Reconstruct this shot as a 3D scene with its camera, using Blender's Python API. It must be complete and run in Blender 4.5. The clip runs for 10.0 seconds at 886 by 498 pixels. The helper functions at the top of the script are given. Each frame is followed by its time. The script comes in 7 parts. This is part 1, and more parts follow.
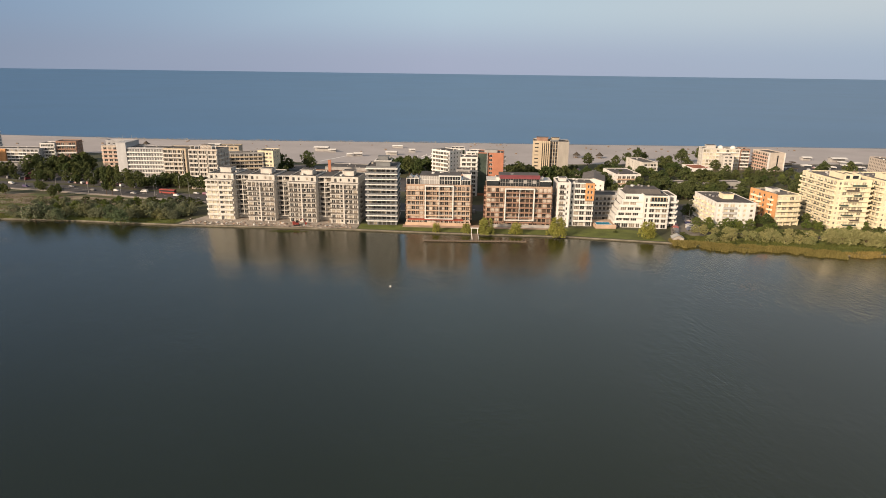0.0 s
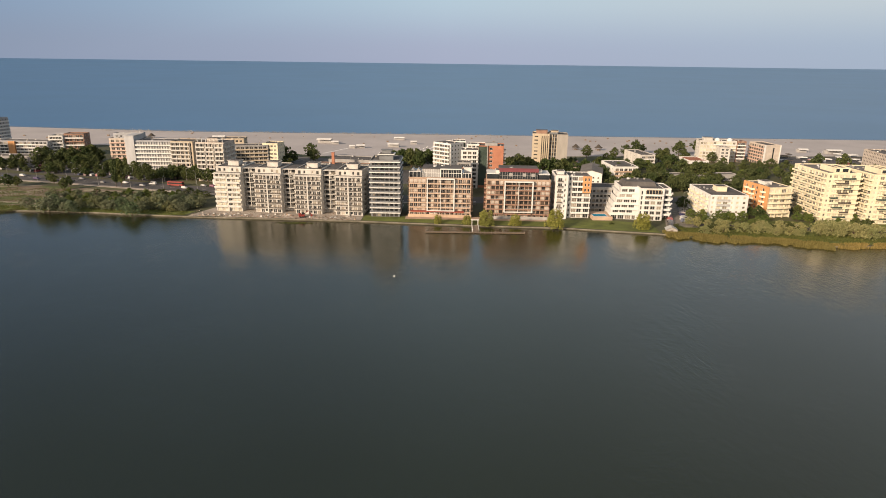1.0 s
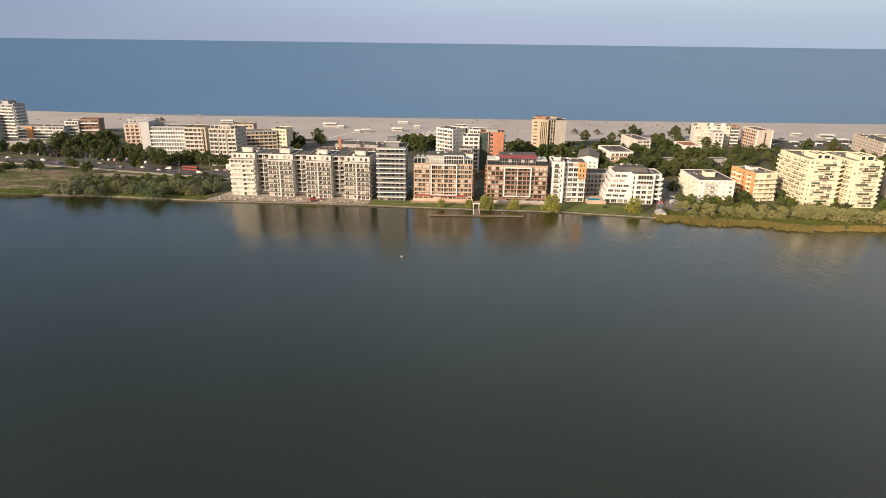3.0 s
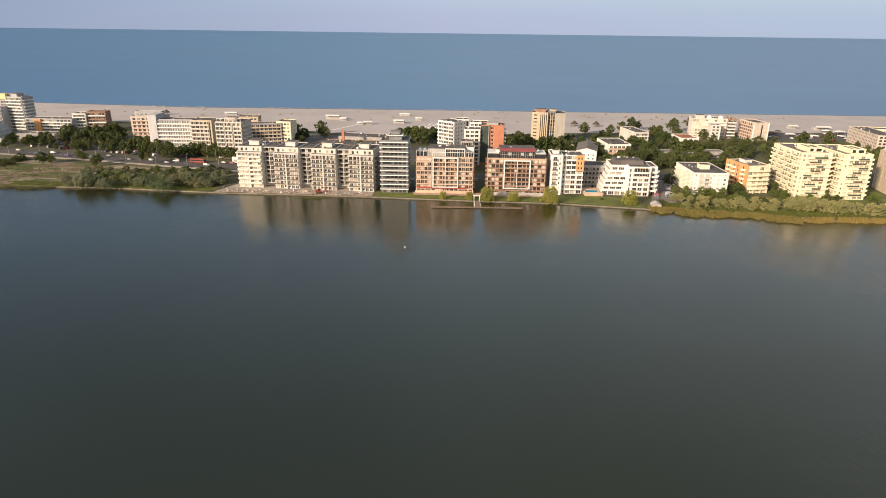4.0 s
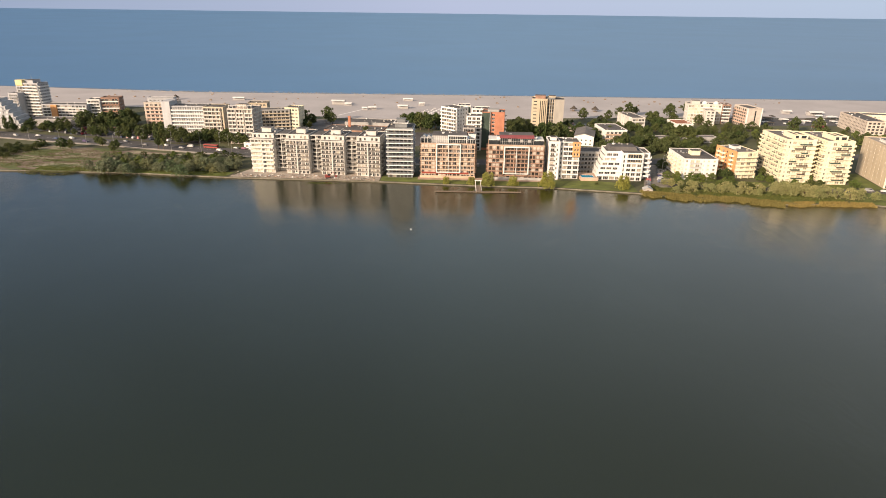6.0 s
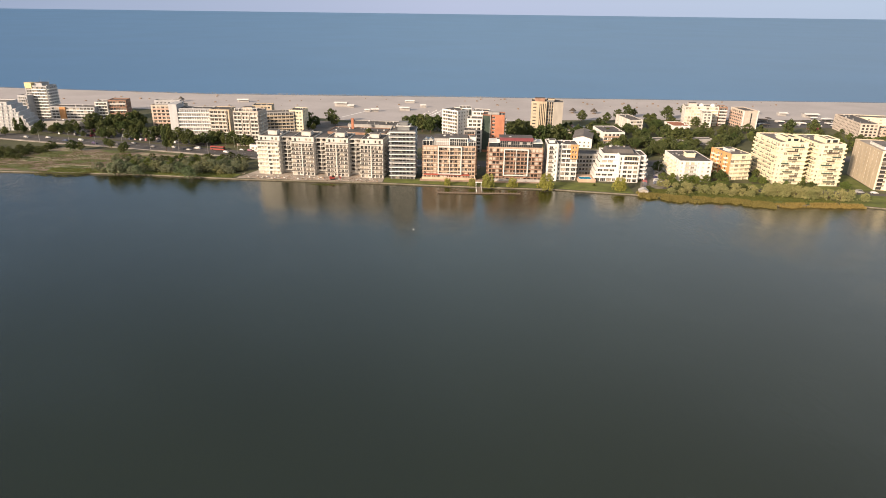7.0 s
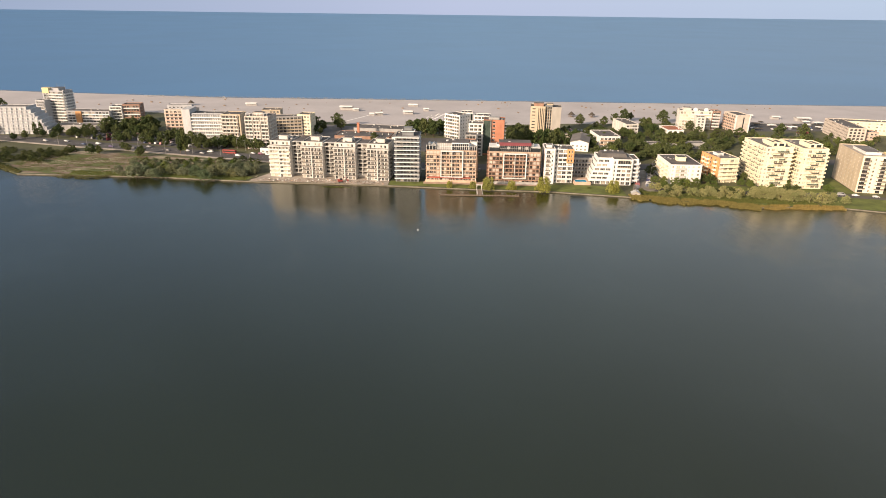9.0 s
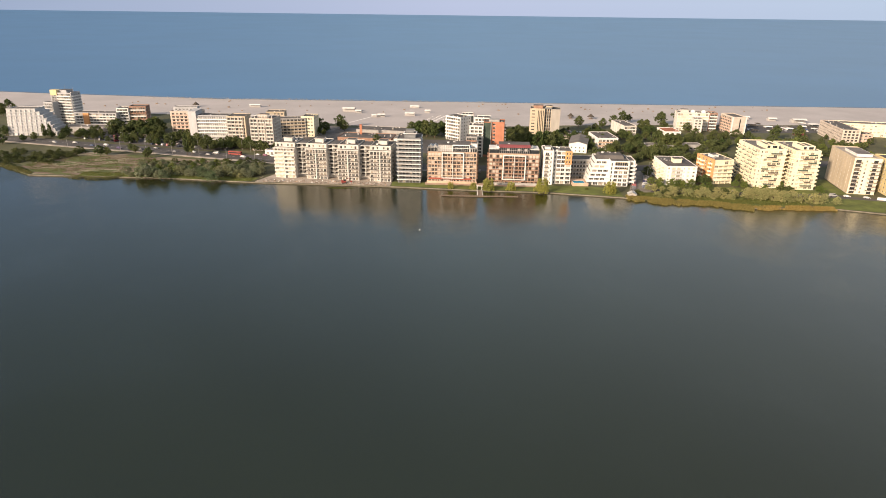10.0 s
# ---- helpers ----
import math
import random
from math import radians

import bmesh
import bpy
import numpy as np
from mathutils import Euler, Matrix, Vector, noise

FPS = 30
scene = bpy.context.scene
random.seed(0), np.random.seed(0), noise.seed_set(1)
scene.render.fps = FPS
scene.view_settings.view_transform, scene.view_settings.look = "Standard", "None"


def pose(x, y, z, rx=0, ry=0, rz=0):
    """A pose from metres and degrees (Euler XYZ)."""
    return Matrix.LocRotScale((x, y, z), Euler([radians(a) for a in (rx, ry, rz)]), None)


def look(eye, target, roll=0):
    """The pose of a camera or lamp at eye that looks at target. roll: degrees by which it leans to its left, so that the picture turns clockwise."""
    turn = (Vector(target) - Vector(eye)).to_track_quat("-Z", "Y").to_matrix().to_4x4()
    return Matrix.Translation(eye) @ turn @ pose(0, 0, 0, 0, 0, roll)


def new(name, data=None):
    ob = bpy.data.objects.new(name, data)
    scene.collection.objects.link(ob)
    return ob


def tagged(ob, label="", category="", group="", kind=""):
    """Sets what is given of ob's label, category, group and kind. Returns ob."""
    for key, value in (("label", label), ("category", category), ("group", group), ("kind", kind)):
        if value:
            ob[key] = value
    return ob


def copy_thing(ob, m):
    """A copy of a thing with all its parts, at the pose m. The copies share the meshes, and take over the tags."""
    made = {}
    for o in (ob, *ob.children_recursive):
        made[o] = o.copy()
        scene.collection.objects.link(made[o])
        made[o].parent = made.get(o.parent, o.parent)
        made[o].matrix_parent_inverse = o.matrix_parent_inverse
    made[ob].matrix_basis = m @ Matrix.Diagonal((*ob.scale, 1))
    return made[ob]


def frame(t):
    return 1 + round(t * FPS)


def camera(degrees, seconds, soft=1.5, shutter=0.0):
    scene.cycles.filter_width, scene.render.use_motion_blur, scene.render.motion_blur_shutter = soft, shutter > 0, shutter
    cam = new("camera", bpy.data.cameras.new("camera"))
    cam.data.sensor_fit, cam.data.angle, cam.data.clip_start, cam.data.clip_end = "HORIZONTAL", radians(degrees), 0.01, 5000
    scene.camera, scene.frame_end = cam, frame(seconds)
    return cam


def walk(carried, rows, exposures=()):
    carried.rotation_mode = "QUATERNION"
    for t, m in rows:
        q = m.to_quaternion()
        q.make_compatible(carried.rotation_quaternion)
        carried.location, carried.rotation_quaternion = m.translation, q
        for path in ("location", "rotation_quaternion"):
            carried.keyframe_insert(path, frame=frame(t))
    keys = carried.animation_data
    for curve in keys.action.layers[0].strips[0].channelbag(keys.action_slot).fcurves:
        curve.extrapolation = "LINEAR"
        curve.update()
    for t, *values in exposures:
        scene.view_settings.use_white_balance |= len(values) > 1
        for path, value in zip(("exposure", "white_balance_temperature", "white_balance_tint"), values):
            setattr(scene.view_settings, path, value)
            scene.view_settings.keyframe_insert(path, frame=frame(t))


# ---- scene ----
cam = camera(71.4, 10.0, soft=0.92)
PATH = [
    (0, (0.35, 0.03, 84.05), (0.463, 96.180, 56.589), 0.76),
    (0.5, (0.18, -5.19, 85.80), (0.236, 90.747, 57.579), 0.75),
    (1, (-0.00, -10.41, 87.56), (-0.005, 85.297, 58.570), 0.75),
    (1.5, (-0.20, -15.64, 89.34), (-0.259, 79.837, 59.592), 0.75),
    (2, (-0.41, -20.87, 91.13), (-0.522, 74.370, 60.641), 0.74),
    (2.5, (-0.62, -26.10, 92.94), (-0.792, 68.893, 61.703), 0.74),
    (4, (-1.26, -41.80, 98.48), (-1.608, 52.446, 65.046), 0.73),
    (4.5, (-1.46, -47.02, 100.37), (-1.872, 46.950, 66.165), 0.73),
    (5, (-1.65, -52.23, 102.27), (-2.129, 41.468, 67.327), 0.73),
    (5.5, (-1.83, -57.43, 104.18), (-2.373, 35.965, 68.437), 0.72),
    (6, (-1.99, -62.62, 106.10), (-2.595, 30.590, 69.880), 0.72),
    (7, (-2.27, -72.93, 109.93), (-3.011, 20.270, 73.699), 0.72),
    (7.5, (-2.37, -78.06, 111.84), (-3.182, 15.149, 75.627), 0.72),
    (8, (-2.44, -83.17, 113.72), (-3.327, 10.036, 77.500), 0.71),
    (8.5, (-2.48, -88.25, 115.58), (-3.442, 4.947, 79.339), 0.71),
    (9, (-2.48, -93.30, 117.41), (-3.526, -0.110, 81.156), 0.71),
    (9.5, (-2.45, -98.32, 119.18), (-3.574, -5.133, 82.934), 0.71),
    (10, (-2.37, -103.32, 120.90), (-3.584, -10.129, 84.640), 0.71),
]
EXPOSURES = [(0.0, 0.26, 6560, 10), (2.5, 0.44, 6550, 10), (5.0, 0.60, 6520, 11), (7.5, 0.68, 6500, 11), (10.0, 0.70, 6480, 11)]
walk(cam, [(t, look(eye, target, roll)) for t, eye, target, roll in PATH], EXPOSURES)

# ---- world, sun, exposure ----
SUN_EL, SUN_AZ = radians(19), radians(222)
world = bpy.data.worlds.new("world")
scene.world = world
world.use_nodes = True
wn, wl = world.node_tree.nodes, world.node_tree.links
sky = wn.new("ShaderNodeTexSky")
sky.sky_type, sky.sun_disc = "NISHITA", False
sky.sun_elevation, sky.sun_rotation = SUN_EL, SUN_AZ
sky.air_density, sky.dust_density, sky.ozone_density = 1.0, 0.4, 3.0
# a thin even haze lies over the clear sky
haze = wn.new("ShaderNodeMix")
haze.data_type = "RGBA"
haze.inputs[0].default_value = 0.95
# the evening haze: lavender low over the sea, paler above, thinning from one side of the sky to the other and towards the zenith
sky_dir, sky_axes, sky_side = wn.new("ShaderNodeTexCoord"), wn.new("ShaderNodeSeparateXYZ"), wn.new("ShaderNodeMapRange")
wl.new(sky_dir.outputs["Generated"], sky_axes.inputs[0])
wl.new(sky_axes.outputs["X"], sky_side.inputs["Value"])
sky_side.inputs["From Min"].default_value, sky_side.inputs["From Max"].default_value = -0.75, 0.75


def sky_ramp(stops, source):
    node = wn.new("ShaderNodeValToRGB")
    while len(node.color_ramp.elements) < len(stops):
        node.color_ramp.elements.new(0.5)
    for stop, (at, c) in zip(node.color_ramp.elements, stops):
        stop.position, stop.color = at, (*c, 1)
    wl.new(source, node.inputs[0])
    return node.outputs[0]


low_band = sky_ramp([(0.1, (0.40, 0.50, 0.71)), (0.5, (0.57, 0.645, 0.89)), (0.9, (0.55, 0.68, 0.90))], sky_side.outputs[0])
high_band = sky_ramp([(0.1, (0.42, 0.60, 0.85)), (0.5, (0.72, 0.91, 1.06)), (0.9, (0.84, 0.92, 0.98))], sky_side.outputs[0])
sky_lift, sky_tone, sky_deep = wn.new("ShaderNodeMapRange"), wn.new("ShaderNodeMix"), wn.new("ShaderNodeVectorMath")
sky_lift.interpolation_type = "SMOOTHSTEP"
sky_lift.inputs["From Min"].default_value, sky_lift.inputs["From Max"].default_value = 0.015, 0.10
wl.new(sky_axes.outputs["Z"], sky_lift.inputs["Value"])
sky_tone.data_type = "RGBA"
wl.new(sky_lift.outputs[0], sky_tone.inputs[0])
wl.new(low_band, sky_tone.inputs[6])
wl.new(high_band, sky_tone.inputs[7])
sky_west, sky_slope = wn.new("ShaderNodeMath"), wn.new("ShaderNodeMath")
sky_west.operation, sky_west.inputs[1].default_value = "MINIMUM", 0.0
wl.new(sky_axes.outputs["X"], sky_west.inputs[0])
sky_slope.operation, sky_slope.inputs[1].default_value = "MULTIPLY_ADD", -0.28
wl.new(sky_west.outputs[0], sky_slope.inputs[0])
wl.new(sky_axes.outputs["Z"], sky_slope.inputs[2])
sky_high = sky_ramp([(0.0, (1, 1, 1)), (0.14, (1, 1, 1)), (0.24, (0.87, 0.87, 0.90)), (0.36, (0.66, 0.67, 0.69)), (0.62, (0.34, 0.355, 0.38)), (1.0, (0.30, 0.32, 0.35))], sky_slope.outputs[0])
sky_bright = wn.new("ShaderNodeVectorMath")
sky_bright.operation, sky_bright.inputs[1].default_value = "MULTIPLY", (4.0, 4.0, 4.0)
sky_deep.operation = "MULTIPLY"
wl.new(sky_tone.outputs[2], sky_bright.inputs[0])
wl.new(sky_bright.outputs[0], sky_deep.inputs[0])
wl.new(sky_high, sky_deep.inputs[1])
# the evening glow on the sun's side of the sky
glow_at, glow_cut, glow_mix = wn.new("ShaderNodeVectorMath"), wn.new("ShaderNodeMapRange"), wn.new("ShaderNodeMix")
glow_at.operation, glow_at.inputs[1].default_value = "DOT_PRODUCT", (math.sin(SUN_AZ), math.cos(SUN_AZ), 0.0)
wl.new(sky_dir.outputs["Generated"], glow_at.inputs[0])
glow_cut.inputs["From Min"].default_value, glow_cut.inputs["From Max"].default_value = 0.1, 1.0
wl.new(glow_at.outputs["Value"], glow_cut.inputs["Value"])
glow_mix.data_type = "RGBA"
glow_mix.inputs[7].default_value = (9.0, 7.6, 6.2, 1)
wl.new(glow_cut.outputs[0], glow_mix.inputs[0])
wl.new(sky_deep.outputs[0], glow_mix.inputs[6])
wl.new(glow_mix.outputs[2], haze.inputs[7])
wl.new(sky.outputs[0], haze.inputs[6])
wl.new(haze.outputs[2], wn["Background"].inputs[0])
wn["Background"].inputs[1].default_value = 0.130

sun = new("sun", bpy.data.lights.new("sun", "SUN"))
sun.data.energy, sun.data.angle, sun.data.color = 4.6, radians(4), (1.0, 0.78, 0.57)
sun_dir = Vector((math.sin(SUN_AZ) * math.cos(SUN_EL), math.cos(SUN_AZ) * math.cos(SUN_EL), math.sin(SUN_EL)))
sun.matrix_world = look(sun_dir * 100, (0, 0, 0))


# ---- materials ----
def mat(name):
    m = bpy.data.materials.new(name)
    m.use_nodes = True
    return m, m.node_tree.nodes, m.node_tree.links, m.node_tree.nodes["Principled BSDF"]


def noise_node(n, l, scale, detail=4, stretch=(1, 1, 1), coord="Object"):
    tc, mp, nz = n.new("ShaderNodeTexCoord"), n.new("ShaderNodeMapping"), n.new("ShaderNodeTexNoise")
    mp.inputs["Scale"].default_value = stretch
    nz.inputs["Scale"].default_value, nz.inputs["Detail"].default_value = scale, detail
    l.new(tc.outputs[coord], mp.inputs[0])
    l.new(mp.outputs[0], nz.inputs["Vector"])
    return nz.outputs["Fac"]


def ramp(n, l, fac, stops):
    r = n.new("ShaderNodeValToRGB")
    while len(r.color_ramp.elements) < len(stops):
        r.color_ramp.elements.new(0.5)
    for e, (p, c) in zip(r.color_ramp.elements, stops):
        e.position, e.color = p, (*c, 1)
    l.new(fac, r.inputs[0])
    return r.outputs[0]


def mixed(n, l, fac, a, b, mode="MIX"):
    m = n.new("ShaderNodeMix")
    m.data_type, m.blend_type = "RGBA", mode
    for sock, v in ((m.inputs[0], fac), (m.inputs[6], a), (m.inputs[7], b)):
        if isinstance(v, (int, float)):
            sock.default_value = v
        elif isinstance(v, tuple):
            sock.default_value = (*v, 1)
        else:
            l.new(v, sock)
    return m.outputs[2]


def bump(n, l, bsdf, height, strength, distance):
    b = n.new("ShaderNodeBump")
    b.inputs["Strength"].default_value, b.inputs["Distance"].default_value = strength, distance
    l.new(height, b.inputs["Height"])
    l.new(b.outputs[0], bsdf.inputs["Normal"])


def scaled(c, k):
    return tuple(min(1, v * k) for v in c)


def surface(name, c, rough=0.85, var=0.18, s1=0.25, s2=3.0, stretch=(1, 1, 1), bumps=0.3, metal=0.0, dist=0.02):
    """Paint, plaster, stone and the like: broad stains and fine grain."""
    m, n, l, b = mat(name)
    big, fine = noise_node(n, l, s1, 5, stretch), noise_node(n, l, s2, 4, stretch)
    col = ramp(n, l, big, [(0.3, scaled(c, 1 - var)), (0.7, scaled(c, 1 + var * 0.5))])
    col2 = ramp(n, l, fine, [(0.3, (1 - var * 0.6,) * 3), (0.75, (1, 1, 1))])
    l.new(mixed(n, l, 1.0, col, col2, "MULTIPLY"), b.inputs["Base Color"])
    b.inputs["Roughness"].default_value, b.inputs["Metallic"].default_value = rough, metal
    if bumps:
        bump(n, l, b, fine, bumps, dist)
    return m


def random_surface(name, stops, rough=0.6, source="OBJECT", metal=0.0, grain=2.0):
    m, n, l, b = mat(name)
    if source == "OBJECT":
        fac = n.new("ShaderNodeObjectInfo").outputs["Random"]
    else:
        fac = n.new("ShaderNodeNewGeometry").outputs["Random Per Island"]
    col = ramp(n, l, fac, stops)
    fine = ramp(n, l, noise_node(n, l, grain, 3), [(0.3, (0.8,) * 3), (0.7, (1, 1, 1))])
    l.new(mixed(n, l, 1.0, col, fine, "MULTIPLY"), b.inputs["Base Color"])
    b.inputs["Roughness"].default_value, b.inputs["Metallic"].default_value = rough, metal
    return m


def foliage(name, dark, light, tint=0.25):
    m, n, l, b = mat(name)
    isl = n.new("ShaderNodeNewGeometry").outputs["Random Per Island"]
    obj = n.new("ShaderNodeObjectInfo").outputs["Random"]
    c = ramp(n, l, isl, [(0.0, dark), (1.0, light)])
    o = ramp(n, l, obj, [(0.0, (1 - tint, 1 - tint * 0.6, 1 - tint)), (0.5, (1, 1, 1)), (1.0, (1 + tint * 0.35, 1 + tint * 0.2, 1 - tint * 0.3))])
    l.new(mixed(n, l, 1.0, c, o, "MULTIPLY"), b.inputs["Base Color"])
    b.inputs["Roughness"].default_value = 0.7
    b.inputs["Specular IOR Level"].default_value = 0.2
    thin, both = n.new("ShaderNodeBsdfTranslucent"), n.new("ShaderNodeMixShader")
    both.inputs[0].default_value = 0.3
    l.new(b.inputs["Base Color"].links[0].from_socket, thin.inputs["Color"])
    l.new(b.outputs[0], both.inputs[1]), l.new(thin.outputs[0], both.inputs[2])
    l.new(both.outputs[0], n["Material Output"].inputs["Surface"])
    return m


def water(name, c, rough, waves, patch_scale=0.012, var=0.15, ior=1.56, ruffle=1.0):
    """waves: (scale, stretch, turn in degrees, distance) rows, added up into one relief; patches calm and ruffle it."""
    m, n, l, b = mat(name)
    big = noise_node(n, l, 0.004, 4)
    l.new(ramp(n, l, big, [(0.35, scaled(c, 1 - var)), (0.65, scaled(c, 1 + var))]), b.inputs["Base Color"])
    b.inputs["Roughness"].default_value, b.inputs["IOR"].default_value = rough, ior
    calm = n.new("ShaderNodeMapRange")
    calm.inputs["From Min"].default_value, calm.inputs["From Max"].default_value = 0.35, 0.65
    calm.inputs["To Min"].default_value, calm.inputs["To Max"].default_value = 0.25, ruffle
    l.new(noise_node(n, l, patch_scale, 3), calm.inputs["Value"])
    last = None
    for scale, stretch, turn, distance in waves:
        tc, m1, m2, nz, k = (n.new(x) for x in ("ShaderNodeTexCoord", "ShaderNodeMapping", "ShaderNodeMapping", "ShaderNodeTexNoise", "ShaderNodeBump"))
        m1.inputs["Rotation"].default_value[2], m2.inputs["Scale"].default_value = radians(turn), (1 / stretch, 1, 1)
        nz.inputs["Scale"].default_value, nz.inputs["Detail"].default_value = scale, 2
        l.new(tc.outputs["Object"], m1.inputs[0]), l.new(m1.outputs[0], m2.inputs[0]), l.new(m2.outputs[0], nz.inputs["Vector"])
        l.new(nz.outputs["Fac"], k.inputs["Height"]), l.new(calm.outputs[0], k.inputs["Strength"])
        k.inputs["Distance"].default_value = distance
        if last:
            l.new(last, k.inputs["Normal"])
        last = k.outputs[0]
    l.new(last, b.inputs["Normal"])
    return m


M = {
    "beige": surface("beige_plaster", (0.60, 0.575, 0.535), stretch=(1, 1, 0.3)),
    "bare": surface("unpainted_plaster", (0.59, 0.57, 0.53), var=0.22, stretch=(1, 1, 0.4)),
    "white": surface("white_plaster", (0.71, 0.70, 0.675), var=0.12, stretch=(1, 1, 0.3)),
    "cream": surface("cream_plaster", (0.79, 0.71, 0.52), var=0.14, stretch=(1, 1, 0.3)),
    # two whites darkened to stand for the weaker sunlight on the left hotels
    "agedwhite": surface("dimmed_white_plaster", (0.41, 0.415, 0.435), var=0.16, stretch=(1, 1, 0.3)),
    "pearl": surface("half_dimmed_white_plaster", (0.47, 0.475, 0.49), var=0.12, stretch=(1, 1, 0.3)),
    # pale grey-beige, with the end wall's shade put into the colour
    "greystone": surface("shaded_grey_beige_plaster", (0.36, 0.335, 0.30), var=0.14, stretch=(1, 1, 0.3)),
    "tan": surface("tan_plaster", (0.53, 0.445, 0.33), var=0.15, stretch=(1, 1, 0.3)),
    "peach": surface("peach_cladding", (0.53, 0.385, 0.285), var=0.2),
    "peachlight": surface("pale_peach_plaster", (0.57, 0.50, 0.435), var=0.2),
    "brick": surface("brick_red_cladding", (0.33, 0.20, 0.145), var=0.25),
    # brown plaster, also dark enough to hold the shade of balcony recesses
    "umber": surface("umber_plaster", (0.45, 0.33, 0.25), var=0.2),
    "orange": surface("orange_plaster", (0.62, 0.32, 0.14), var=0.15),
    "rust": surface("rust_orange_plaster", (0.45, 0.19, 0.115), var=0.15),
    "yellow": surface("yellow_plaster", (0.66, 0.55, 0.30), var=0.15),
    "pink": surface("pink_plaster", (0.62, 0.44, 0.36), var=0.15),
    "grey": surface("grey_cladding", (0.20, 0.21, 0.22), var=0.2),
    "midgrey": surface("grey_plaster", (0.38, 0.37, 0.36), var=0.2),
    "roof": surface("bitumen_roof", (0.125, 0.115, 0.11), var=0.35, s1=0.12, s2=1.2),
    "roofgrey": surface("grey_roof_sheet", (0.19, 0.175, 0.165), var=0.3, s1=0.12),
    "redroof": surface("red_metal_roof", (0.27, 0.075, 0.08), rough=0.55, var=0.2),
    "tile": surface("clay_tile_roof", (0.40, 0.15, 0.08), var=0.3),
    "frame": surface("white_window_frame", (0.72, 0.71, 0.69), rough=0.5, var=0.05, bumps=0),
    "darkframe": surface("dark_window_frame", (0.10, 0.09, 0.09), rough=0.5, var=0.1, bumps=0),
    "rail": surface("dark_metal_rail", (0.085, 0.07, 0.058), rough=0.6, var=0.2, metal=0.0, bumps=0),
    "lightrail": surface("light_metal_rail", (0.55, 0.55, 0.54), rough=0.45, var=0.1, metal=0.3, bumps=0),
    "steel": surface("galvanised_steel", (0.42, 0.42, 0.42), rough=0.5, metal=0.5, var=0.1, bumps=0),
    "concrete": surface("concrete", (0.40, 0.37, 0.33), var=0.25, s1=0.4),
    "coping": surface("weathered_coping", (0.31, 0.275, 0.23), var=0.3, s1=0.3),
    "quay": surface("quay_concrete", (0.25, 0.225, 0.19), var=0.35, s1=0.3),
    "dampwall": surface("damp_algae_stained_concrete", (0.15, 0.135, 0.10), var=0.4, s1=0.3),
    "paving": surface("pale_paving", (0.42, 0.37, 0.32), var=0.3, s1=0.15),
    "asphalt": surface("asphalt", (0.095, 0.09, 0.09), var=0.3, s1=0.06, s2=1.5),
    "paint": surface("road_paint", (0.7, 0.7, 0.68), var=0.2, bumps=0),
    "lawn": surface("mown_grass", (0.135, 0.165, 0.032), var=0.4, s1=0.15, s2=1.8, bumps=0.6, dist=0.1),
    "sand": surface("beach_sand", (0.45, 0.42, 0.418), var=0.12, s1=0.02, s2=0.4, bumps=0.5, dist=0.15),
    "wood": surface("weathered_wood", (0.26, 0.20, 0.15), var=0.35, s1=0.8, stretch=(1, 6, 1)),
    "bark": surface("bark", (0.13, 0.09, 0.06), var=0.4, s1=1.0),
    "awning": surface("red_awning_fabric", (0.45, 0.08, 0.05), var=0.2),
    "curtain": surface("blue_tarpaulin", (0.05, 0.16, 0.36), var=0.2),
    "pool": surface("pool_water", (0.03, 0.30, 0.50), rough=0.08, var=0.1, s1=0.5),
    "machine": surface("red_machine_paint", (0.30, 0.05, 0.04), rough=0.45, var=0.2),
    "tyre": surface("tyre_rubber", (0.03, 0.03, 0.03), var=0.2, bumps=0),
    "canvas": surface("white_canvas", (0.75, 0.74, 0.72), var=0.1),
    "thatch": surface("reed_thatch", (0.085, 0.07, 0.055), var=0.4, s1=1.0),
    "glasswall": surface("tinted_glass", (0.035, 0.04, 0.045), rough=0.08, var=0.3, s1=0.3, bumps=0),
    "greenglass": surface("green_glass", (0.065, 0.09, 0.075), rough=0.2, var=0.3, s1=0.3, bumps=0),
    "paleglass": surface("pale_railing_glass", (0.19, 0.20, 0.215), rough=0.15, var=0.35, s1=0.6, bumps=0),
    "earth": surface("land_cover", (0.105, 0.108, 0.05), var=0.45, s1=0.03, s2=0.5, bumps=0.6, dist=0.2),
    "dry": None,
}
def meadow():
    m, n, l, b = mat("dry_grass_and_soil")
    patches, fine = noise_node(n, l, 0.055, 7, (0.5, 1.4, 1)), noise_node(n, l, 0.9, 4)
    c = ramp(n, l, patches, [(0.34, (0.085, 0.11, 0.03)), (0.43, (0.13, 0.15, 0.045)), (0.46, (0.17, 0.125, 0.085)), (0.53, (0.25, 0.19, 0.14)), (0.58, (0.36, 0.33, 0.22)), (0.62, (0.10, 0.125, 0.038))])
    g = ramp(n, l, fine, [(0.3, (0.65,) * 3), (0.7, (1, 1, 1))])
    l.new(mixed(n, l, 1.0, c, g, "MULTIPLY"), b.inputs["Base Color"])
    b.inputs["Roughness"].default_value = 0.95
    bump(n, l, b, fine, 0.6, 0.15)
    return m


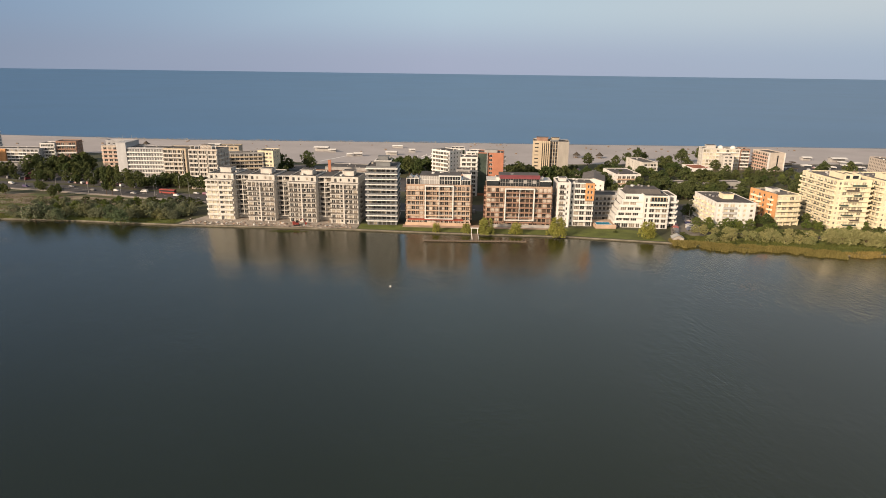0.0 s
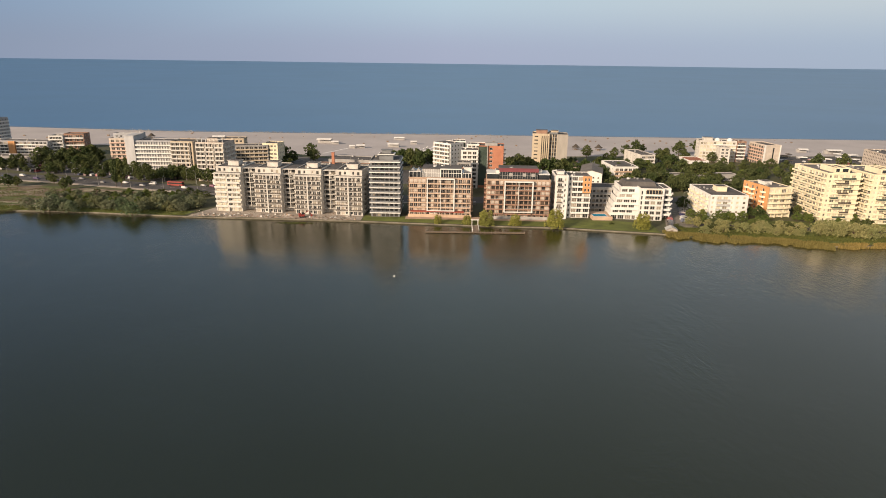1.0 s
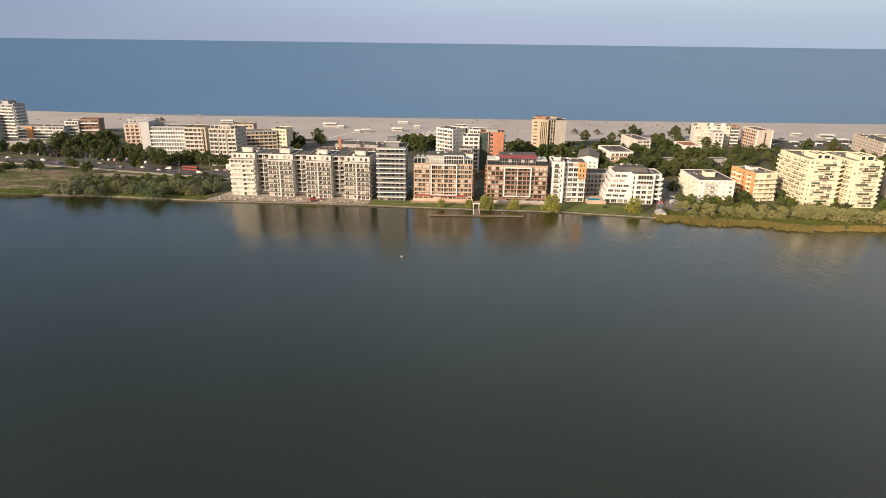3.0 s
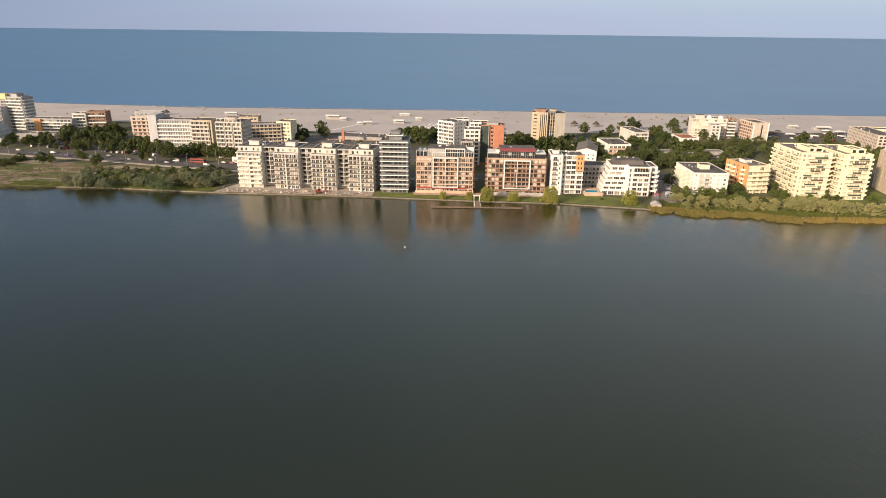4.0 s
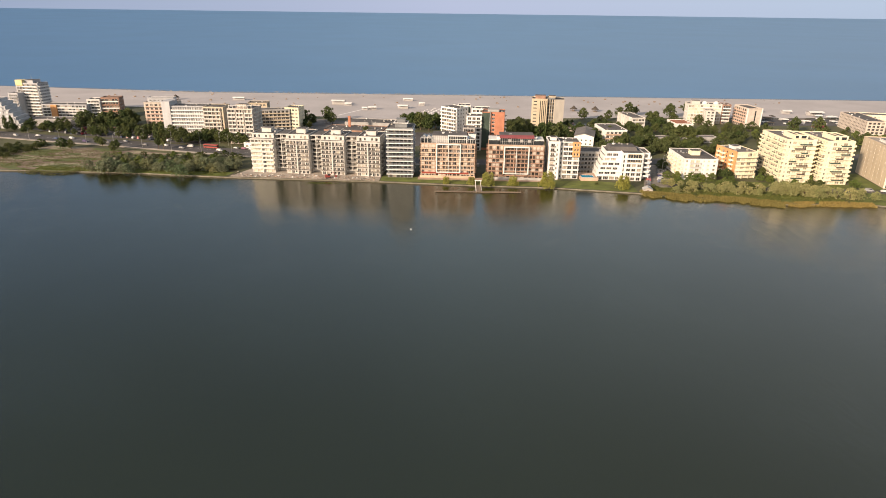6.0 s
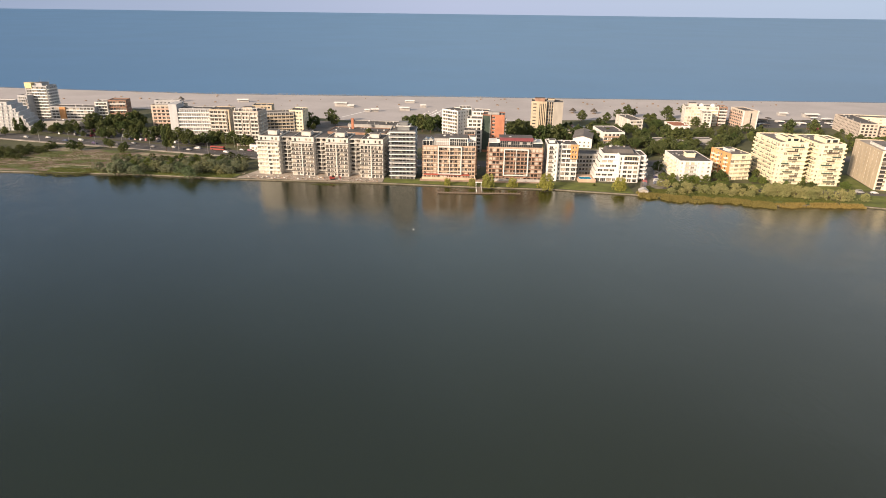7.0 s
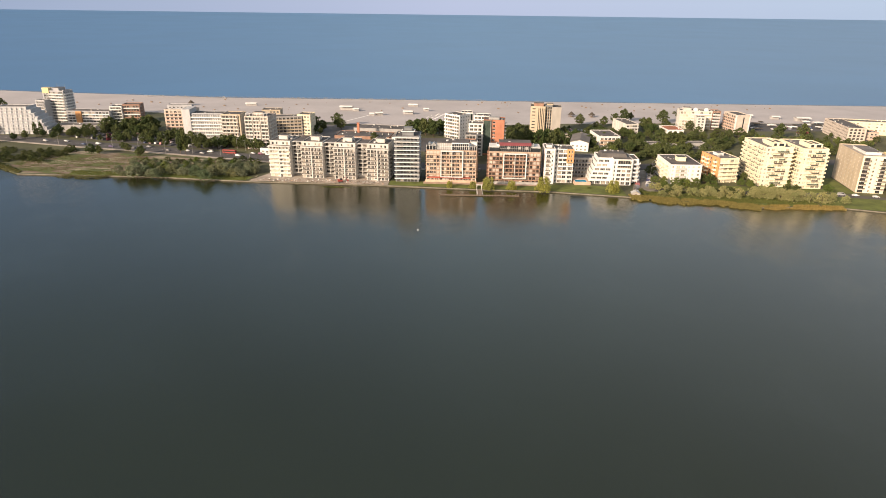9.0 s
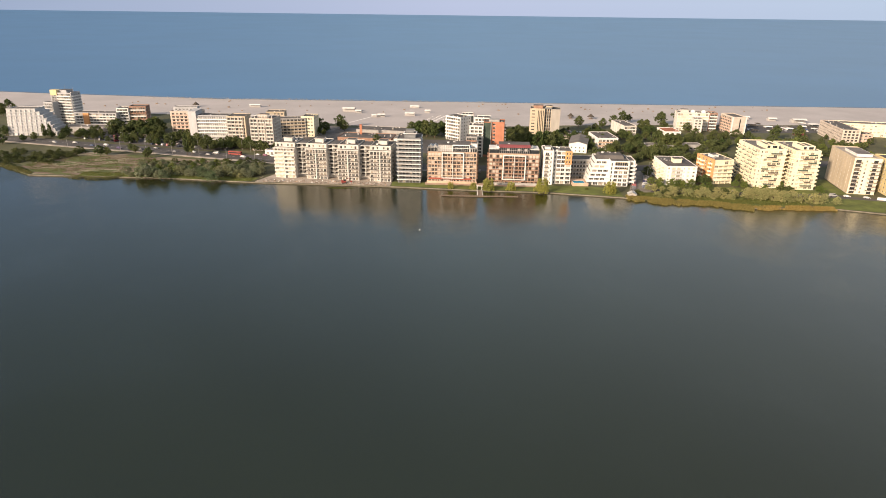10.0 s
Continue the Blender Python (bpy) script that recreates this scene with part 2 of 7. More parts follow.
M["dry"] = meadow()
M["pane"] = random_surface("window_glass", [(0.0, (0.015, 0.018, 0.02)), (0.55, (0.05, 0.05, 0.05)), (0.7, (0.14, 0.12, 0.10)), (0.85, (0.36, 0.31, 0.25)), (1.0, (0.5, 0.45, 0.38))], rough=0.3)
M["panedark"] = random_surface("dark_window_glass", [(0.0, (0.012, 0.014, 0.016)), (0.7, (0.05, 0.048, 0.045)), (0.85, (0.12, 0.10, 0.08)), (1.0, (0.42, 0.37, 0.30))], rough=0.3)
M["panelight"] = random_surface("curtained_glass", [(0.0, (0.015, 0.013, 0.012)), (0.55, (0.045, 0.034, 0.028)), (0.72, (0.15, 0.10, 0.07)), (0.84, (0.46, 0.40, 0.33)), (1.0, (0.72, 0.67, 0.58))], rough=0.3)
M["shutter"] = random_surface("pale_shuttered_glass", [(0.0, (0.10, 0.09, 0.07)), (0.3, (0.30, 0.27, 0.20)), (0.45, (0.55, 0.50, 0.38)), (1.0, (0.70, 0.65, 0.50))], rough=0.4)
M["sheer"] = random_surface("net_curtained_glass", [(0.0, (0.38, 0.38, 0.38)), (0.5, (0.62, 0.61, 0.60)), (1.0, (0.75, 0.74, 0.72))], rough=0.3)
M["car"] = random_surface("car_paint", [(0.0, (0.65, 0.65, 0.64)), (0.3, (0.5, 0.5, 0.5)), (0.45, (0.05, 0.05, 0.06)), (0.6, (0.25, 0.26, 0.28)), (0.75, (0.03, 0.06, 0.15)), (0.85, (0.3, 0.03, 0.03)), (1.0, (0.7, 0.7, 0.7))], rough=0.3)
M["debris"] = random_surface("mixed_site_debris", [(0.0, (0.10, 0.085, 0.07)), (0.3, (0.28, 0.22, 0.17)), (0.55, (0.42, 0.27, 0.20)), (0.8, (0.42, 0.37, 0.32)), (1.0, (0.6, 0.57, 0.53))], 0.9, "ISLAND")
M["leaf"] = foliage("broad_leaves", (0.052, 0.072, 0.027), (0.14, 0.162, 0.064), 0.35)
M["olive"] = foliage("silvery_leaves", (0.12, 0.14, 0.082), (0.29, 0.31, 0.205), 0.4)
M["willow"] = foliage("willow_leaves", (0.17, 0.19, 0.045), (0.38, 0.375, 0.11))
M["bush"] = foliage("shrub_leaves", (0.05, 0.068, 0.024), (0.13, 0.145, 0.055), 0.2)
# the silvery leaf made paler and yellower, with sunlight put into its colour
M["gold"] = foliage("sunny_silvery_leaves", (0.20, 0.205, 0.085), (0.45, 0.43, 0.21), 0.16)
M["fresh"] = foliage("fresh_green_leaves", (0.075, 0.105, 0.03), (0.20, 0.235, 0.068), 0.25)
M["reed"] = foliage("reed_blades", (0.17, 0.145, 0.05), (0.42, 0.32, 0.125), 0.2)
M["bankgrass"] = foliage("long_green_grass", (0.06, 0.082, 0.022), (0.19, 0.20, 0.06), 0.2)
M["grass"] = foliage("rough_grass_blades", (0.07, 0.085, 0.03), (0.19, 0.18, 0.075), 0.2)
M["lake"] = water("lake_water", (0.0155, 0.019, 0.003), 0.145, [(0.4, 3.0, 92, 0.035), (0.9, 3.0, 82, 0.085), (2.0, 1.8, 98, 0.07)], 0.02, 0.15, 1.85, 1.4)
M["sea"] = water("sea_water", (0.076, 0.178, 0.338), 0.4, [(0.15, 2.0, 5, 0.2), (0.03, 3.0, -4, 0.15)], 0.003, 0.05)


# ---- mesh helpers ----
class MB:
    """Collects boxes and faces into one mesh."""

    def __init__(self):
        self.v, self.f, self.m = [], [], []

    def face(self, pts, mat=0):
        i = len(self.v)
        self.v += [tuple(p) for p in pts]
        self.f.append(tuple(range(i, i + len(pts))))
        self.m.append(mat)

    def box(self, a, b, mat=0):
        (x0, y0, z0), (x1, y1, z1) = a, b
        i = len(self.v)
        self.v += [(x0, y0, z0), (x1, y0, z0), (x1, y1, z0), (x0, y1, z0), (x0, y0, z1), (x1, y0, z1), (x1, y1, z1), (x0, y1, z1)]
        self.f += [tuple(i + k for k in q) for q in ((0, 3, 2, 1), (4, 5, 6, 7), (0, 1, 5, 4), (1, 2, 6, 5), (2, 3, 7, 6), (3, 0, 4, 7))]
        self.m += [mat] * 6

    def prism(self, pts, z0, z1, mat=0, topmat=None):
        """pts: outline seen from above, counter-clockwise."""
        n = len(pts)
        for k in range(n):
            (ax, ay), (bx, by) = pts[k], pts[(k + 1) % n]
            self.face([(ax, ay, z0), (bx, by, z0), (bx, by, z1), (ax, ay, z1)], mat)
        self.face([(x, y, z1) for x, y in pts], mat if topmat is None else topmat)
        self.face([(x, y, z0) for x, y in reversed(pts)], mat)

    def rod(self, a, b, ra, rb, sides=6, mat=0):
        a, b = Vector(a), Vector(b)
        q = (b - a).to_track_quat("Z", "Y")
        i = len(self.v)
        for c, r in ((a, ra), (b, rb)):
            for k in range(sides):
                t = 2 * math.pi * k / sides
                self.v.append(tuple(c + q @ Vector((r * math.cos(t), r * math.sin(t), 0))))
        for k in range(sides):
            k2 = (k + 1) % sides
            self.f.append((i + k, i + k2, i + sides + k2, i + sides + k))
        self.f += [tuple(i + k for k in reversed(range(sides))), tuple(i + sides + k for k in range(sides))]
        self.m += [mat] * (sides + 2)

    def mesh(self, name, mats):
        me = bpy.data.meshes.new(name)
        me.from_pydata(self.v, [], self.f)
        for k in mats:
            me.materials.append(M[k])
        me.polygons.foreach_set("material_index", self.m)
        me.update()
        return me


def part(name, mb, mats, parent, label="", loc=None, turn=0.0):
    """One mesh object, under a thing or a part. mb: an MB, or a mesh to share."""
    me = mb.mesh(name, mats if isinstance(mats, (list, tuple)) else [mats]) if isinstance(mb, MB) else mb
    ob = new(name, me)
    ob.parent = parent
    if loc:
        ob.location = loc
    ob.rotation_euler.z = turn
    return tagged(ob, label)


def thing(name, label, category, x, y, z=1.2, yaw=0.0, group="", kind=""):
    ob = new(name)
    ob.empty_display_size = 0.5
    ob.matrix_basis = pose(x, y, z, 0, 0, yaw)
    return tagged(ob, label, category, group, kind)


def solid(name, mb, mats, label, category, kind="", x=0, y=0, z=0, yaw=0, group=""):
    ob = new(name, mb.mesh(name, mats if isinstance(mats, (list, tuple)) else [mats]))
    ob.matrix_basis = pose(x, y, z, 0, 0, yaw)
    return tagged(ob, label, category, group, kind)


# ---- building kit ----
SHARED, FOOTPRINTS = {}, []


class Face:
    """One face of a building, in the building's own axes: u along it, out away from the wall."""

    def __init__(self, ox, oy, turn, length):
        self.ox, self.oy, self.turn, self.length = ox, oy, radians(turn), length
        self.c, self.s = math.cos(self.turn), math.sin(self.turn)

    def at(self, u, out=0.0):
        return self.ox + u * self.c + out * self.s, self.oy + u * self.s - out * self.c


def box_faces(u0, v0, u1, v1):
    return {"f": Face(u0, v0, 0, u1 - u0), "r": Face(u1, v0, 90, v1 - v0), "b": Face(u1, v1, 180, u1 - u0), "l": Face(u0, v1, -90, v1 - v0)}


def pierced(mb, face, z0, z1, holes, depth=0.25, mat=0, length=None):
    """A wall with recessed openings."""
    length = length or face.length
    us = sorted({0.0, length, *(h[0] for h in holes), *(h[1] for h in holes)})
    zs = sorted({z0, z1, *(h[2] for h in holes), *(h[3] for h in holes)})
    P = lambda u, out, z: (*face.at(u, out), z)
    for za, zb in zip(zs, zs[1:]):
        run = None
        for ua, ub in zip(us, us[1:]):
            um, zm = (ua + ub) / 2, (za + zb) / 2
            if any(h[0] < um < h[1] and h[2] < zm < h[3] for h in holes):
                if run is not None:
                    mb.face([P(run, 0, za), P(ua, 0, za), P(ua, 0, zb), P(run, 0, zb)], mat)
                run = None
            elif run is None:
                run = ua
        if run is not None:
            mb.face([P(run, 0, za), P(length, 0, za), P(length, 0, zb), P(run, 0, zb)], mat)
    for a, b, c, d in holes:
        o = -depth
        mb.face([P(a, 0, c), P(b, 0, c), P(b, o, c), P(a, o, c)], mat)
        mb.face([P(a, o, d), P(b, o, d), P(b, 0, d), P(a, 0, d)], mat)
        mb.face([P(a, 0, c), P(a, o, c), P(a, o, d), P(a, 0, d)], mat)
        mb.face([P(b, o, c), P(b, 0, c), P(b, 0, d), P(b, o, d)], mat)
        mb.face([P(a, o, c), P(b, o, c), P(b, o, d), P(a, o, d)], mat)


def window_meshes(w, h, frame_mat, glass="pane"):
    key = ("win", round(w, 2), round(h, 2), frame_mat, glass)
    if key not in SHARED:
        f, p, f2, t, dp = MB(), MB(), MB(), 0.09, 0.1
        bars = max(1, round(w / 1.1))
        step = (w - t) / bars
        xs = sorted(v for k in range(bars + 1) for v in (k * step, k * step + t))
        zs = [0, t, h - t, h]
        for m in (f, f2):
            m.v = [(x, y, z) for y in (0, dp) for z in zs for x in xs]
            n, q = len(xs), len(xs) * 4
            for jz in range(3):
                for ix in range(n - 1):
                    a, c = jz * n + ix, (jz + 1) * n + ix
                    if ix % 2 and jz == 1:
                        m.f += [(a, a + q, a + q + 1, a + 1), (c + 1, c + q + 1, c + q, c), (c, c + q, a + q, a), (a + 1, a + q + 1, c + q + 1, c + 1)]
                        m.m += [0] * 4
                        if m is f2:
                            m.f.append((a + q, a + q + 1, c + q + 1, c + q))
                            m.m.append(1)
                    else:
                        m.f.append((a, a + 1, c + 1, c))
                        m.m.append(0)
        p.face([(t / 2, 0.06, t / 2), (w - t / 2, 0.06, t / 2), (w - t / 2, 0.06, h - t / 2), (t / 2, 0.06, h - t / 2)])
        SHARED[key] = f.mesh("window", [frame_mat]), p.mesh("pane", [glass]), f2.mesh("window", [frame_mat, glass])
    return SHARED[key]


def add_windows(root, face, holes, frame_mat="frame", depth=0.25, panes=False, glass="panedark"):
    for a, b, c, d in holes:
        f, p, joined = window_meshes(b - a, d - c, frame_mat, glass)
        w = part("window", f if panes else joined, None, root, "", (*face.at(a, -depth + 0.12), c), face.turn)
        if panes:
            part("pane", p, None, w)


def bays(face, floors, fh, cols, z0=0.0, first=0):
    """Openings: cols are (middle, width, sill, height), the same on every floor from first up."""
    return [(u - w / 2, u + w / 2, z0 + k * fh + s, z0 + k * fh + s + h) for k in range(first, floors) for u, w, s, h in cols]


def spread(length, n, w, s=0.9, h=1.4, margin=0.8):
    step = (length - 2 * margin) / n
    return [(margin + step * (k + 0.5), w, s, h) for k in range(n)]


def balcony_meshes(length, depth, style, slab, rail):
    key = ("bal", round(length, 2), round(depth, 2), style, slab, rail)
    if key not in SHARED:
        s, r = MB(), MB()
        s.box((0, -depth, -0.28), (length, 0, 0.0))
        if style == "solid":
            s.box((0, -depth, 0), (length, -depth + 0.12, 0.8))
            for x in (0, length - 0.12):
                s.box((x, -depth + 0.12, 0), (x + 0.12, 0, 0.8))
            if rail:
                r.box((0, -depth + 0.02, 0.92), (length, -depth + 0.1, 1.0))
            for k in range(int(length / 1.5) + 1 if rail else 0):
                x = min(0.04 + k * 1.5, length - 0.1)
                r.box((x, -depth + 0.03, 0.803), (x + 0.05, -depth + 0.09, 0.92))
        elif style == "low":
            s.box((0, -depth, 0), (length, -depth + 0.12, 0.38))
            for x in (0, length - 0.12):
                s.box((x, -depth + 0.12, 0), (x + 0.12, 0, 0.38))
            r.box((0, -depth + 0.02, 0.88), (length, -depth + 0.09, 0.96)), r.box((0, -depth + 0.03, 0.6), (length, -depth + 0.07, 0.64))
            for k in range(int(length / 1.3) + 1):
                x = min(0.04 + k * 1.3, length - 0.1)
                r.box((x, -depth + 0.03, 0.382), (x + 0.06, -depth + 0.08, 0.88))
        elif style == "bars":
            r.box((0, -depth, 0.95), (length, -depth + 0.07, 1.03)), r.box((0, -depth, 0.08), (length, -depth + 0.05, 0.14))
            for k in range(int(length / 0.24) + 1):
                x = min(k * 0.24, length - 0.05)
                r.box((x, -depth, 0.14), (x + 0.13, -depth + 0.05, 0.95))
            for x in (0, length - 0.06):
                r.box((x, -depth, 0.3), (x + 0.06, 0, 0.36)), r.box((x, -depth, 0.95), (x + 0.06, 0, 1.03)), r.box((x, -depth, 0.6), (x + 0.06, 0, 0.66))
        else:
            r.box((0, -depth, 0.06), (length, -depth + 0.03, 1.0)), r.box((0, -depth - 0.02, 1.0), (length, -depth + 0.05, 1.06))
            for x in (0.01, length - 0.04):
                r.box((x, -depth + 0.03, 0.06), (x + 0.03, 0, 1.0))
        SHARED[key] = s.mesh("balcony", [slab]), r.mesh("railing", [rail or slab])
    return SHARED[key]


def add_balcony(root, face, u0, u1, z, depth=1.4, style="bars", slab="white", rail="rail"):
    s, r = balcony_meshes(u1 - u0, depth, style, slab, rail)
    b = part("balcony", s, None, root, "", (*face.at(u0, 0.0), z), face.turn)
    if r.polygons:
        part("railing", r, None, b)
    return b


def flat_roof(root, u0, v0, u1, v1, z, wall, roof="roof", parapet=0.7, lip=0.15):
    mb = MB()
    mb.box((u0 - lip, v0 - lip, z), (u1 + lip, v1 + lip, z + 0.25), 0)
    me = MB()
    me.box((u0 + 0.3, v0 + 0.3, z + 0.25), (u1 - 0.3, v1 - 0.3, z + 0.31))
    part("roof_covering", me, roof, root)
    if parapet:
        pm = MB()
        for a, b in (((u0, v0), (u1, v0 + 0.25)), ((u0, v1 - 0.25), (u1, v1)), ((u0, v0 + 0.25), (u0 + 0.25, v1 - 0.25)), ((u1 - 0.25, v0 + 0.25), (u1, v1 - 0.25))):
            pm.box((*a, z + 0.25), (*b, z + 0.25 + parapet), 0)
        part("parapet", pm, wall, root)
    return part("roof", mb, wall, root)


def rooftop_box(root, u0, v0, u1, v1, z, h, wall, roof="roof", name="stair_house"):
    mb = MB()
    mb.box((u0, v0, z), (u1, v1, z + h), 0)
    mb.box((u0 - 0.4, v0 - 0.4, z + h), (u1 + 0.4, v1 + 0.4, z + h + 0.3), 0)
    mb.box((u0, v0, z + h + 0.3), (u1, v1, z + h + 0.34), 1)
    return part(name, mb, [wall, roof], root)


def roof_units(root, u0, v0, u1, v1, z, n, seed):
    """Small chimneys and cooling units on a flat roof."""
    rng = random.Random(seed)
    for _ in range(n):
        u, v = rng.uniform(u0, u1), rng.uniform(v0, v1)
        s = rng.uniform(0.5, 1.0)
        mb = MB()
        mb.box((-s * 0.6, -s * 0.5, 0), (s * 0.6, s * 0.5, s * 0.9))
        mb.box((-s * 0.7, -s * 0.6, s * 0.9), (s * 0.7, s * 0.6, s * 0.98))
        part("roof_vent", mb, rng.choice(["steel", "white", "concrete"]), root, "", (u, v, z + 0.3))


def block(root, u0, v0, u1, v1, floors, fh, wall, faces, z0=0.0, frame_mat="frame", roof="roof", parapet=0.7, top=0.0, name="wall", front="", glass="panedark"):
    """A box of storeys with real openings. faces: which columns of openings each face has. Returns its faces and its top."""
    fs, mb, made = box_faces(u0, v0, u1, v1), MB(), []
    z1 = z0 + floors * fh + top
    for k, f in fs.items():
        cols = faces.get(k, [])
        # sides that face away from the lake view stay blank
        x = root.matrix_basis.translation.x
        if (k == "l" and x < -8) or (k == "r" and x > 8):
            cols = []
        holes = bays(f, floors, fh, cols, z0) if isinstance(cols, list) else cols(f)
        pierced(mb, f, z0, z1, holes)
        made.append((f, holes, k == "f" and front == "panes"))
    part(name, mb, wall, root)
    for f, holes, panes in made:
        add_windows(root, f, holes, frame_mat, 0.25, panes, glass)
    corners = [root.matrix_basis @ Vector((u, v, 0)) for u in (u0, u1) for v in (v0, v1)]
    FOOTPRINTS.append((min(c.x for c in corners), min(c.y for c in corners), max(c.x for c in corners), max(c.y for c in corners)))
    flat_roof(root, u0, v0, u1, v1, z1, wall, roof, parapet)
    return fs, z1


def rounded_balcony(root, face, u0, u1, z, depth, matkey, flat=0.35):
    """A balcony with a bowed front: slab and parapet in one."""
    key = ("round", round(u1 - u0, 2), depth, matkey, flat)
    if key not in SHARED:
        L, mb = u1 - u0, MB()
        bow = [(L * k / 10, -depth * (flat + (1 - flat) * math.sin(math.pi * k / 10) ** 0.6)) for k in range(11)]
        mb.prism([(0, 0), *bow, (L, 0)], -0.28, 0.0)
        inner = [(x, y + 0.14) for x, y in bow]
        for (a, c), (p, q) in zip(zip(bow, bow[1:]), zip(inner, inner[1:])):
            mb.face([(*a, 0), (*c, 0), (*c, 0.85), (*a, 0.85)]), mb.face([(*q, 0), (*p, 0), (*p, 0.85), (*q, 0.85)])
            mb.face([(*a, 0.85), (*c, 0.85), (*q, 0.85), (*p, 0.85)])
        SHARED[key] = mb.mesh("balcony", [matkey])
    return part("balcony", SHARED[key], None, root, "", (*face.at(u0, 0.0), z), face.turn)


# ---- large structure: water, land, beach, roads ----
LAKE = 0.55
mb = MB()
mb.face([(-3200, -900, LAKE), (3200, -900, LAKE), (3200, 520, LAKE), (-3200, 520, LAKE)])
solid("lake_water", mb, "lake", "dark olive-green lake with fine ripples", "lake", "structure")

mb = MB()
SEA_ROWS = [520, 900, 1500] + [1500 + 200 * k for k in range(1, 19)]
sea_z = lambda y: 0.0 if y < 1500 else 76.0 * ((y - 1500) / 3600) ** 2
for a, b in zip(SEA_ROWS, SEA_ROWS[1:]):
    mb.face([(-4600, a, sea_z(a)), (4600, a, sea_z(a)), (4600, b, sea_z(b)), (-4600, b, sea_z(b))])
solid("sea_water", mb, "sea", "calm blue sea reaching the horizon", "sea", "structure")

SHORE = [(-2600, 470), (-900, 420), (-420, 385), (-360, 371), (-345, 361), (-321, 344), (-284, 342.5), (-250, 341.5), (-219, 341.5), (-184, 336.8),
         (-140, 332), (-88, 329.5), (-47, 327), (-19, 324), (16, 320.5), (66, 317.5), (94, 312), (116, 308), (125, 304.5), (143, 301), (174, 295.5),
         (196, 288), (237, 291), (248, 290), (277, 280), (330, 270), (900, 230), (2600, 180)]
EAST = [(2600, 760), (700, 768), (0, 768), (-320, 766), (-600, 800), (-900, 850), (-2600, 1150)]
mb = MB()
mb.prism(SHORE + EAST, -3.0, 1.2)
solid("ground", mb, "earth", "low land between the lake and the sea", "ground", "structure")


def strip(name, line, half, z, matkey, label, category, thick=0.05):
    """A ribbon along a line of points, laid on the ground."""
    mb = MB()
    pts = [Vector(p) for p in line]
    lefts, rights = [], []
    for i, p in enumerate(pts):
        d = (pts[min(i + 1, len(pts) - 1)] - pts[max(i - 1, 0)]).normalized()
        n = Vector((-d.y, d.x)) * half
        lefts.append(p + n), rights.append(p - n)
    for i in range(len(pts) - 1):
        a, b, c, d = rights[i], rights[i + 1], lefts[i + 1], lefts[i]
        mb.face([(*p, z + thick) for p in (a, b, c, d)])
        mb.face([(*a, z), (*b, z), (*b, z + thick), (*a, z + thick)])
        mb.face([(*c, z), (*d, z), (*d, z + thick), (*c, z + thick)])
    return solid(name, mb, matkey, label, category, "structure")


def patch(name, pts, z, thick, matkey, label, category):
    mb = MB()
    mb.prism(pts, z, z + thick)
    return solid(name, mb, matkey, label, category, "structure")


# beach, with its soft inland edge
patch("beach", [(-2600, 900), (-700, 680), (-430, 640), (-200, 612), (-118, 574), (-48, 562), (30, 575), (123, 592), (258, 606), (346, 612), (700, 640), (2600, 640),
                (2600, 757), (700, 765), (0, 765), (-320, 763), (-600, 797), (-900, 847), (-2600, 1147)], 1.2, 0.12, "sand", "wide pale sandy beach along the sea", "beach")
ROAD = [(-900, 560), (-520, 498), (-395, 468), (-328, 450), (-279, 439), (-231, 426), (-167, 409), (-120, 398), (-20, 388), (60, 385), (150, 395), (270, 415), (700, 470)]
strip("road", ROAD, 9.5, 1.2, "asphalt", "grey asphalt two-way boulevard", "road", 0.08)
strip("pavement", [(x, y - 12.5) for x, y in ROAD[:9]], 1.8, 1.2, "paving", "pale paved footway beside the boulevard", "pavement", 0.2)
mb = MB()
for (ax, ay), (bx, by) in zip(ROAD[1:9], ROAD[2:9]):
    d = Vector((bx - ax, by - ay))
    n = int(d.length / 8)
    t = d.normalized()
    s = Vector((-t.y, t.x)) * 0.1
    for k in range(n):
        p = Vector((ax, ay)) + t * (k * 8)
        q = p + t * 4
        mb.face([(*(p - s), 1.288), (*(q - s), 1.288), (*(q + s), 1.288), (*(p + s), 1.288)])
solid("lane_marking", mb, "paint", "worn white dashed lane markings", "road marking", "stuff")
patch("parking_lot", [(-385, 492), (-323, 466), (-229, 440), (-196, 432), (-205, 470), (-253, 486), (-309, 520), (-357, 512)], 1.2, 0.06, "asphalt", "asphalt car park under trees", "car park")
patch("street_lane", [(121, 313), (131, 309), (143, 330), (150, 352), (158, 384), (140, 384), (136, 360)], 1.2, 0.06, "quay", "worn pale paved lane ending at the lake shore", "lane")
patch("waterfront_lane", [(131, 322), (178, 319), (215, 318), (262, 316), (330, 300), (330, 307), (262, 323), (178, 327), (140, 332)], 1.2, 0.05, "asphalt", "asphalt lane behind the lakeside bushes", "lane")
patch("building_site", [(-147, 334.5), (-88, 331), (-47, 328.5), (-46, 352), (-137, 360)], 1.2, 0.1, "paving", "dusty pale building-site ground with scattered debris", "building site")
patch("lawn", [(-46, 329.2), (-19, 326.4), (16, 323), (66, 319.8), (94, 314.4), (117, 310.2), (118, 330), (96, 335), (20, 337), (-46, 340)], 1.2, 0.08, "lawn", "mown green lawn along the lake", "lawn")
patch("lawn", [(240, 293), (277, 283), (330, 273), (420, 266), (420, 290), (330, 300), (262, 315), (240, 313)], 1.2, 0.08, "lawn", "sunlit mown lawn by the lake", "lawn")
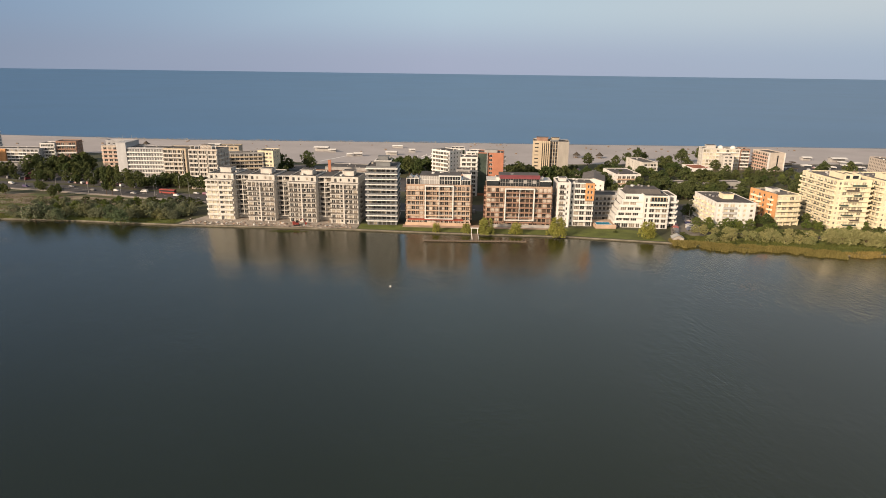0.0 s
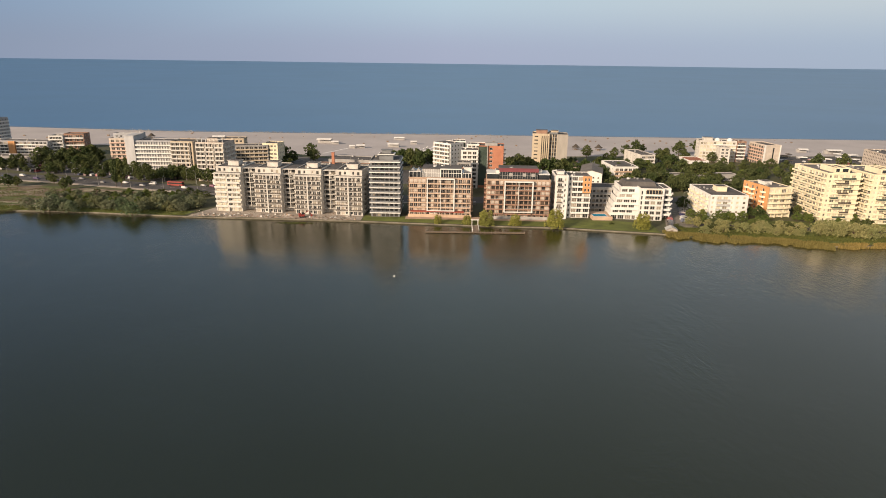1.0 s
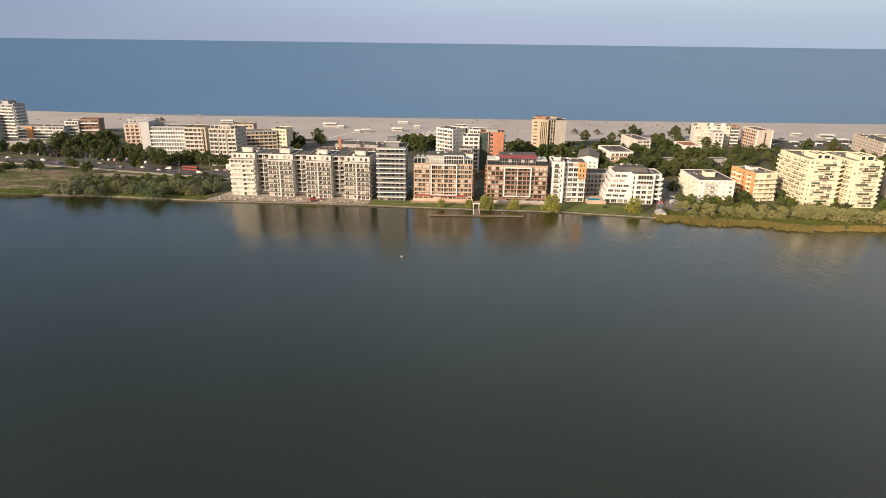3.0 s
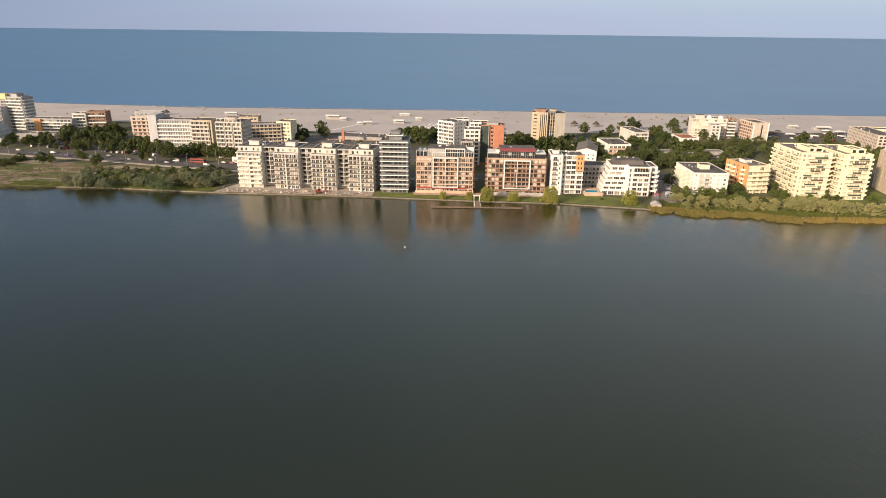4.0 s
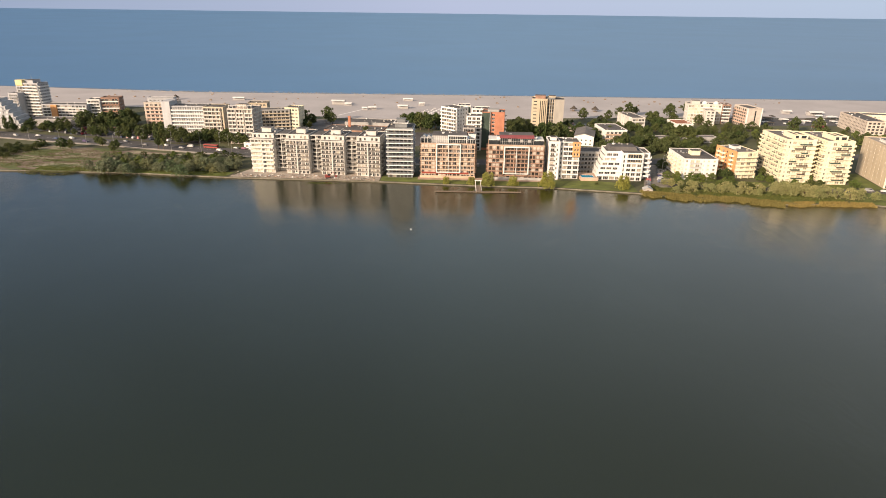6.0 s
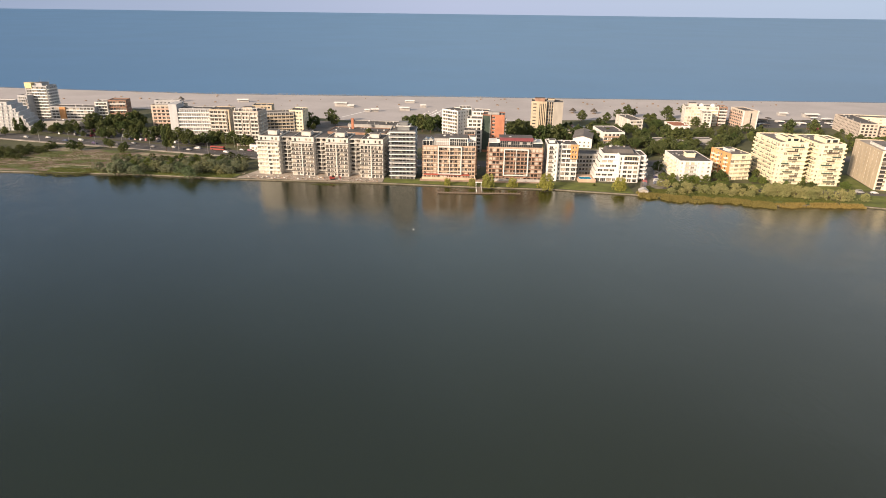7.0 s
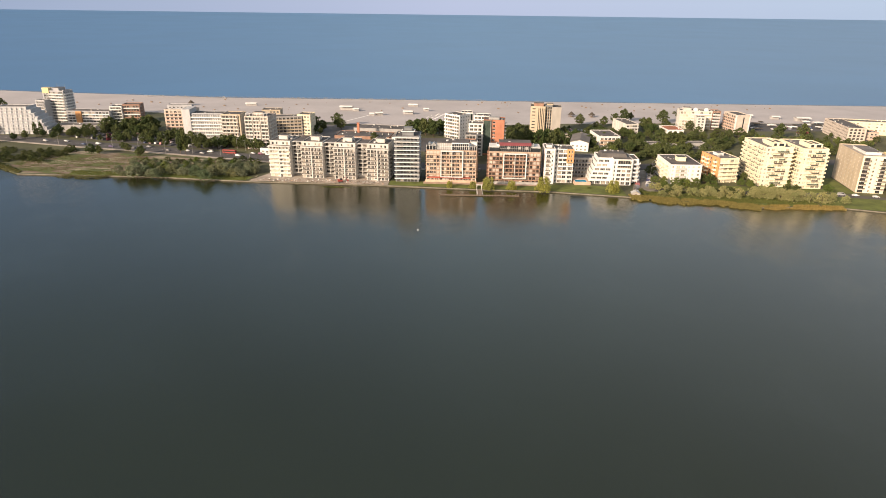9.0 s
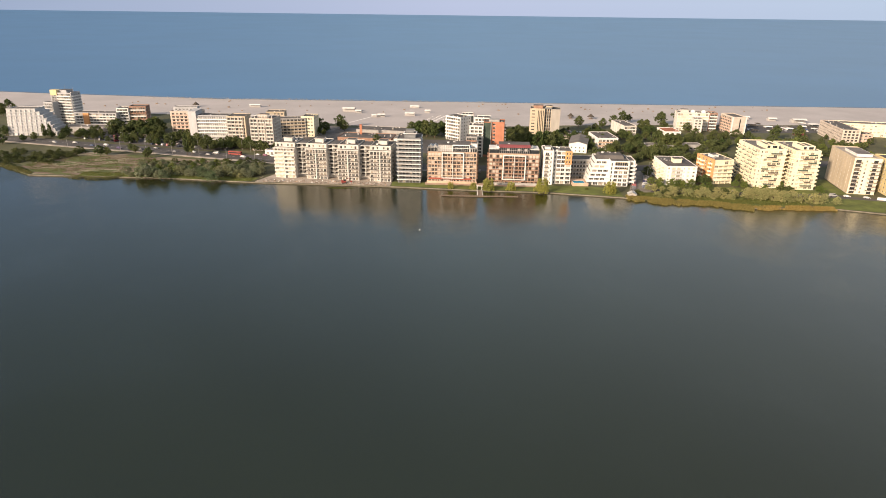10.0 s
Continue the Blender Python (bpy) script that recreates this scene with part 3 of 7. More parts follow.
patch("lawn", [(264, 324), (279, 324), (286, 366), (266, 366)], 1.2, 0.08, "lawn", "mown lawn between two apartment blocks", "lawn")
patch("lawn", [(-284, 344), (-250, 343), (-150, 335), (-147, 345), (-215, 352), (-284, 352)], 1.2, 0.07, "lawn", "rough green bank above the quay", "grass bank")
patch("lawn", [(128, 307), (143, 303), (174, 297.5), (196, 291), (238, 293.5), (240, 314), (178, 318), (131, 321)], 1.2, 0.04, "lawn", "rough grass between reeds and bushes", "grass bank")
patch("lawn", [(131, 333), (178, 328), (262, 324), (262, 334), (216, 338), (160, 344)], 1.2, 0.04, "lawn", "patchy grass in front of the apartment blocks", "grass")
patch("dry_meadow", [(-345, 365), (-320, 347), (-284, 346), (-255, 352), (-180, 385), (-180, 392), (-262, 412), (-330, 425)], 1.2, 0.06, "dry", "dry open meadow of bare soil and grass", "meadow")
patch("courtyard", [(-60, 440), (60, 440), (60, 500), (-60, 500)], 1.2, 0.05, "asphalt", "grey asphalt courtyard between buildings", "courtyard")
patch("hotel_forecourt", [(-190, 470), (-60, 470), (-60, 545), (-118, 560), (-190, 585)], 1.2, 0.06, "roofgrey", "grey paved forecourt beside the beach", "forecourt")
patch("beach_car_park", [(300, 560), (420, 570), (420, 612), (300, 606)], 1.2, 0.06, "asphalt", "asphalt car park by the beach", "car park")

patch("paved_terrace", [(-22, 333.5), (62, 331.0), (62, 338.2), (-22, 340.6)], 1.2, 0.11, "umber", "terracotta paved strip in front of apartment blocks", "terrace")

# quay walls with a coping
for line in (SHORE[5:8], SHORE[7:19], SHORE[21:28]):
    for name, matkey, label, off, w, z0, z1 in (("quay_wall", "dampwall", "damp stained concrete quay wall at the waterline", 0.35, 0.5, -2.0, 1.1), ("quay_coping", "coping", "pale weathered concrete coping on a quay wall", 0.45, 0.6, 1.1, 1.27)):
        mb = MB()
        for (ax, ay), (bx, by) in zip(line, line[1:]):
            d = Vector((bx - ax, by - ay)).normalized()
            side = Vector((d.y, -d.x))
            a, b = Vector((ax, ay)) + side * off, Vector((bx, by)) + side * off
            mb.prism([tuple(a), tuple(b), tuple(b - side * w), tuple(a - side * w)], z0, z1)
        solid(name, mb, matkey, label, "quay wall", "structure")


# ---- front row of apartment buildings ----
def beige_block(x, y, yaw, finished, connector, seed):
    root = thing("apartment_block", "beige nine-storey block with dark balcony rails" if finished else "pale unfinished nine-storey block with bare balconies", "apartment block", x, y, 1.2, yaw, "row of beige blocks")
    fh, w, d = 2.84, 15.8, 24.0
    wall = "beige" if finished else "bare"
    f0 = [(1.6, 2.0, 0.15, 2.25), (4.2, 1.9, 0.15, 2.25), (6.4, 1.3, 0.8, 1.5), (9.4, 1.3, 0.8, 1.5), (11.6, 1.9, 0.15, 2.25), (14.2, 2.0, 0.15, 2.25)]
    side = spread(d, 6, 1.2, 0.9, 1.4)
    fs, z = block(root, 0, 0, w, d, 8, fh, wall, {"f": f0, "r": [] if connector else side}, parapet=0.0, glass="pane" if finished else "shutter")
    fs2, z2 = block(root, 0.3, 2.4, w - 0.3, d - 1, 1, 2.55, wall, {"f": [(2.2, 1.6, 0.2, 2.1), (5.2, 1.2, 0.6, 1.7), (10.0, 1.2, 0.6, 1.7), (13.0, 1.6, 0.2, 2.1)]}, z0=z + 0.25, parapet=0.5, name="attic_wall")
    mb = MB()
    mb.box((-0.5, -1.5, z - 0.35), (w + 0.5, 2.2, z))
    for u in (0.3, 3.2, 5.6, w / 2 - 0.2, 9.8, 12.2, 15.1):
        mb.box((u, -1.45, z - fh + 0.02), (u + 0.35, -1.1, z - 0.35))
    part("cornice", mb, wall, root)
    mb = MB()
    mb.box((w / 2 - 0.35, -1.3, 0.02), (w / 2 + 0.35, -0.01, z - 0.36))
    part("pillar", mb, wall, root)
    for k in range(1, 8):
        for a, b in ((0.1, w / 2 - 0.4), (w / 2 + 0.4, w - 0.1)):
            if finished:
                add_balcony(root, fs["f"], a, b, k * fh, 1.4, "bars", wall, "rail")
            else:
                add_balcony(root, fs["f"], a, b, k * fh, 1.4, "glass", wall, "bare")
        if not connector or not finished:
            for u in (3.0, 15.0):
                f = fs["l"] if not finished else fs["r"]
                add_balcony(root, f, u, u + 3.4, k * fh, 1.0, "bars", wall, "rail")
    rooftop_box(root, 5.0, 9.0, 11.5, 15.5, z2 + 0.3, 2.6, wall)
    roof_units(root, 1.5, 5, 14, 22, z2, 5, seed)
    if connector:
        c0, c1 = w + 0.02, 24.0
        fc = box_faces(c0, 6.4, c1, 20)
        L = c1 - c0
        cols = [(L * 0.27, 3.0, 0.3, 2.25), (L * 0.74, 3.0, 0.3, 2.25)]
        mb = MB()
        holes = bays(fc["f"], 9, fh, cols, 0, 1) + [(0.6, L - 0.6, 0.0, 2.6)]
        pierced(mb, fc["f"], 0, z + 2.9, holes, 0.6)
        mb.face([(c1, 20, 0), (c0, 20, 0), (c0, 20, z + 2.9), (c1, 20, z + 2.9)])
        mb.face([(c0, 6.4, z + 2.9), (c1, 6.4, z + 2.9), (c1, 20, z + 2.9), (c0, 20, z + 2.9)], 1)
        part("link_wall", mb, [wall, "roof"], root)
        add_windows(root, fc["f"], holes[:-1], "darkframe", 0.6)
        mb = MB()
        for a, b in ((0.0, 0.35), (L * 0.5 - 0.2, L * 0.5 + 0.2), (L - 0.35, L)):
            mb.box((c0 + a, 3.6, 2.8), (c0 + b, 3.95, z + 2.9))
        for k in range(1, 10):
            mb.box((c0 + 0.36, 3.6, k * fh - 0.25), (c1 - 0.36, 6.38, k * fh))
        part("loggia_frame", mb, wall, root)
    return root


ROW_YAW = -5.6
for k in range(4):
    beige_block(-134.8 + 24.0 * k, 347.6 - 24.1 * math.tan(radians(5.6)) * k, ROW_YAW, k > 0, k < 3, k)


def banded_tower(x, y):
    root = thing("apartment_block", "grey eleven-storey block with white balcony bands", "apartment block", x, y, 1.2, -1)
    fh, w, d = 2.93, 16.6, 20.0
    f0 = spread(w, 6, 1.9, 0.15, 2.3)
    fs, z = block(root, 0, 0, w, d, 11, fh, "grey", {"f": f0, "r": spread(d, 5, 1.8, 0.2, 2.2), "l": spread(d, 5, 1.8, 0.2, 2.2)}, frame_mat="darkframe", parapet=0.5)
    for k in range(1, 12):
        mb = MB()
        mb.box((-0.6, -1.6, k * fh - 0.56), (w + 0.6, -0.02, k * fh - 0.02))
        mb.box((w + 0.02, -0.02, k * fh - 0.56), (w + 0.6, d, k * fh - 0.02))
        part("balcony_band", mb, "white", root)
        if k < 11:
            mb = MB()
            mb.box((-0.5, -1.55, k * fh - 0.018), (w + 0.5, -1.5, k * fh + 0.95))
            mb.box((-0.55, -1.58, k * fh + 0.95), (w + 0.55, -1.47, k * fh + 1.02))
            for u in (2.7, 5.5, 8.3, 11.1, 13.9):
                mb.box((u, -1.5, k * fh - 0.018), (u + 0.12, -0.02, k * fh + 2.4))
            part("railing", mb, "paleglass", root)
    rooftop_box(root, 4.8, 4, 12.8, 11, z + 0.3, 3.0, "grey")
    mb = MB()
    mb.box((4.0, 2.6, z + 3.2), (13.6, 12, z + 3.62))
    part("roof_canopy", mb, "white", root)
    mb = MB()
    mb.box((6, 6, z + 3.62), (11.5, 10.5, z + 5.4)), mb.box((5.6, 5.6, z + 5.4), (11.9, 10.9, z + 5.7))
    part("lift_house", mb, "grey", root)
    roof_units(root, 1, 13, 15, 19, z, 4, 8)
    return root


banded_tower(-42.0, 338.0)


def framed_block(x, y, yaw, w, wall, parapet_mat, variant):
    """The long blocks with balcony rows, a big white frame and a glazed top storey."""
    red = variant == "red"
    label = "long red-brown block with white frame and red roof" if red else "long peach-coloured block with white frame and glazed top storey"
    root = thing("apartment_block", label, "apartment block", x, y, 1.2, yaw)
    fh, d, n = 2.79, 19.0, 8
    u0, u1 = (10.6, 26.4) if red else (10.8, 26.2)
    cols = [(c, 2.05 if i % 2 else 1.8, 0.05, 2.35) for i, c in enumerate(np.linspace(1.5, w - 1.5, 15))]
    fs, z = block(root, 0, 0, w, d, n, fh, wall, {"f": cols, "r": spread(d, 5, 1.6)}, frame_mat="darkframe" if red else "frame", parapet=0.4, glass="panelight", front="panes")
    for k in range(1, n):
        for a, b, out in ((0.0, u0 - 0.4, 1.5), (u0 + 0.35, (u0 + u1) / 2 - 0.2, 1.75), ((u0 + u1) / 2 + 0.2, u1 - 0.35, 1.75), (u1 + 0.4, w, 1.5)):
            if k == 1 and not red and a > u0 - 1 and b < u1:
                continue
            add_balcony(root, fs["f"], a, b, k * fh, out, "low", parapet_mat, "rail" if (k + int(a)) % 4 else "lightrail")
        for a in (3.0, 11.0):
            add_balcony(root, fs["r"], a, a + 4.5, k * fh, 1.1, "solid", parapet_mat, "rail")
            add_balcony(root, fs["l"], a, a + 4.5, k * fh, 1.1, "solid", parapet_mat, "rail")
    # closed pale shutters and drawn curtains in some of the bays
    pick, shut = random.Random(61 if red else 62), MB()
    shut.box((0, -0.02, 0), (1.7, 0.06, 2.3))
    shut = shut.mesh("shutter", ["peachlight"])
    for k in range(1, n):
        for c, *_ in cols:
            if pick.random() < (0.10 if u0 < c < u1 else 0.30):
                part("shutter", shut, None, root, "", (c - 0.85, -0.08, k * fh + 0.06))
    mb = MB()
    zl, zt = (1.4 * fh, z - 0.3) if red else (1.3 * fh, z + 0.4)
    for a, b in ((u0 - 0.35, u0 + 0.3), (u1 - 0.3, u1 + 0.35)):
        mb.box((a, -2.1, zl), (b, -0.02, zt))
    mb.box((u0 + 0.3, -2.1, zt - 0.6), (u1 - 0.3, -0.02, zt))
    mb.box((u0 + 0.3, -2.1, zl), (u1 - 0.3, -0.02, zl + 0.4))
    mb.box(((u0 + u1) / 2 - 0.15, -1.9, zl + 0.4), ((u0 + u1) / 2 + 0.15, -0.02, zt - 0.6))
    part("frame", mb, "white", root, "broad white picture-frame band")
    # terrace plinth and ground floor
    mb = MB()
    mb.box((-0.4, -2.4, 0), (w + 0.4, -0.02, 1.3))
    mb.box((-0.4, -2.4, 1.3), (w + 0.4, -2.2, 1.8))
    part("terrace", mb, "midgrey" if red else parapet_mat, root)
    if not red:
        mb = MB()
        mb.prism([(1.0, -2.3), (w - 4.0, -2.3), (w - 4.0, -1.3), (1.0, -1.3)], 3.15, 3.4)
        mb.face([(1.0, -1.3, 3.4), (1.0, -0.05, 3.6), (w - 4.0, -0.05, 3.6), (w - 4.0, -1.3, 3.4)][::-1])
        part("awning", mb, "awning", root, "long red terrace awning")
    mb = MB()
    for k in range(13):
        u = 0.2 + (w - 0.6) * k / 12
        mb.box((u, -2.19, 1.3), (u + 0.22, -1.97, 2.98))
    part("terrace_post", mb, "white" if not red else "brick", root)
    # glazed top storey
    zt = z + 0.25
    if red:
        a, b, hh = 7.6, 29.4, 4.5
        mb = MB()
        mb.box((a, 3.0, zt), (b, d - 3, zt + hh))
        part("penthouse_wall", mb, "glasswall", root)
        mb = MB()
        for k in range(16):
            u = a + (b - a - 0.14) * k / 15
            mb.box((u, 2.85, zt), (u + 0.14, 2.99, zt + hh))
        mb.box((a, 2.8, zt + 2.0), (b, 2.84, zt + 2.15))
        part("mullion", mb, "midgrey", root)
        mb = MB()
        mb.face([(a - 0.4, 2.2, zt + hh), (b + 0.4, 2.2, zt + hh), (b + 0.4, 5.5, zt + hh + 1.3), (a - 0.4, 5.5, zt + hh + 1.3)])
        mb.box((a - 0.4, 2.2, zt + hh - 0.3), (b + 0.4, 2.5, zt + hh - 0.01))
        for c in (a - 0.4, b + 0.3):
            mb.prism([(c, 2.5), (c + 0.1, 2.5), (c + 0.1, 5.5), (c, 5.5)], zt + hh - 0.01, zt + hh + 0.1)
        mb2 = MB()
        mb2.box((a - 0.4, 5.52, zt + hh - 0.01), (b + 0.4, d - 2, zt + hh + 1.25))
        part("roof_slab", mb2, "roof", root)
        part("penthouse_roof", mb, "redroof", root, "dark red metal roof")
        for c0, c1 in ((0.3, a - 0.6), (b + 0.6, w - 0.3)):
            mb = MB()
            mb.box((c0, 3.5, zt), (c1, d - 3, zt + 2.7))
            part("penthouse_wall", mb, "glasswall", root)
            mb = MB()
            mb.box((c0 - 0.2, 2.8, zt + 2.7), (c1 + 0.2, d - 2.5, zt + 3.1))
            part("roof_slab", mb, "white", root)
        for c in (a - 0.5, b + 0.5):
            rooftop_box(root, c - 1.6, 5, c + 1.6, 10, zt + 3.1, 1.4, "white")
        for c in (a + 5.2, a + 13.0, a + 18):
            mb = MB()
            mb.box((c, 2.7, zt + 1.6), (c + 2.0, 2.83, zt + 3.4))
            part("sign_panel", mb, "midgrey", root)
    else:
        for a, b, m in ((7.4, 18.2, "midgrey"), (18.2, 30.2, "glasswall")):
            mb = MB()
            mb.box((a, 3.0, zt), (b, d - 2, zt + 4.7))
            part("penthouse_wall", mb, m, root)
            mb = MB()
            for k in range(9):
                u = a + (b - a - 0.16) * k / 8
                mb.box((u, 2.85, zt), (u + 0.16, 2.99, zt + 4.7))
            mb.box((a, 2.8, zt + 2.4), (b, 2.84, zt + 2.65))
            part("mullion", mb, "frame", root)
        mb = MB()
        mb.box((18.0, 1.4, zt + 4.7), (30.5, 3.0, zt + 5.2)), mb.box((18.0, 1.4, zt), (18.3, 1.7, zt + 4.7)), mb.box((30.2, 1.4, zt), (30.5, 1.7, zt + 4.7))
        part("frame", mb, "white", root)
        mb = MB()
        mb.box((7.2, 3.02, zt + 4.7), (30.4, d - 1.5, zt + 5.1))
        part("roof_slab", mb, "roof", root)
        mb = MB()
        mb.box((0.3, 3.5, zt), (7.3, d - 3, zt + 2.8)), mb.box((30.5, 4.0, zt), (w - 0.3, d - 3, zt + 2.6))
        part("penthouse_wall", mb, "glasswall", root)
        for a, b, h in ((0.0, 7.0, 3.4), (31.0, w, 2.9)):
            mb = MB()
            for u in np.linspace(a, b - 0.2, 4):
                mb.box((u, 0.6, zt), (u + 0.2, 0.8, zt + h)), mb.box((u, 0.6, zt + h), (u + 0.2, 6, zt + h + 0.2))
            mb.box((a, 0.4, zt + h), (b, 0.59, zt + h + 0.22))
            part("pergola", mb, "frame", root)
        mb = MB()
        for c in (2.0, 5.2):
            mb.face([(c - 1.7, 4, zt + 3.0), (c + 1.7, 4, zt + 3.0), (c, 4, zt + 5.0)])
            mb.face([(c - 1.7, 4, zt + 3.0), (c, 4, zt + 5.0), (c, 9, zt + 5.0), (c - 1.7, 9, zt + 3.0)])
            mb.face([(c, 4, zt + 5.0), (c + 1.7, 4, zt + 3.0), (c + 1.7, 9, zt + 3.0), (c, 9, zt + 5.0)])
        part("skylight", mb, "steel", root)
        rooftop_box(root, 31.5, 7, 36, 12, zt + 2.6, 2.6, "white")
    roof_units(root, 10, 8, 28, 16, z + 4.8, 6, 3)
    return root


# umber walls: brown plaster with the recess shade behind the balconies painted in
framed_block(-20.2, 341.0, -2.5, 36.0, "umber", "peach", "peach")
framed_block(24.4, 338.5, -2.5, 36.4, "umber", "brick", "red")


def white_orange_block(x, y):
    root = thing("apartment_block", "white eight-storey block with an orange upper corner", "apartment block", x, y, 1.2, -2)
    fh = 3.08
    fs, z = block(root, 0, 0, 7.2, 18, 8, fh, "white", {"f": [(2.6, 2.4, 0.5, 1.9), (5.6, 0.9, 0.6, 1.6)], "l": spread(18, 4, 1.5)}, parapet=0.6, frame_mat="frame", glass="pane")
    fs2, z2 = block(root, 7.22, 3.4, 20.8, 18, 8, fh, "white", {"f": [(1.6, 1.0, 0.5, 1.8), (4.5, 2.8, 0.1, 2.5), (7.6, 2.6, 0.1, 2.5), (11.6, 3.0, 0.1, 2.5)]}, top=-0.5, parapet=0.4, front="panes", glass="pane")
    for k in range(1, 8):
        if k < 5:
            add_balcony(root, fs2["f"], 3.0, 13.5, k * fh, 1.8, "solid", "white", "rail")
        else:
            add_balcony(root, fs2["f"], 3.0, 8.6, k * fh, 1.8, "solid", "white", "rail")
        add_balcony(root, fs["f"], 1.0, 4.2, k * fh, 0.6, "bars", "white", "rail")
    mb = MB()
    f = Face(15.9, 1.7, 0, 4.9)
    holes = bays(f, 8, fh, [(1.5, 1.0, 0.5, 1.7), (3.4, 1.0, 0.5, 1.7)], 0, 5)
    pierced(mb, f, 5 * fh - 0.3, z2 + 0.6, holes, 0.3)
    mb.face([(20.8, 1.7, 5 * fh - 0.3), (20.8, 3.4, 5 * fh - 0.3), (20.8, 3.4, z2 + 0.6), (20.8, 1.7, z2 + 0.6)])
    mb.face([(15.9, 3.4, 5 * fh - 0.3), (15.9, 1.7, 5 * fh - 0.3), (15.9, 1.7, z2 + 0.6), (15.9, 3.4, z2 + 0.6)])
    mb.face([(15.9, 1.7, z2 + 0.6), (20.8, 1.7, z2 + 0.6), (20.8, 3.4, z2 + 0.6), (15.9, 3.4, z2 + 0.6)])
    mb.face([(15.9, 3.4, 5 * fh - 0.3), (20.8, 3.4, 5 * fh - 0.3), (20.8, 1.7, 5 * fh - 0.3), (15.9, 1.7, 5 * fh - 0.3)])
    part("corner_bay", mb, "orange", root, "bright orange projecting corner bay")
    add_windows(root, f, holes, "frame", 0.3)
    roof_units(root, 9, 5, 19, 17, z2, 5, 4)
    rooftop_box(root, 1.5, 6, 5.5, 11, z + 0.3, 1.8, "white")
    return root


white_orange_block(64.0, 338.6)

# pool terrace and the grey hotel behind it
deck = thing("pool_terrace", "raised terrace with a turquoise swimming pool", "pool terrace", 86.2, 336.0)
mb = MB()
mb.box((0, 0, 0), (11.5, 0.3, 2.2)), mb.box((0, 0.3, 0), (11.5, 14, 1.9)), mb.box((0, 8.5, 1.9), (11.5, 14, 2.1))
part("deck", mb, "peach", deck)
mb = MB()
mb.box((1.0, 1.5, 1.9), (9.0, 7.5, 1.98))
part("pool", mb, "pool", deck, "turquoise pool water")
mb = MB()
for x0, y0, x1, y1 in ((0.7, 1.2, 9.3, 1.5), (0.7, 7.5, 9.3, 7.8), (0.7, 1.5, 1.0, 7.5), (9.0, 1.5, 9.3, 7.5)):
    mb.box((x0, y0, 1.9), (x1, y1, 2.03))
part("pool_edge", mb, "white", deck)
root = thing("hotel_building", "grey five-storey hotel with balcony rows behind a pool", "hotel", 86.5, 356.0)
fs, z = block(root, 0, 0, 20, 14, 5, 2.9, "midgrey", {"f": spread(20, 8, 1.5, 0.4, 1.9)}, frame_mat="darkframe")
for k in range(1, 5):
    add_balcony(root, fs["f"], 0.2, 19.8, k * 2.9, 1.3, "glass", "midgrey", "grey")


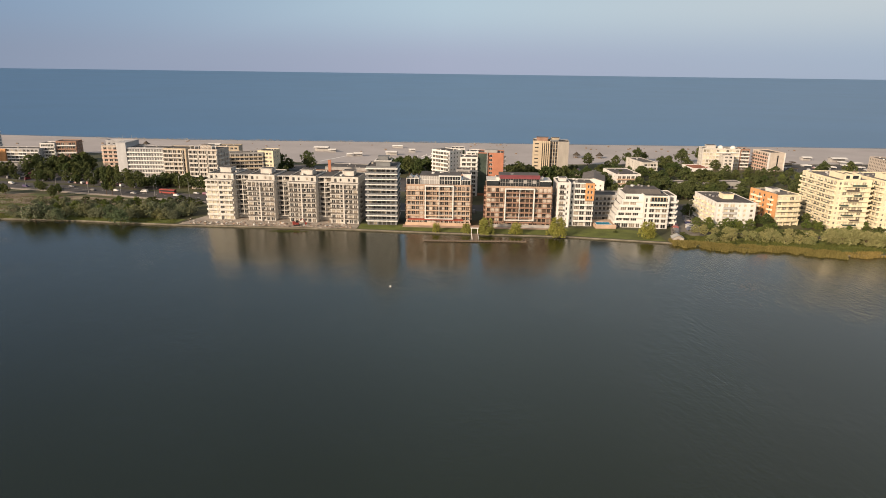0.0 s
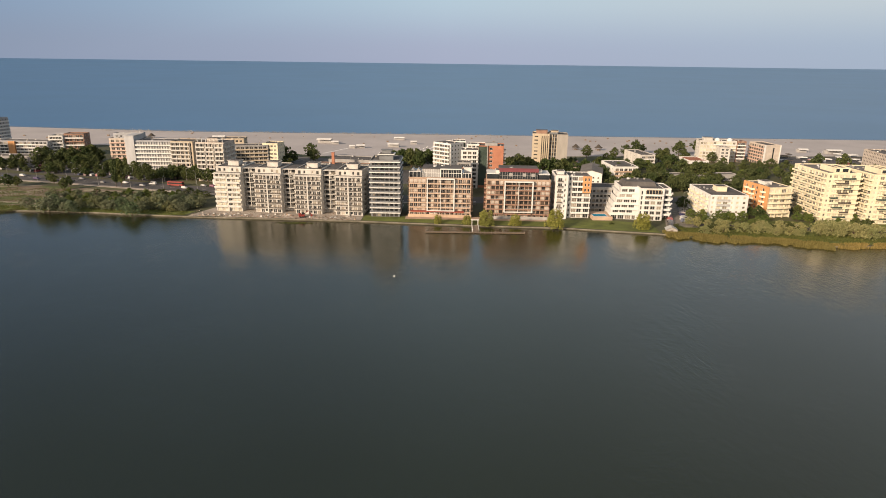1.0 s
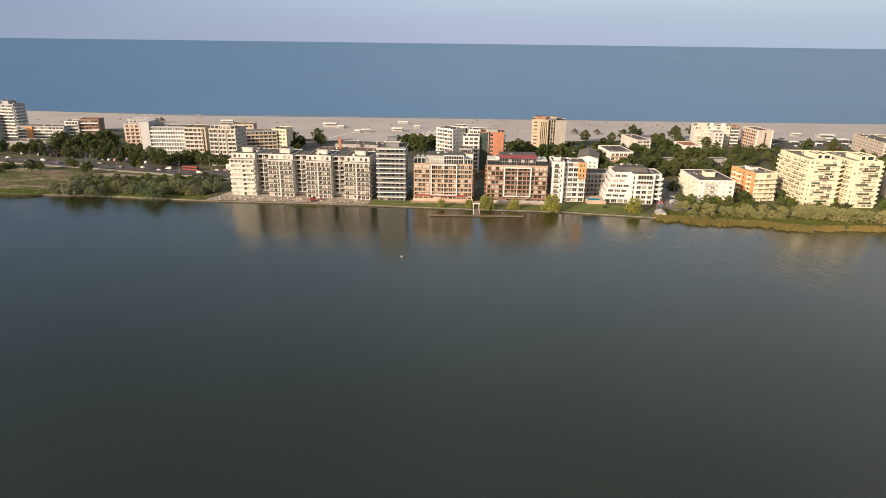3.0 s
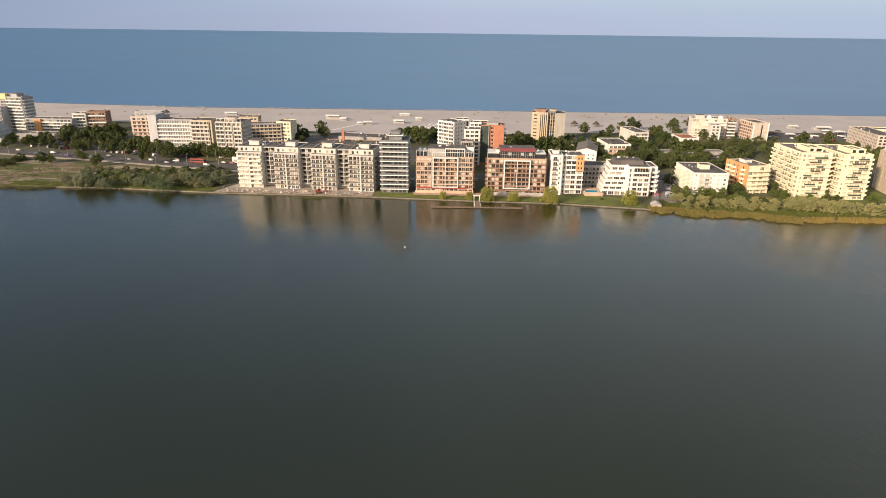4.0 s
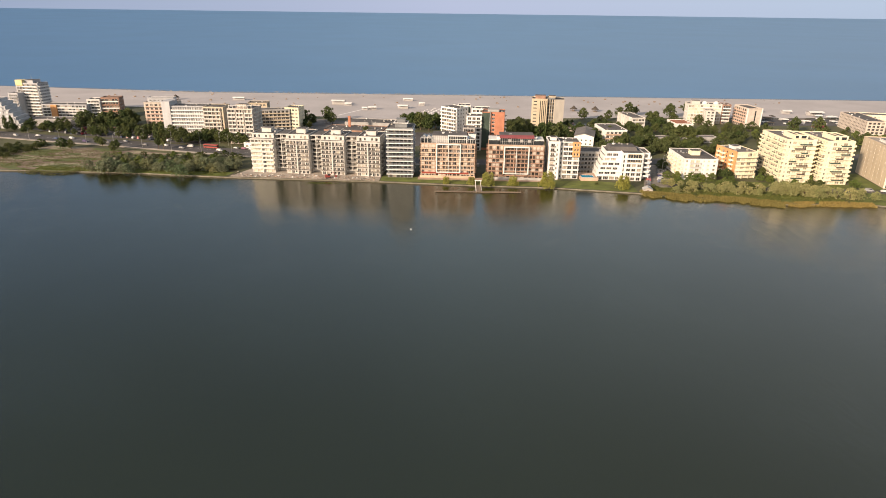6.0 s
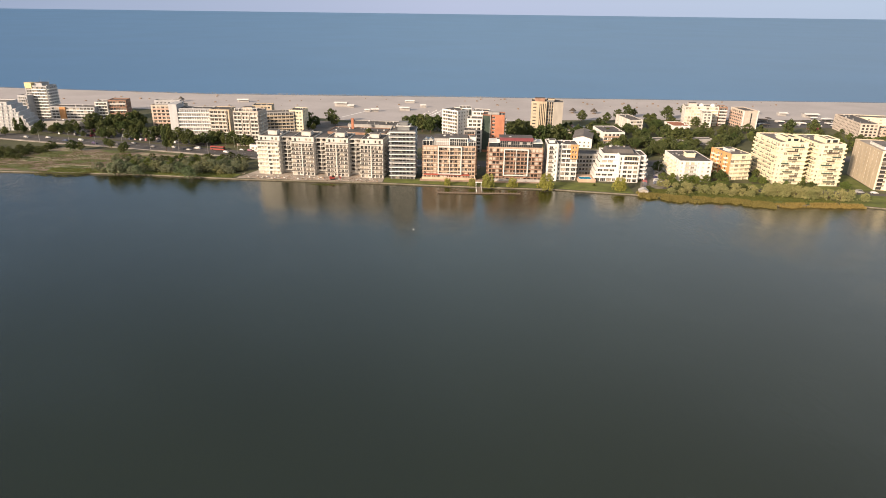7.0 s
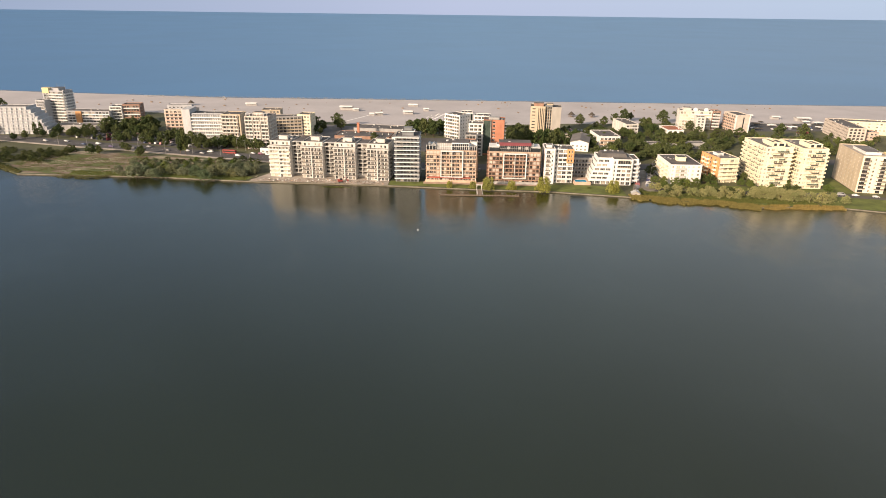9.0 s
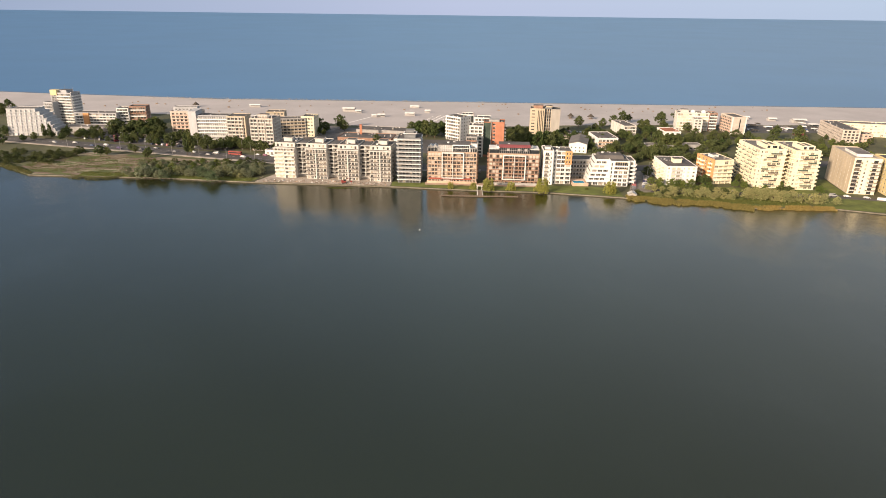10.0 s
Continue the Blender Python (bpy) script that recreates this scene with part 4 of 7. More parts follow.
def stepped_block(x, y):
    root = thing("apartment_block", "white block stepping down in terraces", "apartment block", x, y, 1.2, -3)
    fh = 2.95
    # terraces that shrink upwards
    for k, (u0, v0) in enumerate(((0, 0), (0.8, 0.4), (1.8, 0.8), (3.0, 1.6), (4.4, 2.4), (5.8, 3.2))):
        f0 = [(2.3, 3.2, 0.1, 2.4), (6.3, 3.4, 0.1, 2.4), (10.3, 3.2, 0.1, 2.4), (13.6, 2.0, 0.1, 2.4)]
        f0 = [c for c in f0 if c[0] + 1.6 < 16.0 - u0]
        fs, z = block(root, u0, v0, 16.0, 22, 1, fh, "white", {"f": f0, "l": spread(22 - v0, 5, 1.3)}, z0=k * fh, parapet=0.8, roof="roofgrey", name="terrace_wall", glass="pane")
        if k:
            add_balcony(root, fs["f"], -0.4, 15.9 - u0, k * fh, 1.8, "solid", "white", None)
    # taller glazed middle part
    fs, z = block(root, 16.02, -1.4, 29.5, 21, 6, fh, "white", {"f": [(1.0, 1.0, 0.3, 2.2), (4.2, 2.6, 0.25, 2.3), (7.6, 2.6, 0.25, 2.3), (11.2, 2.6, 0.25, 2.3)], "r": spread(22.4, 5, 1.4)}, frame_mat="frame", parapet=0.3, top=0.5)
    for k in range(1, 6):
        add_balcony(root, fs["f"], 2.4, 13.0, k * fh, 1.2, "solid", "white", "lightrail")
    mb = MB()
    mb.box((19.2, -2.2, 4 * fh + 1.1), (27.2, -1.42, 6 * fh + 0.2))
    part("bay_window", mb, "glasswall", root)
    mb = MB()
    for u in np.linspace(19.0, 27.2, 6):
        mb.box((u, -2.35, 4 * fh + 1.0), (u + 0.2, -2.21, 6 * fh + 0.4))
    for zz in (4 * fh + 1.0, 5 * fh + 0.2, 6 * fh + 0.2):
        mb.box((19.2, -2.34, zz), (27.2, -2.22, zz + 0.3))
    part("bay_frame", mb, "tan", root)
    # right wing on columns with rounded slabs
    fs, z3 = block(root, 29.52, 3.0, 34.5, 20, 5, fh, "white", {"f": [(2.4, 1.8, 0.4, 2.0)], "r": spread(17, 5, 1.5)}, z0=fh * 0.9, parapet=0.6)
    for k in range(1, 6):
        add_balcony(root, fs["f"], 0.2, 4.9, k * fh - 0.1, 2.6, "solid", "white", "lightrail")
        for v in (0.5, 6.5, 12.0):
            add_balcony(root, fs["r"], v, v + 4.2, k * fh - 0.1, 1.5, "solid", "white", "lightrail")
    mb = MB()
    for v in (0.8, 6, 12, 18):
        mb.box((33.8, v, 0), (34.4, v + 0.6, fh * 0.9))
    mb.box((29.6, 6, 0), (33, 19, fh * 0.9))
    part("column", mb, "white", root)
    # dark mansard roof
    mb = MB()
    a, b, zz = (8.0, 6.0), (27.0, 20.0), 6 * fh + 0.6
    lo = [(a[0], a[1], zz), (b[0], a[1], zz), (b[0], b[1], zz), (a[0], b[1], zz)]
    hi = [(a[0] + 1.2, a[1] + 1.6, zz + 2.6), (b[0] - 1.2, a[1] + 1.6, zz + 2.6), (b[0] - 1.2, b[1] - 1, zz + 2.6), (a[0] + 1.2, b[1] - 1, zz + 2.6)]
    for k in range(4):
        mb.face([lo[k], lo[(k + 1) % 4], hi[(k + 1) % 4], hi[k]])
    mb.face(hi)
    part("mansard_roof", mb, "roof", root)
    roof_units(root, 12, 10, 24, 18, zz + 2.4, 6, 12)
    return root


stepped_block(97.0, 340.0)


def low_white_block():
    root = thing("apartment_block", "white five-storey block with a flat grey roof", "apartment block", 155.5, 342.5, 1.2, -1)
    fh = 2.78
    fs, z = block(root, 0, 0, 22.0, 34, 5, fh, "white", {"f": [(1.6, 1.3, 0.8, 1.5), (5.2, 2.6, 0.4, 2.0), (8.8, 2.6, 0.4, 2.0), (12.8, 1.0, 0.8, 1.5), (16.0, 1.6, 0.9, 1.4), (19.8, 1.6, 0.9, 1.4)],
                                                          "l": spread(34, 7, 1.7, 0.4, 2.0), "r": spread(34, 7, 1.7, 0.4, 2.0)}, parapet=0.35, glass="shutter")
    for k in range(1, 5):
        for u in (1.5, 9.5, 17.5, 25.5):
            add_balcony(root, fs["l"], u, u + 5.5, k * fh, 1.3, "solid", "cream", "lightrail")
        add_balcony(root, fs["f"], 3.4, 10.6, k * fh, 1.2, "glass", "white", "lightrail")
    rooftop_box(root, 8.0, 12, 14.0, 18, z + 0.3, 2.8, "cream")
    roof_units(root, 2, 5, 17, 30, z, 10, 21)


low_white_block()


def orange_block():
    root = thing("apartment_block", "cream and orange six-storey block with rounded balconies", "apartment block", 192.0, 348.5, 1.2, 10)
    fh = 2.9
    fs, z = block(root, 0, 0, 15.5, 23, 6, fh, "cream", {"f": [(2.0, 2.8, 0.2, 2.2), (5.6, 2.8, 0.2, 2.2), (10.0, 2.8, 0.2, 2.2), (13.6, 2.6, 0.2, 2.2)], "r": spread(23, 5, 1.5)}, parapet=0.4, roof="roofgrey", frame_mat="frame", glass="shutter")
    for k in range(1, 6):
        rounded_balcony(root, fs["f"], 0.3, 15.4, k * fh, 2.2, "cream", 0.6)
        for v in (3.0, 14.0):
            add_balcony(root, fs["r"], v, v + 5, k * fh, 1.2, "solid", "cream", "rail")
    mb, f = MB(), Face(-0.02, 23.0, -90, 23)
    holes = bays(f, 6, fh, [(3.0, 1.5, 0.6, 1.7), (8.5, 1.8, 0.3, 2.1), (12.5, 1.5, 0.6, 1.7), (18.5, 1.6, 0.6, 1.7)])
    f2 = Face(-0.5, 23.0, -90, 23)
    pierced(mb, f2, 0, z + 0.9, holes, 0.3)
    mb.box((-0.5, 22.98, 0), (-0.02, 23.3, z + 0.9)), mb.box((-0.5, -0.3, 0), (0.0, -0.02, z + 0.9)), mb.box((-0.5, 0, z + 0.9), (-0.02, 23, z + 1.0))
    part("side_wall", mb, "orange", root, "bright orange side wall")
    add_windows(root, f2, holes, "frame", 0.3)
    for k in range(1, 6):
        for v, depth in ((6.2, 1.6), (0.8, 1.0), (16.2, 1.2)):
            rounded_balcony(root, f2, v, v + 4.8, k * fh, depth + 0.3, "cream", 0.1)
    rooftop_box(root, 4, 10, 9, 16, z + 0.3, 1.8, "white")
    roof_units(root, 2, 3, 14, 20, z, 7, 31)
    mb = MB()
    for u in (0.5, 5, 10, 14.5):
        mb.box((u, -1.5, 0), (u + 0.5, -1.0, fh - 0.2))
    part("column", mb, "cream", root)


orange_block()


def staggered_block(x, y, w, seed, label):
    """Tall cream block whose balconies shift from floor to floor."""
    root = thing("apartment_block", label, "apartment block", x, y, 1.2, 0, "tall cream blocks")
    rng = random.Random(seed)
    fh, n, d = 2.8, 10, 35.0
    dark_rail = MB()
    dark_rail.box((0, 0.02, 0.002), (4.4, 0.08, 0.42)), dark_rail.box((0, 0.0, 0.42), (4.4, 0.1, 0.48))
    dark_rail = dark_rail.mesh("railing", ["greenglass"])
    fcols = [(1.8, 1.2, 0.8, 1.4), (4.8, 2.4, 0.5, 1.8), (8.2, 2.6, 0.5, 1.8), (11.6, 2.6, 0.5, 1.8), (14.9, 2.4, 0.5, 1.8)]
    side = spread(d, 11, 2.4, 0.1, 2.35)
    fs, z = block(root, 0, 0, w, d, n, fh, "cream", {"f": fcols, "l": side, "r": side}, parapet=0.6, roof="roofgrey", front="panes", glass="shutter")
    for k in range(1, n):
        # a long pale slab, with a stretch of dark green rail that wanders
        a = 2.8 + (k * 5 % 4) * 0.8
        add_balcony(root, fs["f"], a, w - 0.3, k * fh, 1.1, "solid", "cream", None)
        r0 = 3.4 + (k * 7 % 5) * 1.5 + rng.uniform(-0.4, 0.4)
        r1 = min(w - 0.5, r0 + rng.uniform(4.0, 8.0))
        add_balcony(root, fs["f"], r0, r1, k * fh + 0.02, 1.7, "glass", "cream", "greenglass" if k % 2 else "rail")
        # long side balconies, with dark rails that step along the wall
        for f in (fs["l"], fs["r"]):
            add_balcony(root, f, 0.3, d - 0.6, k * fh, 1.5, "solid", "cream", None)
        for j in range(4):
            v = 1.0 + 8.4 * j + (k * 5 % 4) * 1.4
            if v + 4.6 < d:
                part("railing", dark_rail, None, root, "dark green rail on a parapet", (*fs["l"].at(v, 1.5), k * fh + 0.8), fs["l"].turn)
    mb = MB()
    for a, b in (((5.6, 4.0), (6.0, 18)), ((14.4, 4.0), (14.8, 18)), ((6.0, 4.0), (14.4, 4.4)), ((6.0, 17.6), (14.4, 18)), ((9.2, 4.4), (9.6, 17.6))):
        mb.box((*a, z + 0.3), (*b, z + 3.3))
    part("roof_lounge", mb, "cream", root)
    mb = MB()
    mb.box((6.0, 4.4, z + 0.35), (9.2, 17.6, z + 2.9)), mb.box((9.6, 4.4, z + 0.35), (14.4, 17.6, z + 2.7))
    part("roof_deck", mb, "roof", root)
    mb = MB()
    mb.box((6.6, 3.9, z + 0.8), (8.6, 3.99, z + 2.6)), mb.box((10.4, 3.9, z + 0.8), (13.6, 3.99, z + 2.6))
    part("roof_window", mb, "glasswall", root)
    roof_units(root, 2, 20, w - 2, 33, z, 7, seed + 40)
    return root


staggered_block(219.0, 339.0, 19.0, 1, "tall cream block with staggered balconies above lakeside bushes")
staggered_block(243.2, 335.5, 17.5, 2, "tall cream block with staggered balconies and a flat grey roof")


def tan_slab():
    root = thing("apartment_block", "tan nine-storey slab with white balcony front", "apartment block", 280.5, 328.0, 1.2, -11)
    fh, w, d = 2.78, 17.5, 44.0
    fs, z = block(root, 0, 0, w, d, 9, fh, "tan", {"l": [(c, 0.8, 0.9, 1.1) for c in (4.5, 10, 15.5, 21, 26.5, 32, 38.5)], "r": spread(d, 8, 1.6)}, parapet=0.6, roof="paving")
    mb = MB()
    f = Face(0.0, -0.25, 0, w)
    holes = bays(f, 9, fh, [(2.8, 3.4, 0.2, 2.2), (8.0, 1.0, 0.8, 1.4), (13.8, 2.8, 0.2, 2.2)])
    pierced(mb, f, 0, z + 0.9, holes, 0.2)
    mb.box((0.0, -0.24, z + 0.9), (w, -0.02, z + 1.0))
    part("front_wall", mb, "cream", root, "cream rendered front")
    add_windows(root, f, holes, "darkframe", 0.2, False, "pane")
    for k in range(1, 9):
        add_balcony(root, f, 0.8, 4.9, k * fh, 1.4, "bars", "white", "rail")
        add_balcony(root, f, 10.8, 17.2, k * fh, 1.4, "bars", "white", "rail")
        add_balcony(root, fs["r"], 4, 9, k * fh, 1.3, "bars", "white", "rail")
    rooftop_box(root, 4, 8, 14, 30, z + 0.3, 1.6, "white", "roofgrey")


tan_slab()
root = thing("apartment_block", "yellow block with balcony rows", "apartment block", 305.0, 322.0, 1.2, -9)
fs, z = block(root, 0, 0, 22, 30, 8, 2.9, "yellow", {"f": spread(22, 6, 1.7, 0.3, 2.1), "l": spread(30, 7, 1.5)}, parapet=0.6)
for k in range(1, 8):
    for u in (1, 8.2, 15.4):
        add_balcony(root, fs["f"], u, u + 5.6, k * 2.9, 1.3, "solid", "yellow", "rail")


# ---- hotels and houses behind ----
def hotel(label, x, y, yaw, w, d, floors, fh, wall, ncols=8, strips=None, roof="roof", rail="lightrail", slab="white", sides=4, frame_mat="frame", parapet=0.5, house=None, category="hotel", units=3, glass="panedark"):
    root = thing("hotel_building", label, category, x, y, 1.2, yaw)
    fs, z = block(root, 0, 0, w, d, floors, fh, wall, {"f": spread(w, ncols, min(2.6, w / ncols * 0.8), 0.1, 2.4) if strips and fh > 2.75 else spread(w, ncols, min(2.2, w / ncols * 0.6), 0.6, 1.7), "l": spread(d, sides, 1.3), "r": spread(d, sides, 1.3)}, roof=roof, parapet=parapet, frame_mat=frame_mat, glass=glass)
    if strips:
        for k in range(1, floors):
            for face, a, b in strips:
                add_balcony(root, fs[face], a, b, k * fh, 1.3, "solid", slab, None)
    if house:
        rooftop_box(root, *house, z + 0.3, 2.6, wall)
    roof_units(root, 1.5, 1.5, w - 1.5, d - 1.5, z, units, int(abs(x * 7 + y)))
    return root, fs, z


def dividers(root, a, b, n, y0, depth, z0, z1, matkey, wide=0.14):
    """Upright party walls between the balconies of a front, one mesh each."""
    mb = MB()
    mb.box((-wide / 2, y0 - depth, z0), (wide / 2, y0 - 0.02, z1 - 0.26))
    me = mb.mesh("party_wall", [matkey])
    for k in range(n):
        part("party_wall", me, None, root, "", (a + (b - a) * k / (n - 1), 0, 0))
    mb = MB()
    mb.box((a - 0.2, y0 - depth - 0.05, z1 - 0.25), (b + 0.2, y0 - 0.02, z1))
    part("roof_overhang", mb, matkey, root)


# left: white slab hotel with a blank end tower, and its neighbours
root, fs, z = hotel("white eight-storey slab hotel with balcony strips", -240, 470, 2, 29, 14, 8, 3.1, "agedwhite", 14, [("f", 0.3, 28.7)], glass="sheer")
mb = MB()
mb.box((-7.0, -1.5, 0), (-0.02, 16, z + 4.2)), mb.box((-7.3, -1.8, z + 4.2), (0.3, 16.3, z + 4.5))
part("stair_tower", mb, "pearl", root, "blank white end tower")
mb = MB()
for u in (-5, -3, 2):
    mb.rod((u, 6, z + 4.0), (u, 6, z + 9.5), 0.12, 0.06)
part("antenna", mb, "steel", root)
dividers(root, 0.3, 28.7, 15, 0.0, 0.6, 3.1, z, "agedwhite")
root, fs, z = hotel("orange-pink hotel wing with bands of balconies", -288, 522, 4, 30, 14, 6, 3.3, "peachlight", 7, [("f", 0.3, 29.7)], slab="pink")
fs2, z2 = block(root, 2, 5, 26, 13, 1, 3.4, "agedwhite", {"f": spread(24, 6, 1.8)}, z0=z + 0.3, name="attic_wall")
root, fs, z = hotel("beige hotel wing with shaded loggias", -210, 464, 0, 17, 18, 8, 3.15, "tan", 5, [("f", 0.3, 14.7)], slab="beige", rail="rail")
dividers(root, 0.3, 14.7, 5, 0.0, 0.7, 3.0, z, "beige", 0.4)
root, fs, z = hotel("pale eight-storey hotel with framed loggias and deep windows", -181, 440, -4, 21, 20, 9, 3.1, "peachlight", 7, [("f", 0.3, 6.8), ("f", 7.6, 13.4), ("f", 14.4, 20.7), ("r", 2, 8), ("r", 11, 17)], slab="beige", rail="rail", house=(6, 6, 14, 12), glass="pane")
for a, b in ((0.3, 6.8), (7.6, 13.4), (14.4, 20.7)):
    dividers(root, a, b, 3, 0.0, 0.9, 3.0, z, "beige", 0.4)
mb = MB()
for u in np.linspace(1.0, 19.6, 7):
    mb.box((u, 1.0, z + 0.3), (u + 0.25, 1.25, z + 2.6)), mb.box((u, 1.0, z + 2.6), (u + 0.25, 8.0, z + 2.85))
mb.box((0.8, 0.8, z + 2.86), (20.2, 1.1, z + 3.05))
part("pergola", mb, "frame", root, "white roof pergola")
hotel("grey-green terraced hotel near the beach", -176, 498, 14, 30, 12, 6, 3.0, "midgrey", 8, [("f", 0.3, 29.7)], slab="tan", rail="greenglass")
hotel("cream hotel end block near the beach", -152, 507, -6, 13, 16, 6, 3.2, "cream", 4, glass="pane")
hotel("ochre-roofed hotel block behind", -190, 520, 5, 18, 14, 7, 3.0, "tan", 5)
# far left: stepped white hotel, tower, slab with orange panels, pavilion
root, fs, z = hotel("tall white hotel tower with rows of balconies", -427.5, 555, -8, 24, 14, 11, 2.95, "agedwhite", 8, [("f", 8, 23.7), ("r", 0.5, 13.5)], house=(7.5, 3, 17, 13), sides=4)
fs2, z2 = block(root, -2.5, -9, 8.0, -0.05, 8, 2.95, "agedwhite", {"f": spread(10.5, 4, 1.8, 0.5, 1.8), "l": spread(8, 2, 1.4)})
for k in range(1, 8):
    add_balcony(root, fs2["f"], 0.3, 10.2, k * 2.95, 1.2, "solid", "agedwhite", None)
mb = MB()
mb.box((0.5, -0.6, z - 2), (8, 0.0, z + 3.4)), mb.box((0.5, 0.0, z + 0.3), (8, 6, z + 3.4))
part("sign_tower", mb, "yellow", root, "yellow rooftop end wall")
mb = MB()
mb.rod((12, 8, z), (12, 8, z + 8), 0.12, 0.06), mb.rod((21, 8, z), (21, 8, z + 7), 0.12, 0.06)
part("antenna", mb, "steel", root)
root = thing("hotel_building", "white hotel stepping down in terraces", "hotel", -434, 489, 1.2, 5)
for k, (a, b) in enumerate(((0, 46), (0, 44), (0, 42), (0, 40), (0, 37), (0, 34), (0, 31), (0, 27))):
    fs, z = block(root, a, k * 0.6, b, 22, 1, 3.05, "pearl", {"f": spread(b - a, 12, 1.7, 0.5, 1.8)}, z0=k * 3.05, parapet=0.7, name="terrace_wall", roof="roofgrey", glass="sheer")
    add_balcony(root, fs["f"], 0.3, b - 0.3, k * 3.05 + 0.05, 1.2, "solid", "pearl", None) if k else None
    mb = MB()
    for u in np.arange(4.0, b, 4.6):
        mb.box((u, k * 0.6 - 0.7, k * 3.05 + 0.06), (u + 0.3, k * 0.6 - 0.02, k * 3.05 + 3.0))
    mb.box((b + 0.02, k * 0.6 + 1.5, k * 3.05), (b + 2.6, 20, k * 3.05 + 1.2))
    part("terrace_divider", mb, "pearl", root)
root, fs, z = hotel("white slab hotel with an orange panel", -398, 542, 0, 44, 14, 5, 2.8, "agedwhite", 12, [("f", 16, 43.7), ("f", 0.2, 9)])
mb = MB()
mb.box((9.6, -1.7, 0), (15.4, -0.05, z + 0.3))
part("panel", mb, "orange", root, "bright orange facade panel")
root, fs, z = hotel("orange and white curved hotel under trees", -357, 549, 8, 12, 14, 6, 3.0, "white", 4, [("f", 0.3, 11.7)])
fs2, z2 = block(root, 12.02, 3, 29, 16, 6, 3.2, "brick", {"f": spread(17, 5, 2.4, 0.1, 2.6), "r": spread(13, 3, 1.4)})
for k in range(1, 6):
    add_balcony(root, fs2["f"], 0.2, 16.7, k * 3.2, 1.6, "solid", "white" if k % 2 else "brick", None)
hotel("low flat-roofed restaurant pavilion", -388, 503, 5, 44, 14, 1, 6.0, "midgrey", 7, None, "roofgrey", category="pavilion")

# middle: curved white hotel, orange slab, cream tower
root, fs, z = hotel("white rounded hotel with balcony rows", -9, 506, -42, 19, 16, 7, 3.2, "white", 6, [("f", 0.3, 18.7)], roof="roof")
root, fs, z = hotel("white hotel wing with green glass", 7, 512, 0, 11, 14, 7, 3.2, "white", 2, None, frame_mat="frame")
mb = MB()
mb.box((4.5, -0.5, 4), (10.5, -0.03, z - 0.4))
part("glass_wall", mb, "greenglass", root, "green glass curtain wall")
hotel("white balconied hotel wing", 18.5, 500, -10, 15, 14, 7, 3.1, "white", 4, [("f", 0.3, 14.7)])
root, fs, z = hotel("orange ten-storey slab with a glass edge", 24.5, 429, -6, 17.5, 16, 10, 2.95, "rust", 1, None, category="apartment block", units=2)
mb = MB()
mb.box((0.0, -0.8, 2), (6.0, -0.03, z + 0.2))
part("glass_wall", mb, "greenglass", root, "green glass stairwell wall")
mb = MB()
mb.box((6.0, -1.2, 0), (6.5, -0.03, z + 1.2)), mb.box((4, 4, z + 0.3), (13, 12, z + 2))
part("fin_wall", mb, "midgrey", root)
for k in range(1, 10):
    add_balcony(root, fs["r"], 2, 6, k * 2.95, 1.6, "solid", "white", "rail")
hotel("white balconied block beside an orange slab", 12.0, 427, -4, 12, 14, 9, 2.95, "white", 3, [("f", 0.3, 11.7)], category="apartment block", rail="rail")
hotel("brown and white lower block with roof terrace", 9.0, 408, -4, 9, 12, 7, 2.95, "midgrey", 3, [("f", 0.3, 8.7)], category="apartment block", slab="brick")
root = thing("hotel_building", "cream and tan ten-storey hotel tower with dark glazed strips", "hotel", 73, 506, 1.2, -8)
fs, z = block(root, 0, 0, 14, 18, 10, 3.0, "tan", {"f": [(3.2, 3.0, 1.0, 1.0)], "l": spread(18, 4, 1.0)}, frame_mat="darkframe")
mb = MB()
for k in range(4):
    mb.box((7.6 + k * 1.6, -0.05, 3.2), (8.2 + k * 1.6, -0.01, z - 1.0))
part("glazed_strip", mb, "glasswall", root)
mb = MB()
for k in range(5):
    mb.box((7.0 + k * 1.6, -0.4, 0), (7.45 + k * 1.6, -0.02, z + 0.9))
part("rib", mb, "tan", root)
rooftop_box(root, 3, 5, 12, 12, z + 0.3, 2.6, "brick")
# blank end wall, its shade carried by the darker plaster
fs2, z2 = block(root, 20.4, 0.5, 29, 18, 9, 3.3, "greystone", {}, name="end_wall")
fs2, z2 = block(root, 14.02, 2.5, 20.38, 16, 10, 3.1, "grey", {"f": [(1.2, 1.4, 0.3, 2.3), (3.2, 1.4, 0.3, 2.3), (5.2, 1.4, 0.3, 2.3)]}, name="stair_wall", frame_mat="darkframe")
rooftop_box(root, 15, 5, 21, 11, z2 - 0.2, 2.0, "tan")
mb = MB()
for k in range(4):
    mb.box((14.1 + k * 2.0, 2.1, 1), (14.5 + k * 2.0, 2.48, z))
part("rib", mb, "tan", root)


